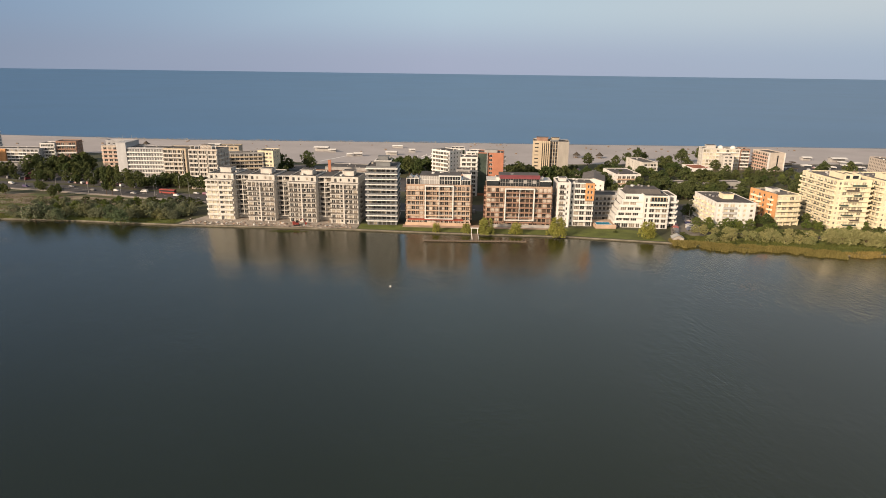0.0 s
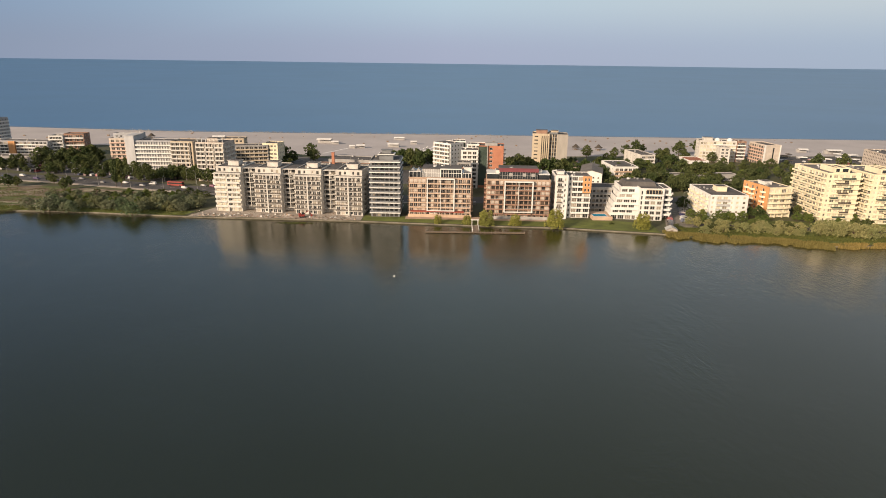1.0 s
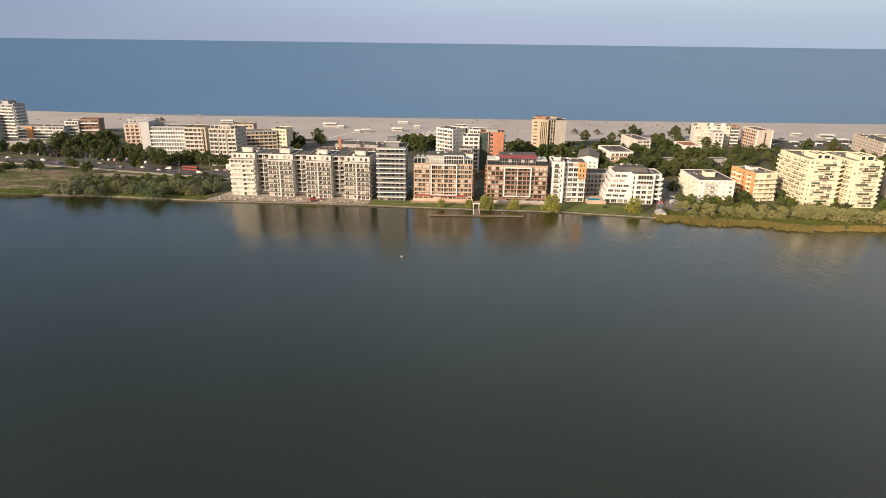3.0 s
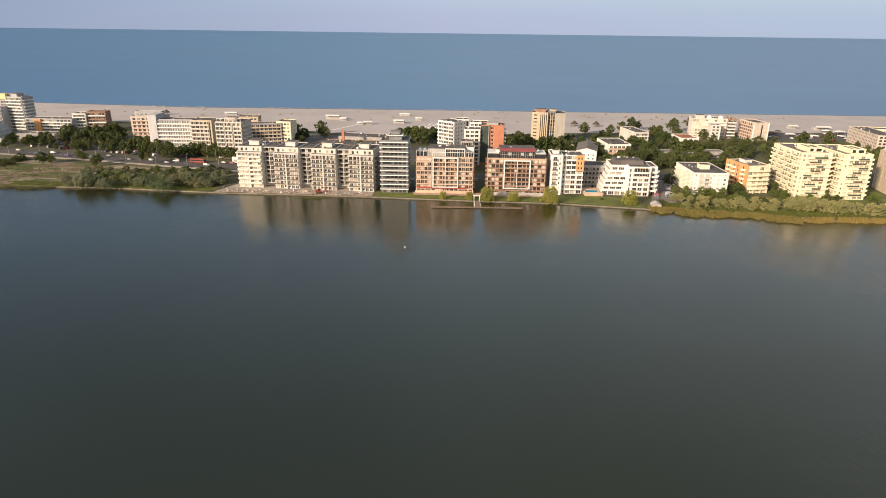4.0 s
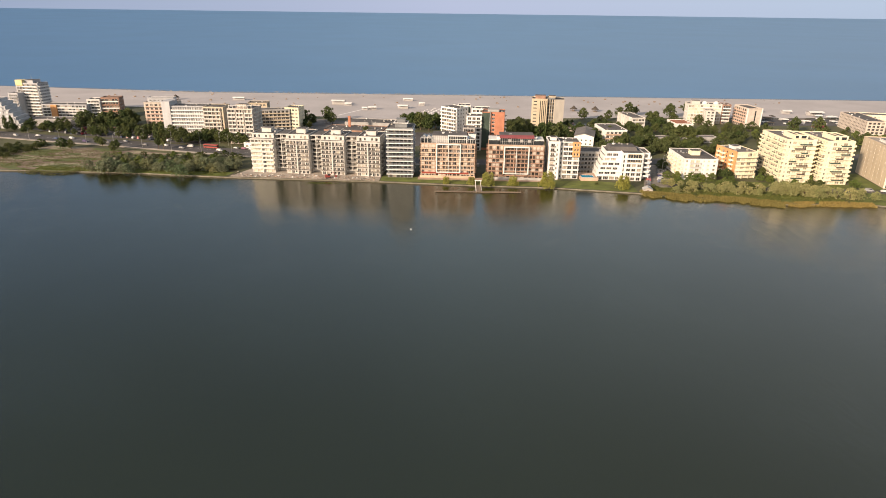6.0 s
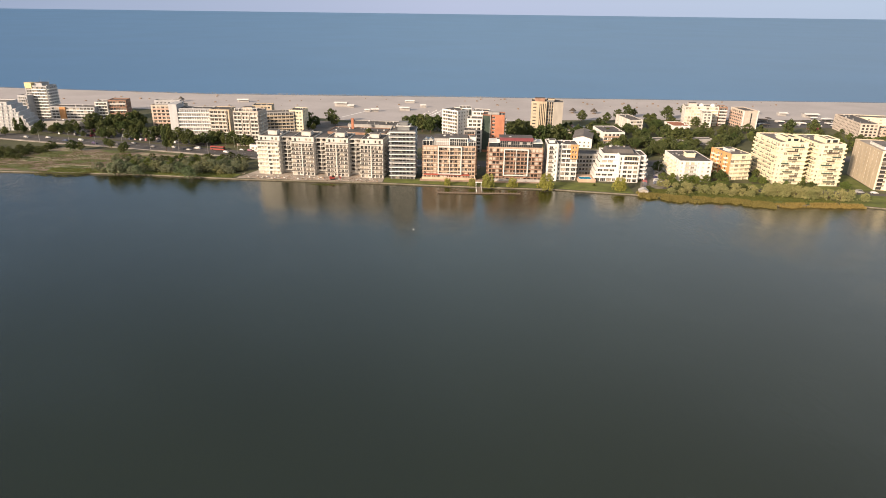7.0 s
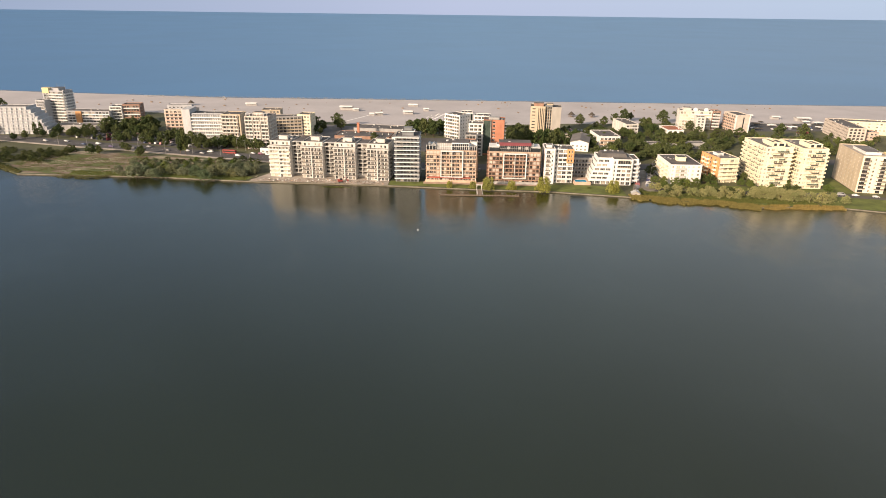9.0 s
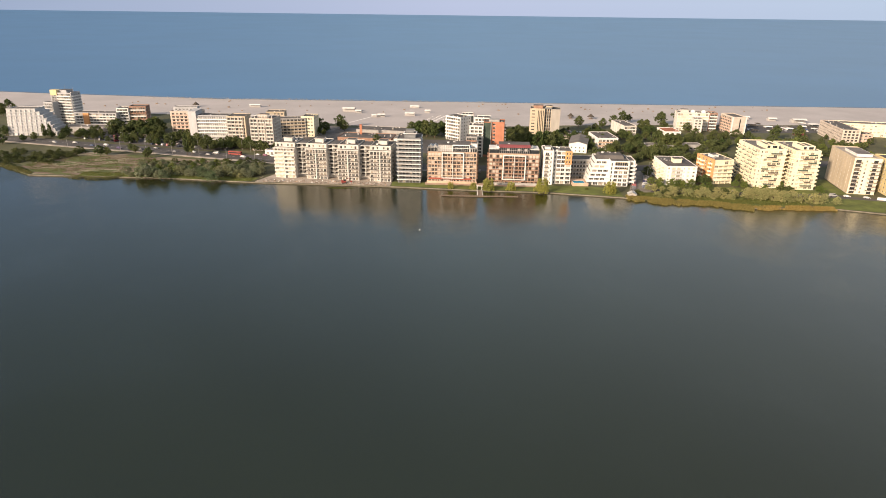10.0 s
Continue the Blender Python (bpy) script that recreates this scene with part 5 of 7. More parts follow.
def gabled(label, x, y, yaw, w, d, h, rise, wall, roof):
    root = thing("house", label, "house", x, y, 1.2, yaw)
    fs, mb = box_faces(0, 0, w, d), MB()
    holes = {"f": bays(fs["f"], max(1, int(h / 3)), 3.0, spread(w, max(2, int(w / 3.5)), 1.3)), "l": bays(fs["l"], max(1, int(h / 3)), 3.0, spread(d, max(2, int(d / 4)), 1.3))}
    for k, f in fs.items():
        pierced(mb, f, 0, h, holes.get(k, []))
    mb.face([(0, 0, h), (w, 0, h), (w / 2, 0, h + rise)]), mb.face([(w, d, h), (0, d, h), (w / 2, d, h + rise)])
    part("wall", mb, wall, root)
    for k, hs in holes.items():
        add_windows(root, fs[k], hs)
    mb, o = MB(), 0.5
    for s, e in ((-o, w / 2), (w + o, w / 2)):
        zl = h - o * rise / (w / 2)
        for dz, flip in ((0.0, 1), (0.25, 0)):
            q = [(s, -o, zl + dz), (e, -o, h + rise + dz), (e, d + o, h + rise + dz), (s, d + o, zl + dz)]
            mb.face(q if (s < e) == bool(flip) else q[::-1])
        mb.face([(s, -o, zl), (s, d + o, zl), (s, d + o, zl + 0.25), (s, -o, zl + 0.25)])
        mb.face([(s, -o, zl), (e, -o, h + rise), (e, -o, h + rise + 0.25), (s, -o, zl + 0.25)])
    part("roof", mb, roof, root)
    return root


gabled("white-gabled hall with a grey sheet roof", 103, 452, -14, 16, 38, 8.0, 2.0, "white", "roofgrey")
hotel("low white hotel with balconies under trees", 132, 466, 4, 19, 32, 3, 3.3, "white", 5, [("f", 0.3, 18.7)], slab="peach")
hotel("low pale hotel among trees near the beach", 174, 535, 8, 13, 36, 3, 3.2, "beige", 4, [("f", 0.3, 12.7)])
hotel("low white villa with a shallow roof", 208, 511, 2, 16, 24, 3, 2.9, "white", 3, None, "tile")
hotel("long low flat-roofed pavilion among trees", 168, 464, 5, 62, 10, 1, 4.5, "midgrey", 16, None, "roofgrey", category="pavilion")
root, fs, z = hotel("long white seven-storey hotel with domed roof lights", 240, 574, -8, 33, 14, 6, 3.1, "beige", 11, [("f", 12.5, 32.7)], house=(4, 3, 12, 10), glass="shutter")
for u in (17, 28):
    mb = MB()
    for k in range(4):
        r0, r1 = 2.6 * math.cos(k * 0.39), 2.6 * math.cos((k + 1) * 0.39)
        mb.rod((0, 0, 2.6 * math.sin(k * 0.39)), (0, 0, 2.6 * math.sin((k + 1) * 0.39)), r0, max(r1, 0.1), 14)
    part("dome", mb, "white", root, "white roof dome", (u, 6, z + 0.3))
hotel("tan hotel end block", 252, 556, -8, 9, 12, 5, 2.9, "beige", 2, None)
hotel("dark red balconied hotel end", 273, 569, -8, 8, 14, 6, 3.1, "brick", 3, [("f", 0.3, 7.7)])
root = thing("hotel_building", "pale end wall hotel with brown balconied side", "hotel", 291, 551, 1.2, 5)
fs, z = block(root, 0, 0, 13.5, 27, 6, 2.9, "peachlight", {"l": spread(27, 7, 2.4, 0.1, 2.4)}, parapet=0.8, frame_mat="darkframe")
for k in range(1, 6):
    for v in (0.4, 7.1, 13.8, 20.5):
        add_balcony(root, fs["l"], v, v + 6.2, k * 2.9, 1.5, "solid", "pink", None)
mb = MB()
mb.box((6.9, -0.06, 2.0), (8.1, -0.01, z - 1.5))
part("stair_glazing", mb, "glasswall", root, "dark vertical stair window")
mb = MB()
mb.box((-1.7, -0.4, 0), (-0.01, -0.02, z + 0.9)), mb.box((13.52, -0.4, 0), (14.4, 1.2, z + 0.9))
part("fin_wall", mb, "white", root)
hotel("long pinkish-white hotel with small windows", 379, 506, -9, 16, 58, 5, 2.8, "peachlight", 4, None, "roof", sides=20, frame_mat="darkframe", units=8)
hotel("long cream hotel beyond a lawn", 404, 557, -12, 90, 16, 4, 3.1, "cream", 24, None, "roofgrey", glass="shutter")
hotel("pink low annex beside a white hotel", 400, 512, -9, 12, 14, 3, 3.0, "pink", 3, None)
hotel("small blue-walled beach bar on sand", 312, 590, 0, 12, 8, 1, 4.0, "curtain", 3, None, category="beach bar")
hotel("low pale curved-roofed lobby beside a hotel tower", 98, 500, -8, 26, 16, 1, 5.0, "peachlight", 6, None, "paving", category="hotel wing")
# flat-roofed restaurants and halls behind the beige row
hotel("flat-roofed restaurant with a red fascia", -112, 482, -6, 52, 26, 1, 4.2, "brick", 10, None, "roof", category="restaurant", units=18)
hotel("long flat-roofed hall by the beach", -100, 522, -8, 62, 22, 1, 4.5, "midgrey", 12, None, "roof", category="hall", units=16)
gabled("small white house with tiled roof", -58, 478, -5, 14, 12, 5.0, 1.2, "white", "roofgrey")
mb = MB()
mb.box((-1.1, -1.1, 0), (1.1, 1.1, 13.5)), mb.box((-1.3, -1.3, 13.5), (1.3, 1.3, 13.9))
solid("chimney", mb, "rust", "square orange-red brick chimney stack", "chimney", "", -92, 500, 1.2)
hotel("white low shop by the boulevard", -165, 424, -8, 16, 8, 1, 3.6, "white", 4, None, category="shop")


# ---- trees ----
def crown_mesh(name, seed, matkey, clumps, leaves, size, shape, droop=0.0):
    """Leaves in clumps within a unit-wide crown that stands from z = 0.0 to about 1."""
    rng = np.random.default_rng(seed)
    V = []
    for _ in range(clumps):
        t = rng.uniform(0, 1)
        zc = 0.22 + 0.72 * t
        if shape == "round":
            r = 0.46 * math.sqrt(max(0.02, 1 - (2 * t - 0.85) ** 2)) * rng.uniform(0.25, 1.0)
        elif shape == "column":
            r = 0.26 * math.sqrt(max(0.03, 1 - abs(2 * t - 0.8) ** 2.5)) * rng.uniform(0.2, 1)
        elif shape == "low":
            zc = 0.12 + 0.7 * t
            r = 0.55 * math.sqrt(max(0.03, 1 - t ** 2)) * rng.uniform(0.2, 1)
        else:
            r = 0.45 * (1 - 0.25 * t) * rng.uniform(0.4, 1)
        a = rng.uniform(0, 2 * math.pi)
        c = np.array([r * math.cos(a), r * math.sin(a), zc])
        cr = rng.uniform(0.055, 0.125) * (0.8 if shape == "column" else 1)
        d = rng.normal(size=(leaves, 3))
        d /= np.linalg.norm(d, axis=1)[:, None]
        p = c + d * cr * rng.uniform(0.15, 1.15, size=(leaves, 1)) * np.array([1, 1, 0.85])
        if droop:
            p[:, 2] -= droop * rng.uniform(0, 1, leaves) * (np.hypot(p[:, 0], p[:, 1]) > 0.2)
            p[:, 2] = np.maximum(p[:, 2], 0.05)
        nrm = d * 0.6 + rng.normal(size=(leaves, 3)) * 0.6 + np.array([0, 0, 0.25])
        nrm /= np.linalg.norm(nrm, axis=1)[:, None]
        t1 = np.cross(nrm, rng.normal(size=(leaves, 3)))
        t1 /= np.linalg.norm(t1, axis=1)[:, None]
        t2 = np.cross(nrm, t1)
        s = (size * rng.uniform(0.6, 1.3, size=(leaves, 1)))
        V.append(np.stack([p - t1 * s, p - t2 * s * 0.7, p + t1 * s, p + t2 * s * 0.7], axis=1))
    V = np.concatenate(V).reshape(-1, 3)
    F = np.arange(len(V)).reshape(-1, 4)
    me = bpy.data.meshes.new(name)
    me.from_pydata(V.tolist(), [], F.tolist())
    me.materials.append(M[matkey])
    me.update()
    return me


def trunk_mesh(seed, height, radius, limbs):
    rng, mb = random.Random(seed), MB()
    mb.rod((0, 0, -0.02), (0.01, 0.0, height), radius, radius * 0.65, 7)
    for k in range(limbs):
        a, z = k * 2.4 + rng.uniform(-0.4, 0.4), height * rng.uniform(0.6, 0.98)
        r = rng.uniform(0.15, 0.32)
        mid = (0.5 * r * math.cos(a), 0.5 * r * math.sin(a), z + 0.12)
        mb.rod((0, 0, z), mid, radius * 0.5, radius * 0.35, 5)
        mb.rod(mid, (r * math.cos(a), r * math.sin(a), z + rng.uniform(0.2, 0.4)), radius * 0.35, radius * 0.12, 5)
    return mb.mesh("trunk", ["bark"])


KINDS = {
    "broad": [(crown_mesh("crown", s, "leaf", 84, 23, 0.042, "round"), trunk_mesh(s, 0.42, 0.03, 6)) for s in range(1, 5)],
    "olive": [(crown_mesh("crown", s, "olive", 84, 28, 0.031, "low"), trunk_mesh(s, 0.3, 0.025, 7)) for s in range(11, 15)],
    "gold": [(crown_mesh("crown", s, "gold", 84, 28, 0.031, "low"), trunk_mesh(s, 0.3, 0.025, 7)) for s in range(15, 19)],
    "fresh": [(crown_mesh("crown", s, "fresh", 80, 23, 0.040, "round"), trunk_mesh(s, 0.36, 0.025, 6)) for s in range(25, 28)],
    "shrub": [(crown_mesh("crown", s, "bush", 56, 20, 0.048, "low"), trunk_mesh(s, 0.25, 0.02, 7)) for s in range(21, 24)],
    "willow": [(crown_mesh("crown", s, "willow", 90, 36, 0.032, "willow", 0.3), trunk_mesh(s, 0.5, 0.03, 7)) for s in range(31, 33)],
    "column": [(crown_mesh("crown", s, "leaf", 90, 26, 0.032, "column"), trunk_mesh(s, 0.5, 0.02, 5)) for s in range(41, 43)],
}
LOOKS = {
    "broad": ("tree", "dark green leafy tree with a rounded crown", "tree"),
    "olive": ("bushy_tree", "silvery-green bushy tree on the lake bank", "tree"),
    "gold": ("bushy_tree", "sunlit pale yellow-green bushy tree by the lake", "tree"),
    "fresh": ("tree", "fresh green leafy tree with a loose crown", "tree"),
    "shrub": ("shrub", "low dense green shrub", "shrub"),
    "willow": ("willow_tree", "yellow-green willow drooping over the lawn", "willow tree"),
    "column": ("poplar_tree", "tall narrow dark green tree", "tree"),
}
tree_rng = random.Random(5)
WOODS = []


def plant(kind, rows, width=1.0):
    name, label, category = LOOKS[kind]
    for x, y, h in rows:
        crown, trunk = tree_rng.choice(KINDS[kind])
        root = thing(name, label, category, x, y, 1.05 if kind == "shrub" else 1.2, tree_rng.uniform(0, 360), "trees")
        w = h * width * tree_rng.uniform(0.85, 1.1)
        root.scale = (w, w, h)
        if kind != "shrub":
            part("trunk", trunk, None, root)
        part("crown", crown, None, root)


plant("olive", [(-242, 342, 4.0), (-237, 344, 7.9), (-231, 341, 10.9), (-226, 342, 8.5), (-221, 340, 6.9), (-216, 338, 8.4), (-208, 350, 9.3), (-201, 347, 6.9), (-196, 346, 7.6), (-189, 344, 9.7), (-178, 332, 10.0), (-178, 342, 8.1), (-178, 349, 8.9), (-172, 350, 8.9), (-168, 351, 10.3), (-164, 349, 6.6), (-155, 346, 5.8), (-156, 357, 7.4), (-153, 360, 6.7), (-153, 370, 6.1)], 1.15)
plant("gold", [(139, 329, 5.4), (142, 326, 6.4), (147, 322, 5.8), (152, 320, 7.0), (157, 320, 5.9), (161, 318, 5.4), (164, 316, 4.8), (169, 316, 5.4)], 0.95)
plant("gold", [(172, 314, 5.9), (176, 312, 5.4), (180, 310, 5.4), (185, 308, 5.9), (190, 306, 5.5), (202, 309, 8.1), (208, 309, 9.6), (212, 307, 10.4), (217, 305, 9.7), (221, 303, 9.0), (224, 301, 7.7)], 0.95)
plant("shrub", [(-159, 347, 4.6), (-253, 381, 4.2), (-240, 381, 3.4), (-219, 383, 4.6), (-210, 387, 4.0), (-195, 384, 3.9), (-186, 392, 4.6), (-175, 389, 4.8), (-171, 396, 4.8), (-163, 390, 4.8), (-156, 387, 4.4), (95, 327, 1.8), (174, 331, 3.4), (139, 310, 2.6), (155, 309, 2.4)], 1.5)
plant("broad", [(-286, 431, 6.6), (-258, 402, 8.6), (-255, 445, 7.2), (-263, 468, 10.2), (-338, 504, 15.0), (-324, 496, 10.2), (-321, 506, 12.4), (-312, 506, 15.0), (-306, 513, 15.0), (-304, 522, 15.0), (-298, 523, 10.2), (-261, 469, 10.2), (-262, 482, 10.2), (-222, 436, 6.9), (-216, 436, 6.9), (-214, 443, 5.6), (-211, 448, 8.2), (-210, 460, 9.0), (-203, 468, 6.6), (-198, 473, 7.2), (-194, 479, 8.8), (-146, 529, 10.3), (-142, 536, 15.0), (-133, 530, 11.3), (-122, 554, 14.9), (-115, 538, 11.4), (-74, 478, 9.5), (-137, 517, 8.0), (-131, 512, 7.0), (-143, 512, 7.5)], 1.05)
plant("broad", [(-39, 544, 10.3), (-32, 539, 12.7), (-24, 530, 14.0), (-14, 521, 15.0), (-9, 528, 12.4), (52, 536, 7.6), (60, 536, 7.1), (71, 547, 6.2), (80, 523, 10.9), (86, 517, 12.3), (94, 509, 12.7), (100, 501, 11.5), (109, 510, 8.8), (121, 558, 4.3), (137, 584, 12.4), (150, 560, 8.7), (162, 579, 11.3), (179, 599, 11.7), (191, 608, 15.0), (202, 621, 9.2)], 1.05)
plant("broad", [(200, 565, 12.4), (200, 548, 15.0), (201, 532, 11.7), (233, 604, 15.0), (224, 567, 11.4), (258, 626, 14.0), (212, 504, 7.7), (222, 510, 7.8), (229, 505, 9.4), (234, 500, 7.3), (241, 506, 9.5), (254, 513, 8.6), (263, 514, 8.1), (248, 562, 10.3), (128, 492, 8.6), (138, 504, 9.8), (140, 485, 11.4), (147, 473, 9.3), (148, 461, 8.3), (167, 480, 9.7), (166, 462, 9.3), (168, 440, 9.8), (171, 426, 11.3), (181, 431, 10.6), (200, 453, 8.4), (211, 459, 7.6), (237, 468, 10.8)], 1.05)
plant("broad", [(252, 481, 9.2), (261, 486, 8.3), (149, 367, 8.3), (157, 378, 7.0), (182, 347, 6.7), (185, 344, 8.3), (188, 345, 6.0), (212, 342, 5.3), (215, 356, 6.3)], 1.05)
plant("column", [(-229, 414, 20.1), (-225, 414, 20.0), (275, 470, 14.3)], 0.6)
plant("willow", [(-3, 324, 5.1), (13, 323, 5.3), (24, 322, 8.9), (40, 322, 6.4), (61, 318, 10.7), (109, 318, 8.9)], 1.2)
plant("broad", [(323, 523, 15.0), (347, 525, 15.0), (378, 530, 5.6), (384, 522, 6.9), (407, 524, 11.3), (420, 525, 5.7), (370, 489, 7.9), (-436, 488, 10.2), (-413, 449, 9.7), (-403, 463, 6.7), (-396, 469, 8.0), (-371, 471, 7.0), (-378, 493, 10.0), (-360, 480, 7.9), (-358, 486, 8.8), (-354, 494, 9.8), (-352, 500, 9.9), (-302, 410, 9.2), (-296, 411, 7.6), (-278, 423, 6.9), (-261, 413, 7.5), (-552, 662, 10.6), (-531, 641, 8.6), (-516, 600, 15.0)], 1.05)
plant("column", [(-391, 477, 14.5), (-386, 478, 14.4)], 0.6)
plant("shrub", [(-368, 395, 4.8), (-353, 386, 4.8), (-348, 392, 4.8), (-341, 397, 4.8), (-347, 414, 4.7), (-325, 402, 4.8), (-326, 415, 4.8), (-322, 420, 4.8)], 1.5)
plant("gold", [(241, 298, 9.6), (250, 302, 7.9), (257, 299, 6.7)], 0.95)



def clear_of_things(x, y, gap):
    if any(a - gap < x < c + gap and b - gap < y < d + gap for a, b, c, d in FOOTPRINTS):
        return False
    return not any(min(ax, bx) - 2 <= x <= max(ax, bx) + 2 and abs(ay + (by - ay) * (x - ax) / (bx - ax) - y) < 13 for (ax, ay), (bx, by) in zip(ROAD, ROAD[1:]))


def grove(kind, x0, y0, x1, y1, n, hmin, hmax, seed, width=1.0, gap=2.5, apart=5.0, far=False):
    rng, spots = random.Random(seed), []
    for _ in range(n * 12):
        x, y = rng.uniform(x0, x1), rng.uniform(y0, y1)
        if len(spots) < n and clear_of_things(x, y, gap) and all(math.hypot(x - p[0], y - p[1]) > apart for p in spots):
            spots.append((x, y, rng.uniform(hmin, hmax)))
    if far:
        WOODS.extend((kind, *p, width) for p in spots)
    else:
        plant(kind, spots, width)


grove("broad", 125, 405, 205, 540, 32, 6, 11, 51, 1.15)
grove("broad", 205, 400, 300, 545, 30, 5, 10, 52, 1.2, far=True)
grove("broad", 46, 462, 116, 500, 14, 7, 12, 71, 1.15, 2, 6)
grove("broad", -352, 466, -208, 500, 14, 5, 8.5, 72, 0.9, 2, 8)
grove("column", -340, 452, -215, 480, 10, 6, 10, 73, 0.9, 2, 8)
grove("broad", 40, 505, 118, 545, 16, 6, 11, 53, 1.1, far=True)
grove("broad", -358, 462, -205, 505, 12, 4, 6.5, 54, 1.0, 3, 12, far=True)
grove("broad", -520, 445, -415, 484, 16, 5, 8, 55, 1.1, far=True)
grove("broad", -345, 500, -290, 528, 10, 9, 14, 63, 1.15, 3, 7)
grove("broad", -470, 474, -345, 496, 10, 5, 8, 64, 1.05, 3, 8, far=True)
grove("broad", 300, 420, 372, 520, 24, 6, 11, 56, 1.1, far=True)
grove("broad", -205, 436, -140, 470, 14, 6, 9, 57, 1.1, 2)
grove("shrub", -385, 378, -322, 425, 40, 3, 6, 58, 1.5, 2, 3.5)
grove("shrub", -250, 362, -158, 392, 18, 2.5, 4.5, 59, 1.6, 2, 4)
grove("shrub", 128, 303, 235, 322, 26, 1.5, 3.2, 60, 1.7, 2, 3)
grove("olive", -250, 344, -150, 356, 16, 4, 8, 61, 1.2, 2, 4)
plant("fresh", [(158, 334, 7.5), (164, 336, 6.5), (172, 335, 7), (205, 338, 6.5), (211, 335, 6), (235, 331, 5), (150, 338, 7), (145, 343, 6)], 1.1)
plant("shrub", [(148, 318, 4.5), (156, 324, 5.0), (166, 320, 4.2), (178, 316, 5.5), (184, 320, 6.0), (189, 318, 6.5), (194, 314, 5.0), (234, 322, 5.5), (238, 326, 6.5), (233, 328, 6.0)], 1.3)
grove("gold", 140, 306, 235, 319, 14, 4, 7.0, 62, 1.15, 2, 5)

plant("broad", [(60, 472, 13.5), (68, 466, 15.5), (77, 463, 17.0), (85, 470, 16.0), (93, 474, 15), (99, 468, 13), (88, 462, 14.5)], 1.15)
plant("broad", [(196, 470, 15), (203, 476, 14), (190, 478, 14.5), (210, 482, 12), (118, 480, 10), (126, 476, 11), (122, 430, 10), (130, 424, 9)], 1.15)

grove("broad", 122, 402, 215, 470, 12, 7, 11, 81, 1.2, 2, 5, far=True)
grove("fresh", 120, 402, 300, 520, 16, 5, 9, 82, 1.2, 2, 5, far=True)
grove("fresh", 225, 338, 240, 372, 4, 4, 6, 83, 1.1, 1, 3)
plant("gold", [(-161, 344, 4.2), (-166, 347, 3.8), (-240, 347, 3.5)], 1.2)
grove("fresh", -340, 455, -210, 500, 6, 4, 7, 84, 1.0, 2, 8)

grove("olive", -248, 345, -148, 374, 34, 5, 8.5, 91, 1.05, 2, 5)
grove("fresh", -245, 350, -150, 380, 12, 5, 7.5, 92, 1.05, 2, 6)
grove("broad", -345, 452, -230, 500, 22, 7, 11, 93, 1.0, 2, 6)
grove("broad", -242, 440, -150, 463, 18, 7, 10, 94, 1.1, 1.2, 4.5)
grove("fresh", 285, 362, 430, 505, 26, 6, 10, 97, 1.15, 2, 6, far=True)
grove("broad", 372, 430, 470, 520, 14, 6, 10, 98, 1.15, 2, 6, far=True)
grove("broad", 125, 400, 300, 470, 20, 6, 9, 99, 1.2, 2, 6, far=True)
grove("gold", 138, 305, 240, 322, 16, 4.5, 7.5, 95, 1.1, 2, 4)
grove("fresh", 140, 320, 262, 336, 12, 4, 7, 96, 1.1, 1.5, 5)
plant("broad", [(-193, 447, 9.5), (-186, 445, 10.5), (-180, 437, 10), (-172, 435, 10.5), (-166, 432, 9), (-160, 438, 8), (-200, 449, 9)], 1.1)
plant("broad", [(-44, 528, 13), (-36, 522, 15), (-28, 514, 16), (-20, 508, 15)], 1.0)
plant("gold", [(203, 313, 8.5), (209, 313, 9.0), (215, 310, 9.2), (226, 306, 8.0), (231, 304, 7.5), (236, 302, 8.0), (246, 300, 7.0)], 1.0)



def far_woods():
    """The trees of the groves that nobody could count, as one mesh."""
    rng, V, F, m, n = random.Random(37), [], [], [], 0
    me = bpy.data.meshes.new("far_woods")
    kinds = sorted({w[0] for w in WOODS})
    for kind in kinds:
        me.materials.append(KINDS[kind][0][0].materials[0])
    me.materials.append(M["bark"])
    for kind, x, y, h, width in WOODS:
        crown, trunk = rng.choice(KINDS[kind])
        w, a = h * width * rng.uniform(0.85, 1.1), rng.uniform(0, 2 * math.pi)
        turn = np.array([[w * math.cos(a), w * math.sin(a), 0], [-w * math.sin(a), w * math.cos(a), 0], [0, 0, h]])
        for src, slot in ((crown, kinds.index(kind)), (trunk, len(kinds))):
            co = np.empty(len(src.vertices) * 3)
            src.vertices.foreach_get("co", co)
            V.append(co.reshape(-1, 3) @ turn + np.array([x, y, 1.2]))
            F += [tuple(i + n for i in p.vertices) for p in src.polygons]
            m += [slot] * len(src.polygons)
            n += len(src.vertices)
    me.from_pydata(np.concatenate(V).tolist(), [], F)
    me.polygons.foreach_set("material_index", m)
    me.update()
    tagged(new("far_woods", me), "dense dark green trees between low hotels", "woods", "", "stuff")


far_woods()

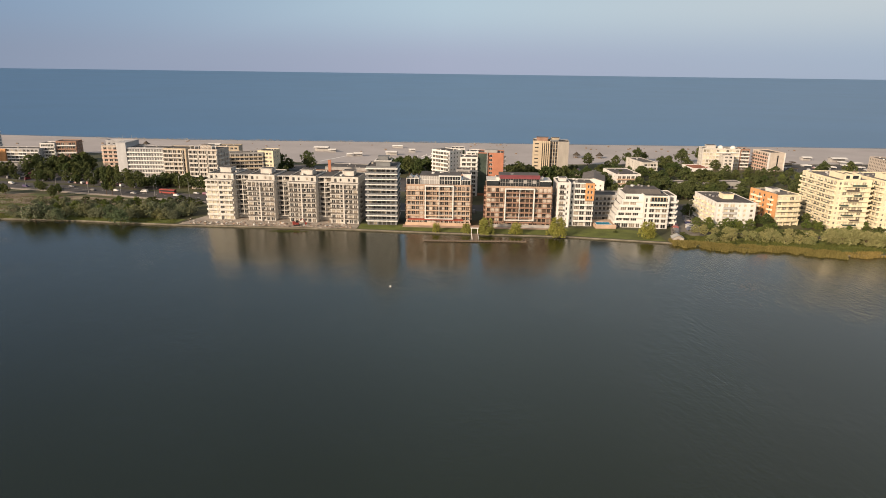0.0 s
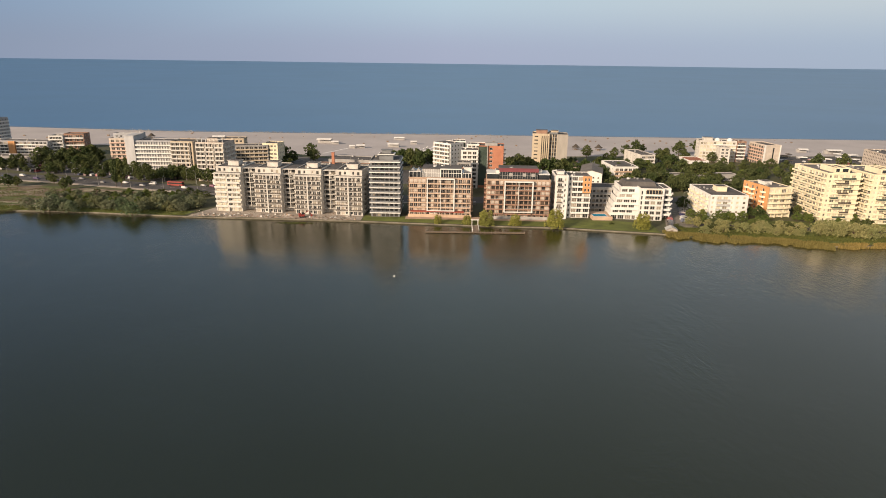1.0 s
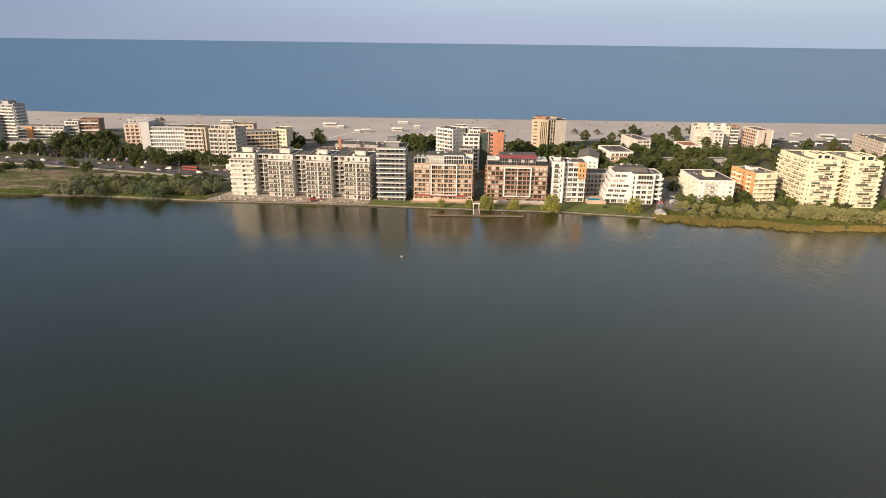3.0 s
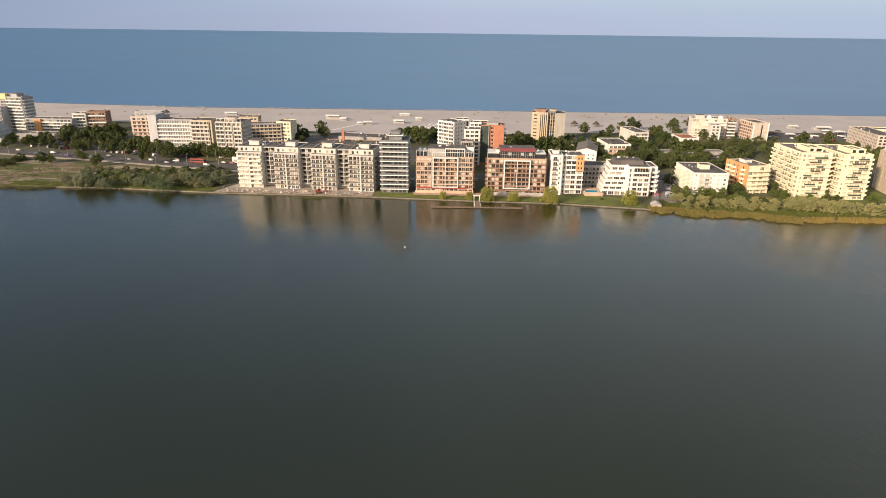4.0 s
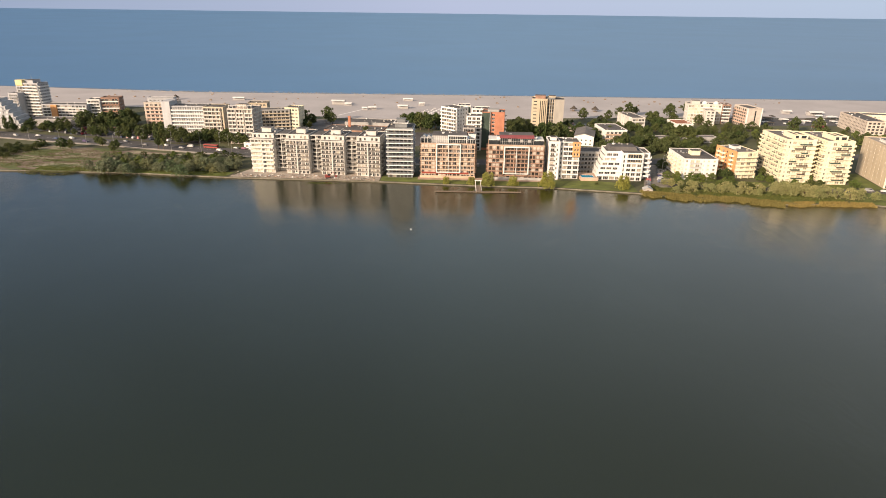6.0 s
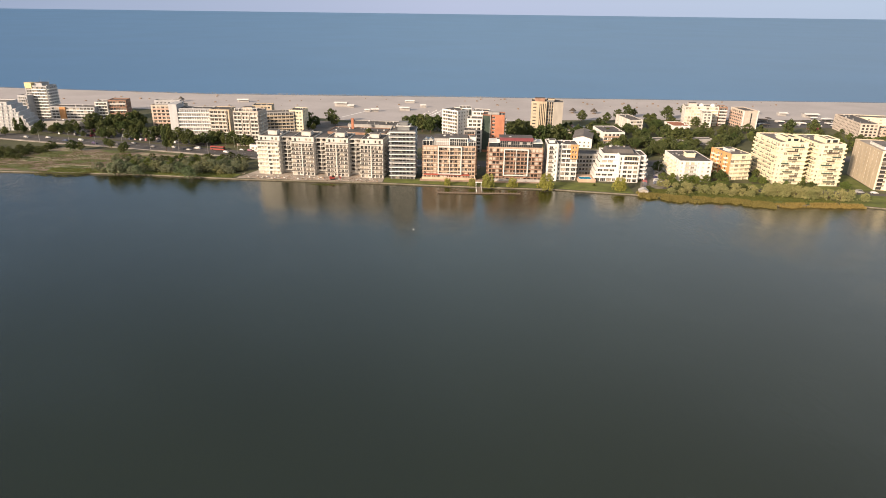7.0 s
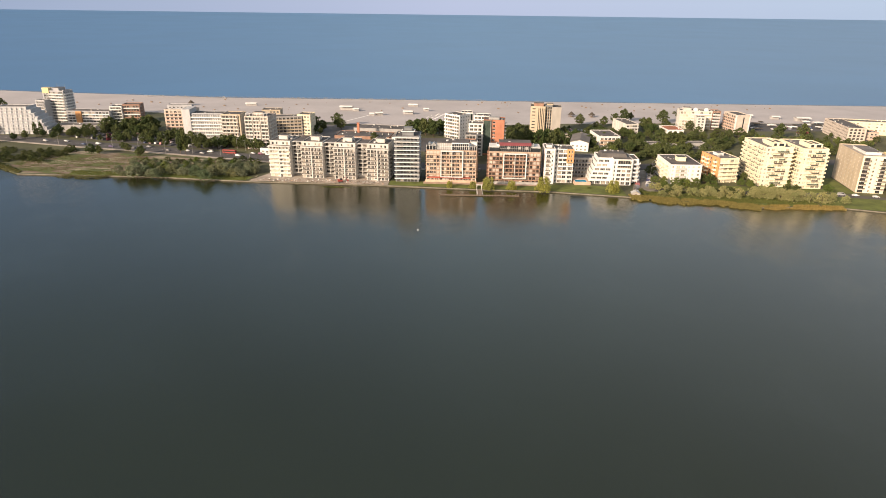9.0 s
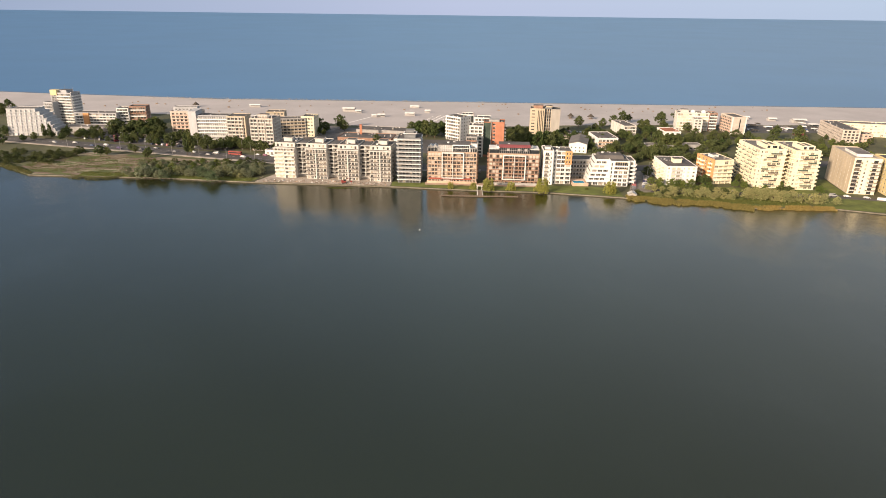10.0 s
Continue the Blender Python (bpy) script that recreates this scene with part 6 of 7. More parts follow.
# ---- reeds along the lake edge ----
def reeds(name, line, inner, outer, n, label, seed, hmin=0.8, hmax=1.7, land=0.4, matkey="reed"):
    """Thin blades in tufts, with a ragged edge towards the water."""
    rng, mb = random.Random(seed), MB()
    while len(mb.f) < n:
        k = rng.randrange(len(line) - 1)
        (ax, ay), (bx, by) = line[k], line[k + 1]
        t = rng.random()
        x, y = ax + (bx - ax) * t, ay + (by - ay) * t
        reach = outer * (0.45 + 1.1 * noise.noise((x * 0.09, seed, 0)) + 0.5 * noise.noise((x * 0.4, seed, 3)))
        off = rng.uniform(-max(0.2, reach), inner)
        if noise.noise((x * 0.15, (y + off) * 0.3, seed)) < -0.22:
            continue
        for _ in range(5):
            px, py = x + rng.gauss(0, 0.35), y + off + rng.gauss(0, 0.35)
            z = 1.15 if off > land else LAKE
            h, a, w = rng.uniform(hmin, hmax), rng.uniform(0, math.pi), rng.uniform(0.05, 0.12)
            dx, dy = math.cos(a) * w, math.sin(a) * w
            lx, ly = rng.uniform(-0.35, 0.35), rng.uniform(-0.35, 0.35)
            mb.face([(px - dx, py - dy, z - 0.1), (px + dx, py + dy, z - 0.1), (px + lx + dx * 0.6, py + ly + dy * 0.6, z + h), (px + lx - dx * 0.4, py + ly - dy * 0.4, z + h * 0.85)])
    return solid(name, mb, matkey, label, "reeds", "stuff")


reeds("reeds", [(119, 306.5), (126, 303.5), (143, 300), (174, 294.5), (196, 287)], 5, 9.0, 34000, "golden reed bed along the lake shore", 3, 0.7, 1.7)
reeds("reeds", [(196, 289), (215, 289), (232, 289.5), (250, 288)], 3, 5.0, 11000, "golden reed bed below tall cream blocks", 4, 0.6, 1.5)
reeds("reeds", [(-292, 340), (-275, 335), (-262, 335), (-250, 340)], 6, 2.0, 2600, "clump of grey-green reeds on a small spit", 5, 0.3, 0.8, 0.4, "grass")
reeds("shore_grass", [(-430, 389), (-360, 371), (-345, 361), (-321, 345)], 5, 1.6, 6000, "ragged green grass along the natural lake shore", 8, 0.5, 1.1, 0.4, "grass")
plant("shrub", [(-352, 370, 3.0), (-347, 368, 2.6), (-341, 364, 2.2), (-336, 360, 2.4), (-330, 356, 1.8), (-360, 376, 3.4), (-369, 379, 3.8), (-378, 382, 3.5), (-326, 352, 1.6)], 1.6)
reeds("meadow_grass", [(-345, 374), (-320, 352), (-290, 350), (-255, 354)], 55, 0.1, 14000, "tufts of dry meadow grass", 6, 0.25, 0.8, -9, "grass")


reeds("bank_grass", [(126, 309), (143, 304), (174, 298.5), (196, 293), (238, 296)], 15, 0.1, 22000, "long green grass between reeds and bushes", 9, 0.4, 1.1, -9, "bankgrass")
reeds("bank_grass", [(-284, 344), (-250, 343.5), (-184, 339), (-150, 335)], 10, 0.1, 9000, "rough green grass on the lake bank", 10, 0.3, 0.8, -9, "bankgrass")


def floating_weed():
    """A patch of small leaves lying on the lake."""
    rng, mb = random.Random(19), MB()
    for _ in range(900):
        a, r = rng.uniform(0, 2 * math.pi), rng.random() ** 0.7
        x, y = -83 + 11 * r * math.cos(a), 323.2 + 2.6 * r * math.sin(a)
        w, t = rng.uniform(0.15, 0.4), rng.uniform(0, math.pi)
        c, d = w * math.cos(t), w * math.sin(t)
        z = LAKE + rng.uniform(0.02, 0.06)
        mb.face([(x - c, y - d, z), (x + d * 0.5, y - c * 0.5, z), (x + c, y + d, z), (x - d * 0.5, y + c * 0.5, z)])
    solid("water_weed", mb, "bankgrass", "patch of green weed floating on the lake", "water weed", "stuff")


floating_weed()


# ---- lakeside details ----
def pier():
    root = thing("pier", "T-shaped weathered wooden pier with posts and an arched gateway", "pier", 17.5, 321.0, 0, 0)
    for k in range(22):
        mb = MB()
        mb.box((-1.6, -0.26, 0.98), (1.6, 0.26, 1.06))
        part("plank", mb if k == 0 else SHARED["plank"], "wood", root, "", (0, -0.55 - 0.58 * k, 0))
        if k == 0:
            SHARED["plank"] = root.children[0].data
    for s in (-1, 1):
        mb = MB()
        for k in range(4):
            mb.rod((1.75 * s, -1 - 3.6 * k, -1.5), (1.75 * s, -1 - 3.6 * k, 2.0), 0.09, 0.09)
        mb.box((1.68 * s - 0.05, -12.8, 1.9), (1.68 * s + 0.05, -0.6, 1.98)), mb.box((1.68 * s - 0.04, -12.8, 1.45), (1.68 * s + 0.04, -0.6, 1.52))
        part("side_rail", mb, "canvas", root, "pale wooden side rail")
    mb = MB()
    mb.box((-27, -15.2, 0.8), (26, -13.4, 1.05))
    for k in range(53):
        mb.box((-26.9 + k, -15.3, 1.05), (-26.1 + k, -13.3, 1.1))
    part("cross_deck", mb, "wood", root)
    mb = MB()
    mb.rod((0, 0, -1.5), (0, 0, 1.9), 0.13, 0.12)
    post = mb.mesh("post", ["wood"])
    for k in range(28):
        for y in (-15.4, -13.2):
            part("post", post, None, root, "", (-26.8 + k * 1.95, y, 0))
    mb = MB()
    for s in (-1.8, 1.5):
        mb.box((s, 0.2, 1.0), (s + 0.3, 0.5, 4.0))
    mb.box((-2.2, 0.15, 4.0), (2.2, 0.55, 4.4))
    part("gateway", mb, "canvas", root, "white gateway at the pier head")


pier()
mb = MB()
mb.rod((0, 0, -0.2), (0, 0, 0.3), 0.36, 0.36, 12), mb.rod((0, 0, 0.3), (0, 0, 0.6), 0.36, 0.1, 12)
solid("buoy", mb, "canvas", "small white mooring buoy on the lake", "buoy", "", -20.5, 235.8, LAKE)

hut = thing("boat_shed", "small pale shed with a pitched roof at the water", "shed", 119.5, 308.5, 1.2, -8)
mb = MB()
mb.prism([(0, 0), (5.6, 0), (5.6, 4.6), (0, 4.6)], 0, 2.3)
mb.face([(0, 0, 2.3), (5.6, 0, 2.3), (2.8, 0, 3.6)]), mb.face([(5.6, 4.6, 2.3), (0, 4.6, 2.3), (2.8, 4.6, 3.6)])
part("wall", mb, "concrete", hut)
mb = MB()
for s, e in ((-0.3, 2.8), (5.9, 2.8)):
    mb.face([(s, -0.3, 2.15), (e, -0.3, 3.65), (e, 4.9, 3.65), (s, 4.9, 2.15)]), mb.face([(s, -0.3, 2.3), (e, -0.3, 3.8), (e, 4.9, 3.8), (s, 4.9, 2.3)])
part("roof", mb, "lightrail", hut)
mb = MB()
mb.box((2.0, -0.06, 0), (3.4, -0.01, 2.0))
part("door", mb, "wood", hut)
jetty = thing("jetty", "small broken wooden jetty in the reeds", "jetty", 143, 297, 0, 10)
for k in range(5):
    mb = MB()
    mb.rod((k * 0.9 - 1.8, -1.5, -1), (k * 0.9 - 1.8, -1.5, 1.3), 0.1, 0.08), mb.rod((k * 0.9 - 1.8, 1.5, -1), (k * 0.9 - 1.8, 1.5, 1.3), 0.1, 0.08)
    part("post", mb, "wood", jetty)
mb = MB()
mb.box((-2.2, -1.8, 0.9), (2.2, 1.8, 1.0))
part("deck", mb, "wood", jetty)


# ---- cars ----
def car_master(kind):
    root = thing("car", "parked passenger car on asphalt", "car", 0, 0, 0, 0, "parked cars")
    L, H = (4.3, 1.45) if kind == 0 else (4.6, 1.75) if kind == 1 else (5.4, 2.2)
    hood = 0.95 if kind < 2 else 1.2
    prof = [(-L / 2, 0.35), (L / 2, 0.35), (L / 2, 0.75), (L / 2 - 0.9, hood), (L / 2 - 1.6, H), (-L / 2 + (0.9 if kind == 0 else 0.35), H), (-L / 2 + 0.1, 0.95)]
    mb, w = MB(), 0.88
    n = len(prof)
    inset = [w if z < 1.0 else w - 0.14 for _, z in prof]
    mb.face([(x, -i, z) for (x, z), i in zip(prof, inset)]), mb.face([(x, i, z) for (x, z), i in reversed(list(zip(prof, inset)))])
    for k in range(n):
        (a, az), (b, bz) = prof[k], prof[(k + 1) % n]
        ia, ib = inset[k], inset[(k + 1) % n]
        mb.face([(a, ia, az), (b, ib, bz), (b, -ib, bz), (a, -ia, az)][::-1])
    part("body", mb, "car", root)
    mb = MB()
    x0, x1 = -L / 2 + (1.0 if kind == 0 else 0.5), L / 2 - 1.65
    for s in (-1, 1):
        mb.face([(x0, s * (w - 0.10), 1.0), (x1 + 0.45, s * (w - 0.10), 1.0), (x1, s * (w - 0.125), H - 0.1), (x0, s * (w - 0.125), H - 0.1)][::s])
    mb.face([(L / 2 - 0.98, -w + 0.16, hood + 0.06), (L / 2 - 0.98, w - 0.16, hood + 0.06), (L / 2 - 1.57, w - 0.2, H - 0.06), (L / 2 - 1.57, -w + 0.2, H - 0.06)])
    part("glazing", mb, "glasswall", root)
    for x in (-L / 2 + 0.8, L / 2 - 0.85):
        for s in (-1, 1):
            mb = MB()
            mb.rod((x, s * 0.72, 0.33), (x, s * 0.92, 0.33), 0.33, 0.33, 12)
            part("wheel", mb, "tyre", root)
    return root


MASTERS = [car_master(k) for k in range(3)]
car_rng = random.Random(9)


def put_car(x, y, yaw, z=1.28, master=None):
    m = MASTERS[car_rng.choice((0, 0, 0, 1, 1, 2)) if master is None else master]
    copy_thing(m, pose(x, y, z, 0, 0, yaw))


for x, y, a in ((-300, 438, -14), (-279.5, 434, 166), (-268, 440.5, -14), (-246, 427.5, 166), (-229, 427, -14), (-212.5, 418, -14), (-208, 424, 166), (-330, 447, 166), (-352, 459, -16), (-180, 411, -14), (-371, 459, -16), (-318, 450, -15)):
    put_car(x, y, a)
for row in range(5):
    for k in range(24):
        x = -352 + k * 5.6 + row * 6
        y = 478 + row * 8.5 - (x + 352) * 0.27 + (8 if row > 2 else 0)
        if x < -222 and -356 < x and car_rng.random() < 0.62 and clear_of_things(x, y, 2):
            put_car(x, y, 75 + car_rng.uniform(-4, 4))
for k in range(8):
    put_car(139 + k * 1.5, 334 + k * 5.2, 12 + car_rng.uniform(-6, 6))
for k in range(7):
    put_car(126 + k * 1.9, 320 + k * 6.2, 100, 1.26)
for x, y, a in ((150, 325.5, 5), (160, 323.5, 5), (188, 322.5, 0), (196, 322, 0), (232, 320, 0), (266, 319, 0), (287, 315, -10), (275, 318, -8), (310, 309, -8), (302, 311, -8)):
    put_car(x, y, a)
for k in range(20):
    x, y = car_rng.uniform(302, 418), 574 + 11 * (k % 3) + car_rng.uniform(-1, 1)
    put_car(x, y, 90 + car_rng.uniform(-4, 4))
for k in range(10):
    x, y = 8 + (k % 5) * 2.9, 372 + (k // 5) * 9
    if clear_of_things(x, y, 1):
        put_car(x, y, 88, 1.2)
for k in range(8):
    x, y = 122 + (k % 7) * 3.4, 548 + (k // 7) * 8
    put_car(x, y, 90, 1.2)
for m in MASTERS:
    m.matrix_basis = pose(-170 + 7 * MASTERS.index(m), 420 - 2 * MASTERS.index(m), 1.28, 0, 0, -14)


# ---- street lamps ----
def street_lamp(h):
    root = thing("street_lamp", "grey street lamp with a bent arm", "street lamp", 0, 0, 0, 0, "street lamps")
    mb = MB()
    mb.rod((0, 0, 0), (0, 0, h), 0.11, 0.07)
    part("pole", mb, "steel", root)
    mb = MB()
    mb.rod((0, 0, h - 0.1), (1.6, 0, h + 0.5), 0.06, 0.05)
    part("arm", mb, "steel", root)
    mb = MB()
    mb.box((1.4, -0.16, h + 0.45), (2.2, 0.16, h + 0.6))
    part("lamp_head", mb, "lightrail", root)
    return root


lamp = street_lamp(9.0)
lamp.matrix_basis = pose(-350, 444, 1.2, 0, 0, 70)
for k in range(7):
    x = -322 + k * 26
    copy_thing(lamp, pose(x, 442 - 0.265 * (x + 322) - 2.5, 1.2, 0, 0, 75))
    copy_thing(lamp, pose(x + 12, 466 - 0.265 * (x + 322), 1.2, 0, 0, 255))
for x, y in ((146, 356), (153, 376), (137, 330), (-190, 440), (-210, 452)):
    copy_thing(lamp, pose(x, y, 1.2, 0, 0, 0))

# red coach and a red digger
bus = thing("bus", "red and white parked coach", "bus", -190, 420.5, 1.28, -13)
mb = MB()
mb.box((-6, -1.25, 0.4), (6, 1.25, 1.5)), mb.box((-6, -1.25, 2.5), (6, 1.25, 3.2)), mb.box((-5.9, -1.2, 1.5), (-5.6, 1.2, 2.5))
part("body", mb, "machine", bus)
mb = MB()
mb.box((-5.6, -1.2, 1.5), (5.9, 1.2, 2.5))
part("glazing", mb, "glasswall", bus)
for x in (-4, 4):
    for s in (-1, 1):
        mb = MB()
        mb.rod((x, s * 1.0, 0.5), (x, s * 1.27, 0.5), 0.5, 0.5, 12)
        part("wheel", mb, "tyre", bus)
dig = thing("excavator", "red tracked excavator on the building site", "excavator", -81, 333.5, 1.3, 20)
for s in (-1, 1):
    mb = MB()
    mb.prism([(-1.7, s * 1.1 - 0.3), (1.7, s * 1.1 - 0.3), (1.7, s * 1.1 + 0.3), (-1.7, s * 1.1 + 0.3)], 0, 0.8)
    part("track", mb, "tyre", dig)
mb = MB()
mb.box((-2.0, -1.2, 0.85), (1.2, 1.2, 1.9)), mb.box((-2.0, -1.2, 1.9), (-0.6, 1.2, 2.3))
part("body", mb, "machine", dig)
mb = MB()
mb.box((-0.4, -1.15, 1.9), (1.1, 0.0, 3.0))
part("cab", mb, "glasswall", dig)
mb = MB()
mb.rod((0.9, 0.5, 1.6), (3.6, 0.5, 3.6), 0.22, 0.16), mb.rod((3.6, 0.5, 3.6), (5.2, 0.5, 1.2), 0.15, 0.12), mb.box((4.8, 0.1, 0.3), (5.8, 0.9, 1.2))
part("boom", mb, "machine", dig)

# building-site clutter
site_rng = random.Random(14)
for k in range(84):
    x = site_rng.uniform(-140, -50)
    y = 329.5 - 0.055 * (x + 88) + site_rng.uniform(2.5, 8.5)
    if not clear_of_things(x, y, 0.5):
        continue
    pick, mb = site_rng.random(), MB()
    a, b, c = site_rng.uniform(0.5, 1.6), site_rng.uniform(0.4, 1.0), site_rng.uniform(0.3, 0.9)
    if pick < 0.4:
        for j in range(4):
            mb.box((-a / 2, -b / 2, j * c / 4 + 0.01 * j), (a / 2, b / 2, (j + 1) * c / 4))
        solid("block_pallet", mb, site_rng.choice(["canvas", "concrete", "bare", "peach"]), "pallet of building blocks on dusty ground", "pallet", "", x, y, 1.3, site_rng.uniform(0, 90), "building-site clutter")
    elif pick < 0.7:
        for j in range(6):
            mb.rod((-a, j * 0.16, 0.08), (a, j * 0.16 + 0.05, 0.08), 0.07, 0.07, 5)
        solid("timber_stack", mb, "wood", "stack of scaffold timber on dusty ground", "timber", "", x, y, 1.3, site_rng.uniform(0, 180), "building-site clutter")
    else:
        r = site_rng.uniform(0.7, 1.5)
        ring = [(r * math.cos(t), r * 0.8 * math.sin(t)) for t in np.linspace(0, 2 * math.pi, 9)[:-1]]
        for j in range(8):
            p, q = ring[j], ring[(j + 1) % 8]
            mb.face([(*p, 0), (*q, 0), (q[0] * 0.4, q[1] * 0.4, r * 0.45), (p[0] * 0.4, p[1] * 0.4, r * 0.45)])
        mb.face([(p[0] * 0.4, p[1] * 0.4, r * 0.45) for p in ring])
        solid("rubble_heap", mb, site_rng.choice(["quay", "paving", "dry"]), "small heap of rubble and sand", "rubble", "", x, y, 1.3, site_rng.uniform(0, 90), "building-site clutter")


deb_rng, mb = random.Random(88), MB()
for k in range(400):
    x = deb_rng.uniform(-146, -48)
    y = 329.3 - 0.055 * (x + 88) + abs(deb_rng.gauss(0, 1)) * 6 + 1.2
    if not clear_of_things(x, y, 0.4):
        continue
    a, w, d, h = deb_rng.uniform(0, math.pi), deb_rng.uniform(0.12, 0.7), deb_rng.uniform(0.08, 0.3), deb_rng.uniform(0.05, 0.3)
    c, e = math.cos(a), math.sin(a)
    mb.prism([(x + c * u - e * v, y + e * u + c * v) for u, v in ((-w, -d), (w, -d), (w, d), (-w, d))], 1.3, 1.3 + h)
solid("site_debris", mb, "debris", "scattered planks, blocks and scraps on dusty ground", "debris", "stuff")


# ---- beach things ----
def thatched_umbrella():
    root = thing("beach_pavilion", "round thatched beach pavilion on posts", "pavilion", 0, 0, 0, 0, "thatched pavilions")
    for k in range(6):
        mb, t = MB(), k * math.pi / 3
        mb.rod((3 * math.cos(t), 3 * math.sin(t), 0), (3 * math.cos(t), 3 * math.sin(t), 2.8), 0.14, 0.12)
        part("post", mb, "bark", root)
    mb = MB()
    mb.rod((0, 0, 2.6), (0, 0, 4.6), 4.4, 1.6, 12), mb.rod((0, 0, 4.6), (0, 0, 6.2), 1.9, 0.2, 12)
    part("thatch", mb, "thatch", root)
    mb = MB()
    mb.rod((0, 0, 0), (0, 0, 1.1), 1.6, 1.6, 10)
    part("counter", mb, "wood", root)
    return root


pav = thatched_umbrella()
pav.matrix_basis = pose(138, 641, 1.3)
for x, y in ((161.5, 639), (285, 655), (-330, 690)):
    copy_thing(pav, pose(x, y, 1.3))


def beach_tent(label, x, y, w, d, h, m="canvas"):
    root = thing("beach_tent", label, "beach tent", x, y, 1.32, car_rng.uniform(-8, 8))
    mb = MB()
    for u in (0, w):
        for v in (0, d):
            mb.rod((u, v, 0), (u, v, h), 0.08, 0.08, 5)
    part("post", mb, "lightrail", root)
    mb = MB()
    mb.box((0.3, d * 0.5, 0), (w - 0.3, d - 0.3, h - 0.15))
    part("back_wall", mb, "midgrey", root)
    mb = MB()
    mb.face([(0, 0, h), (w, 0, h), (w, d / 2, h + 0.9), (0, d / 2, h + 0.9)]), mb.face([(0, d / 2, h + 0.9), (w, d / 2, h + 0.9), (w, d, h), (0, d, h)])
    mb.face([(0, 0, h - 0.25), (w, 0, h - 0.25), (w, 0, h), (0, 0, h)])
    part("canopy", mb, m, root)


beach_tent("large white beach tent on sand", -139, 664, 16, 8, 4.5)
beach_tent("small white beach tent on sand", -122, 657, 8, 6, 2.8)
beach_tent("white beach bar canopy", -98, 627, 6, 4, 2.5)
beach_tent("white kiosk with a grey roof", -91, 628, 9, 6, 3.0)
beach_tent("white lifeguard tent on sand", -58, 704, 12, 4, 2.4)
beach_tent("pale beach bar on sand", -60, 640, 12, 7, 3.4)
beach_tent("small white kiosk by the walkway", -37, 665, 7, 5, 3.0)
beach_tent("white beach bar among parasols", -262, 690, 14, 5, 3.0)
beach_tent("white bathing tent on the sand", 340, 650, 14, 7, 3.2)
beach_tent("white bathing tent on the sand", 372, 640, 10, 7, 3.2)
beach_tent("white beach restaurant canopy", 395, 628, 16, 9, 4)
beach_tent("pale beach restaurant canopy", 330, 632, 12, 9, 4, "lightrail")
for x0, y0, x1, y1 in ((-118, 590, -98, 632), (-38, 566, -8, 655)):
    strip("boardwalk", [(x0, y0), (x1, y1)], 1.0, 1.32, "canvas", "pale straight boardwalk over the sand", "boardwalk", 0.06)

# parasols and loungers in rows along the sea
par_rng, mb = random.Random(23), MB()
for k in range(140):
    x, y = par_rng.uniform(-430, -60) if k % 4 else par_rng.uniform(-60, 60), par_rng.uniform(755, 764)
    mb.rod((x, y, 1.3), (x, y, 3.2), 0.05, 0.05, 4), mb.rod((x, y, 3.0), (x, y, 3.5), 0.7, 0.1, 6)
    mb.box((x + 0.8, y - 0.3, 1.35), (x + 2.2, y + 0.2, 1.6))
solid("parasols", mb, "concrete", "rows of pale parasols and loungers along the sea", "parasols", "stuff")
mb = MB()
for row in range(7):
    for k in range(9):
        x, y = -34 + row * 6.0 + k * 1.3, 606 + k * 5.0
        if par_rng.random() < 0.6:
            mb.box((x - 0.4, y - 0.8, 1.33), (x + 0.4, y + 0.8, 1.55)), mb.box((x - 0.4, y + 0.55, 1.55), (x + 0.4, y + 0.8, 1.9))
solid("sunbeds", mb, "canvas", "slanting rows of white sunbeds on the sand", "sunbeds", "stuff")
mb = MB()
for k in range(70):
    x, y = par_rng.uniform(-520, 420), par_rng.uniform(650, 750)
    s = par_rng.uniform(0.4, 1.3)
    mb.box((x - s, y - s * 0.6, 1.32), (x + s, y + s * 0.6, 1.32 + s * 1.1))
solid("beach_clutter", mb, "wood", "scattered small bins, huts and benches on the sand", "beach clutter", "stuff")


surf_rng, mb = random.Random(29), MB()
for k in range(260):
    x = surf_rng.uniform(-470, 120) if k % 4 else surf_rng.uniform(-300, -120)
    y = 781 + surf_rng.uniform(-2.5, 3.5) + (0 if x > -320 else (-320 - x) * 0.12)
    w, h = surf_rng.uniform(0.8, 3.0), surf_rng.uniform(0.25, 0.6)
    mb.face([(x - w, y, 0.06), (x, y - h, 0.06), (x + w, y - h * 0.2, 0.06), (x + w * 0.3, y + h, 0.06)])
solid("surf", mb, "lightrail", "broken line of white surf at the sea's edge", "surf", "stuff")


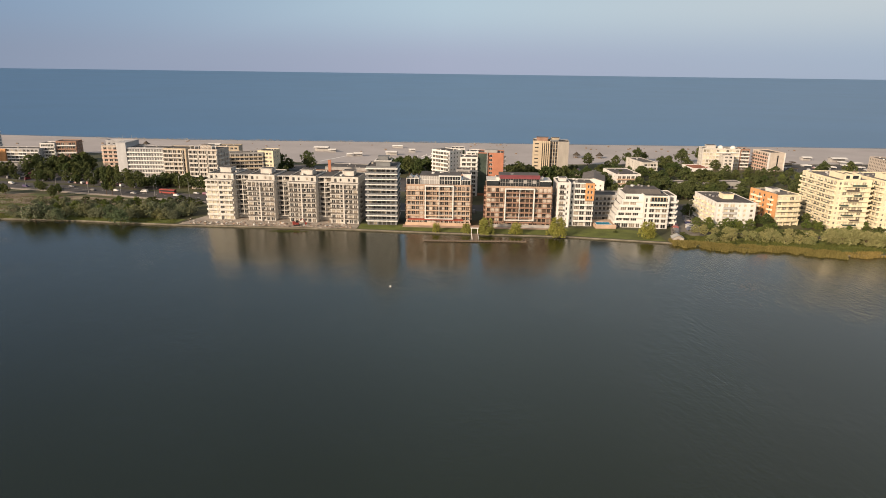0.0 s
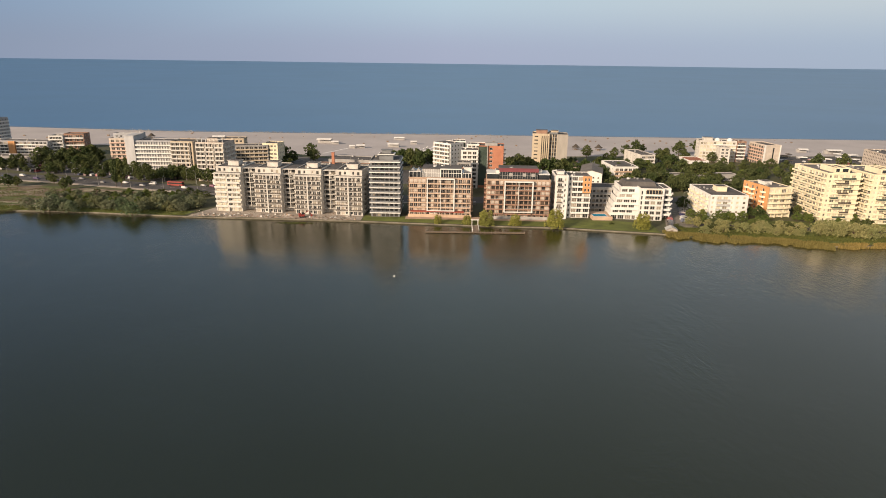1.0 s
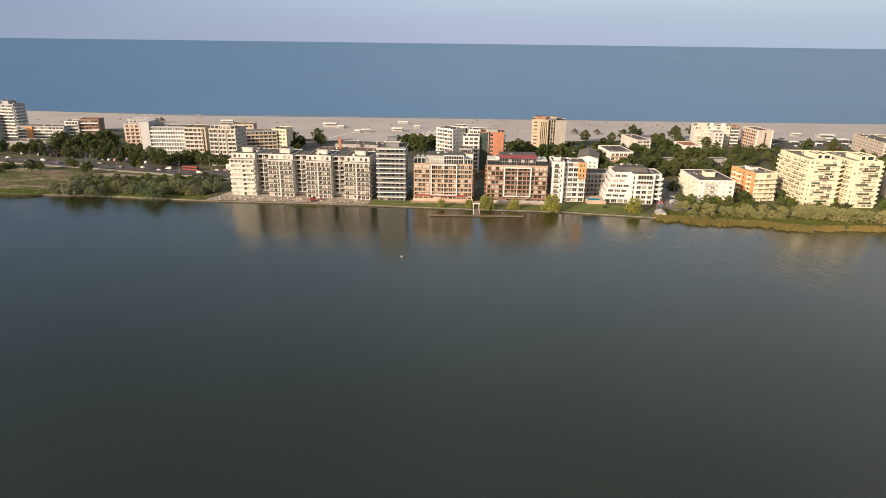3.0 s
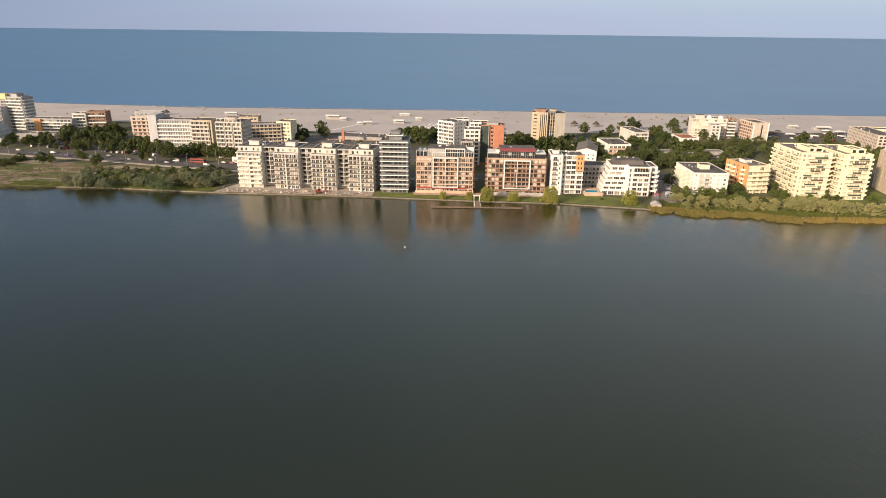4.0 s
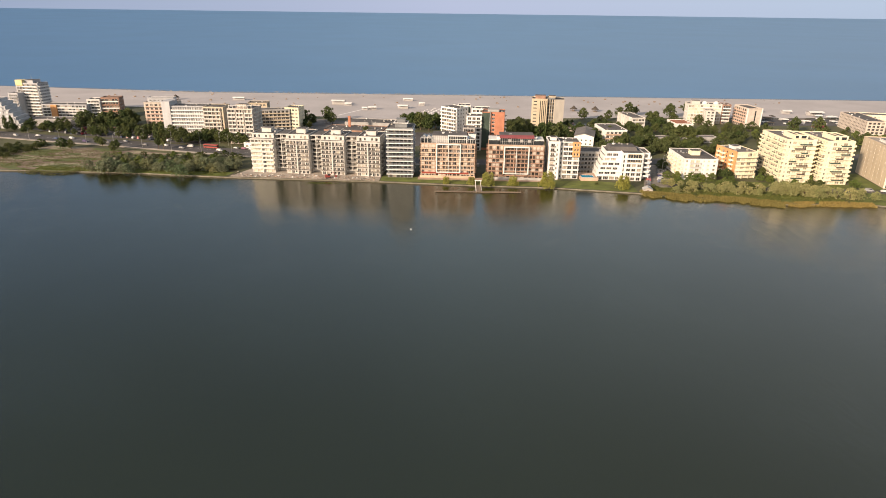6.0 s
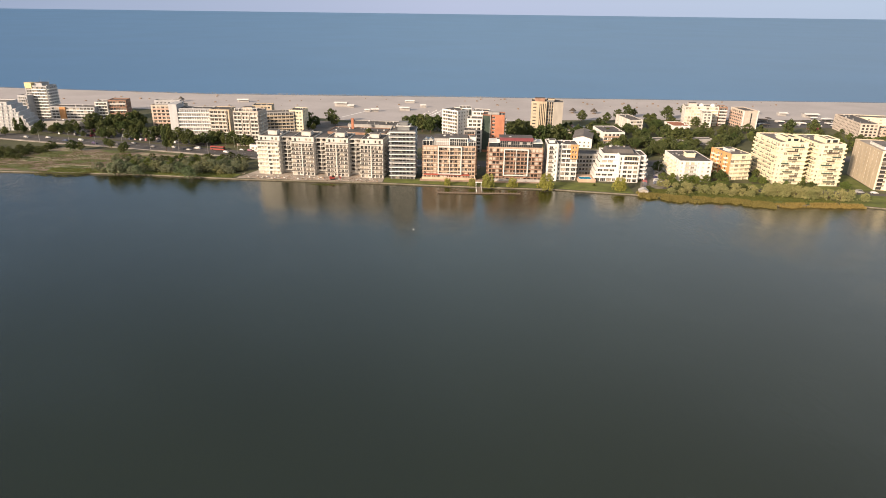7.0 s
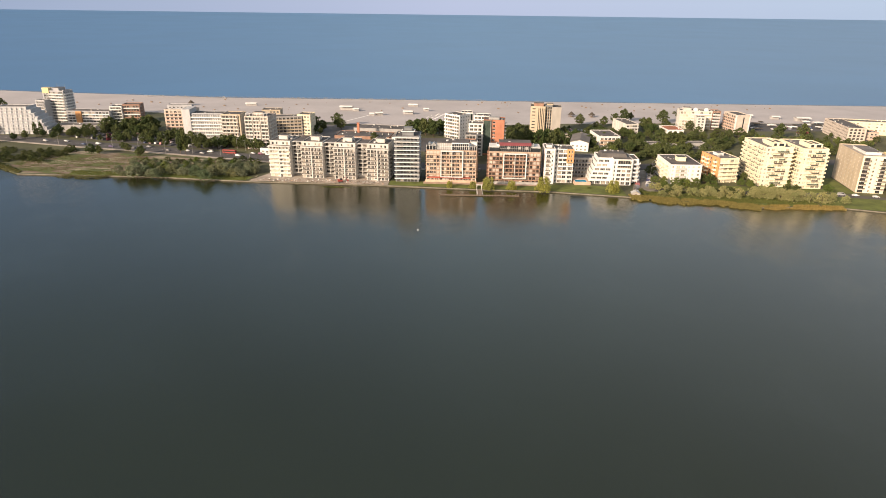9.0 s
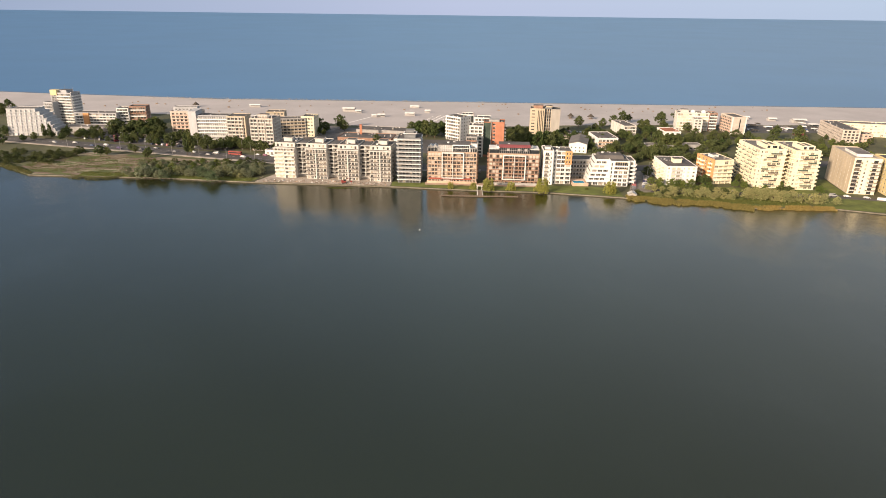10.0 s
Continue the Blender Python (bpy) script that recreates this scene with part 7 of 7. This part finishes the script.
# ---- clutter round the beach car park ----
def pavilion_tent(x, y, w, d, h, matkey, label, yaw):
    root = thing("tent", label, "tent", x, y, 1.2, yaw, "beach tents")
    mb = MB()
    for sx in (-1, 1):
        for sy in (-1, 1):
            mb.rod((sx * w / 2, sy * d / 2, 0), (sx * w / 2, sy * d / 2, h), 0.08, 0.08)
    part("pole", mb, "steel", root)
    mb, r = MB(), h * (1.6 if h > 4 else 1.25)
    q = [(-w / 2 - 0.3, -d / 2 - 0.3), (w / 2 + 0.3, -d / 2 - 0.3), (w / 2 + 0.3, d / 2 + 0.3), (-w / 2 - 0.3, d / 2 + 0.3)]
    for k in range(4):
        a, b = q[k], q[(k + 1) % 4]
        mb.face([(*a, h), (*b, h), (b[0] * 0.1, b[1] * 0.1, r), (a[0] * 0.1, a[1] * 0.1, r)])
        mb.face([(*a, h - 0.5), (*b, h - 0.5), (*b, h), (*a, h)])
    mb.face([(x0 * 0.1, y0 * 0.1, r) for x0, y0 in q])
    part("roof", mb, matkey, root)


tent_rng = random.Random(77)
for k in range(26):
    x, y = tent_rng.uniform(305, 420), tent_rng.uniform(566, 625)
    pavilion_tent(x, y, tent_rng.uniform(3, 9), tent_rng.uniform(3, 6), tent_rng.uniform(1.9, 2.7), tent_rng.choice(["canvas", "roofgrey", "steel", "canvas", "thatch"]), "pale canvas shade tent on the beach", tent_rng.uniform(-15, 15))
pavilion_tent(350, 528, 11, 9, 5.0, "redroof", "large red canvas pavilion among trees", -10)

mb = MB()
for k in range(7):
    mb.box((k * 2.0, 0, 0), (k * 2.0 + 1.96, 0.08, 2.0))
    mb.box((k * 2.0 - 0.02, 0.09, 0), (k * 2.0 + 0.06, 0.17, 2.1))
solid("hoarding", mb, "canvas", "low white panel hoarding beside the lakeside lane", "fence", "", 292, 311.5, 1.2, -10)

pole_rng = random.Random(41)
for k in range(14):
    x = -262 + k * 6.5 + pole_rng.uniform(-2, 2)
    y = 372 + pole_rng.uniform(-6, 14) - 0.1 * (x + 262)
    mb, h = MB(), pole_rng.uniform(4.0, 6.5)
    mb.rod((0, 0, -0.05), (pole_rng.uniform(-0.2, 0.2), 0, h), 0.13, 0.09), mb.rod((-0.5, 0, h - 0.5), (0.5, 0, h - 0.4), 0.05, 0.05)
    solid("wooden_pole", mb, "wood", "bare weathered wooden pole among bushes", "pole", "", x, y, 1.2, pole_rng.uniform(0, 180), "bare poles")
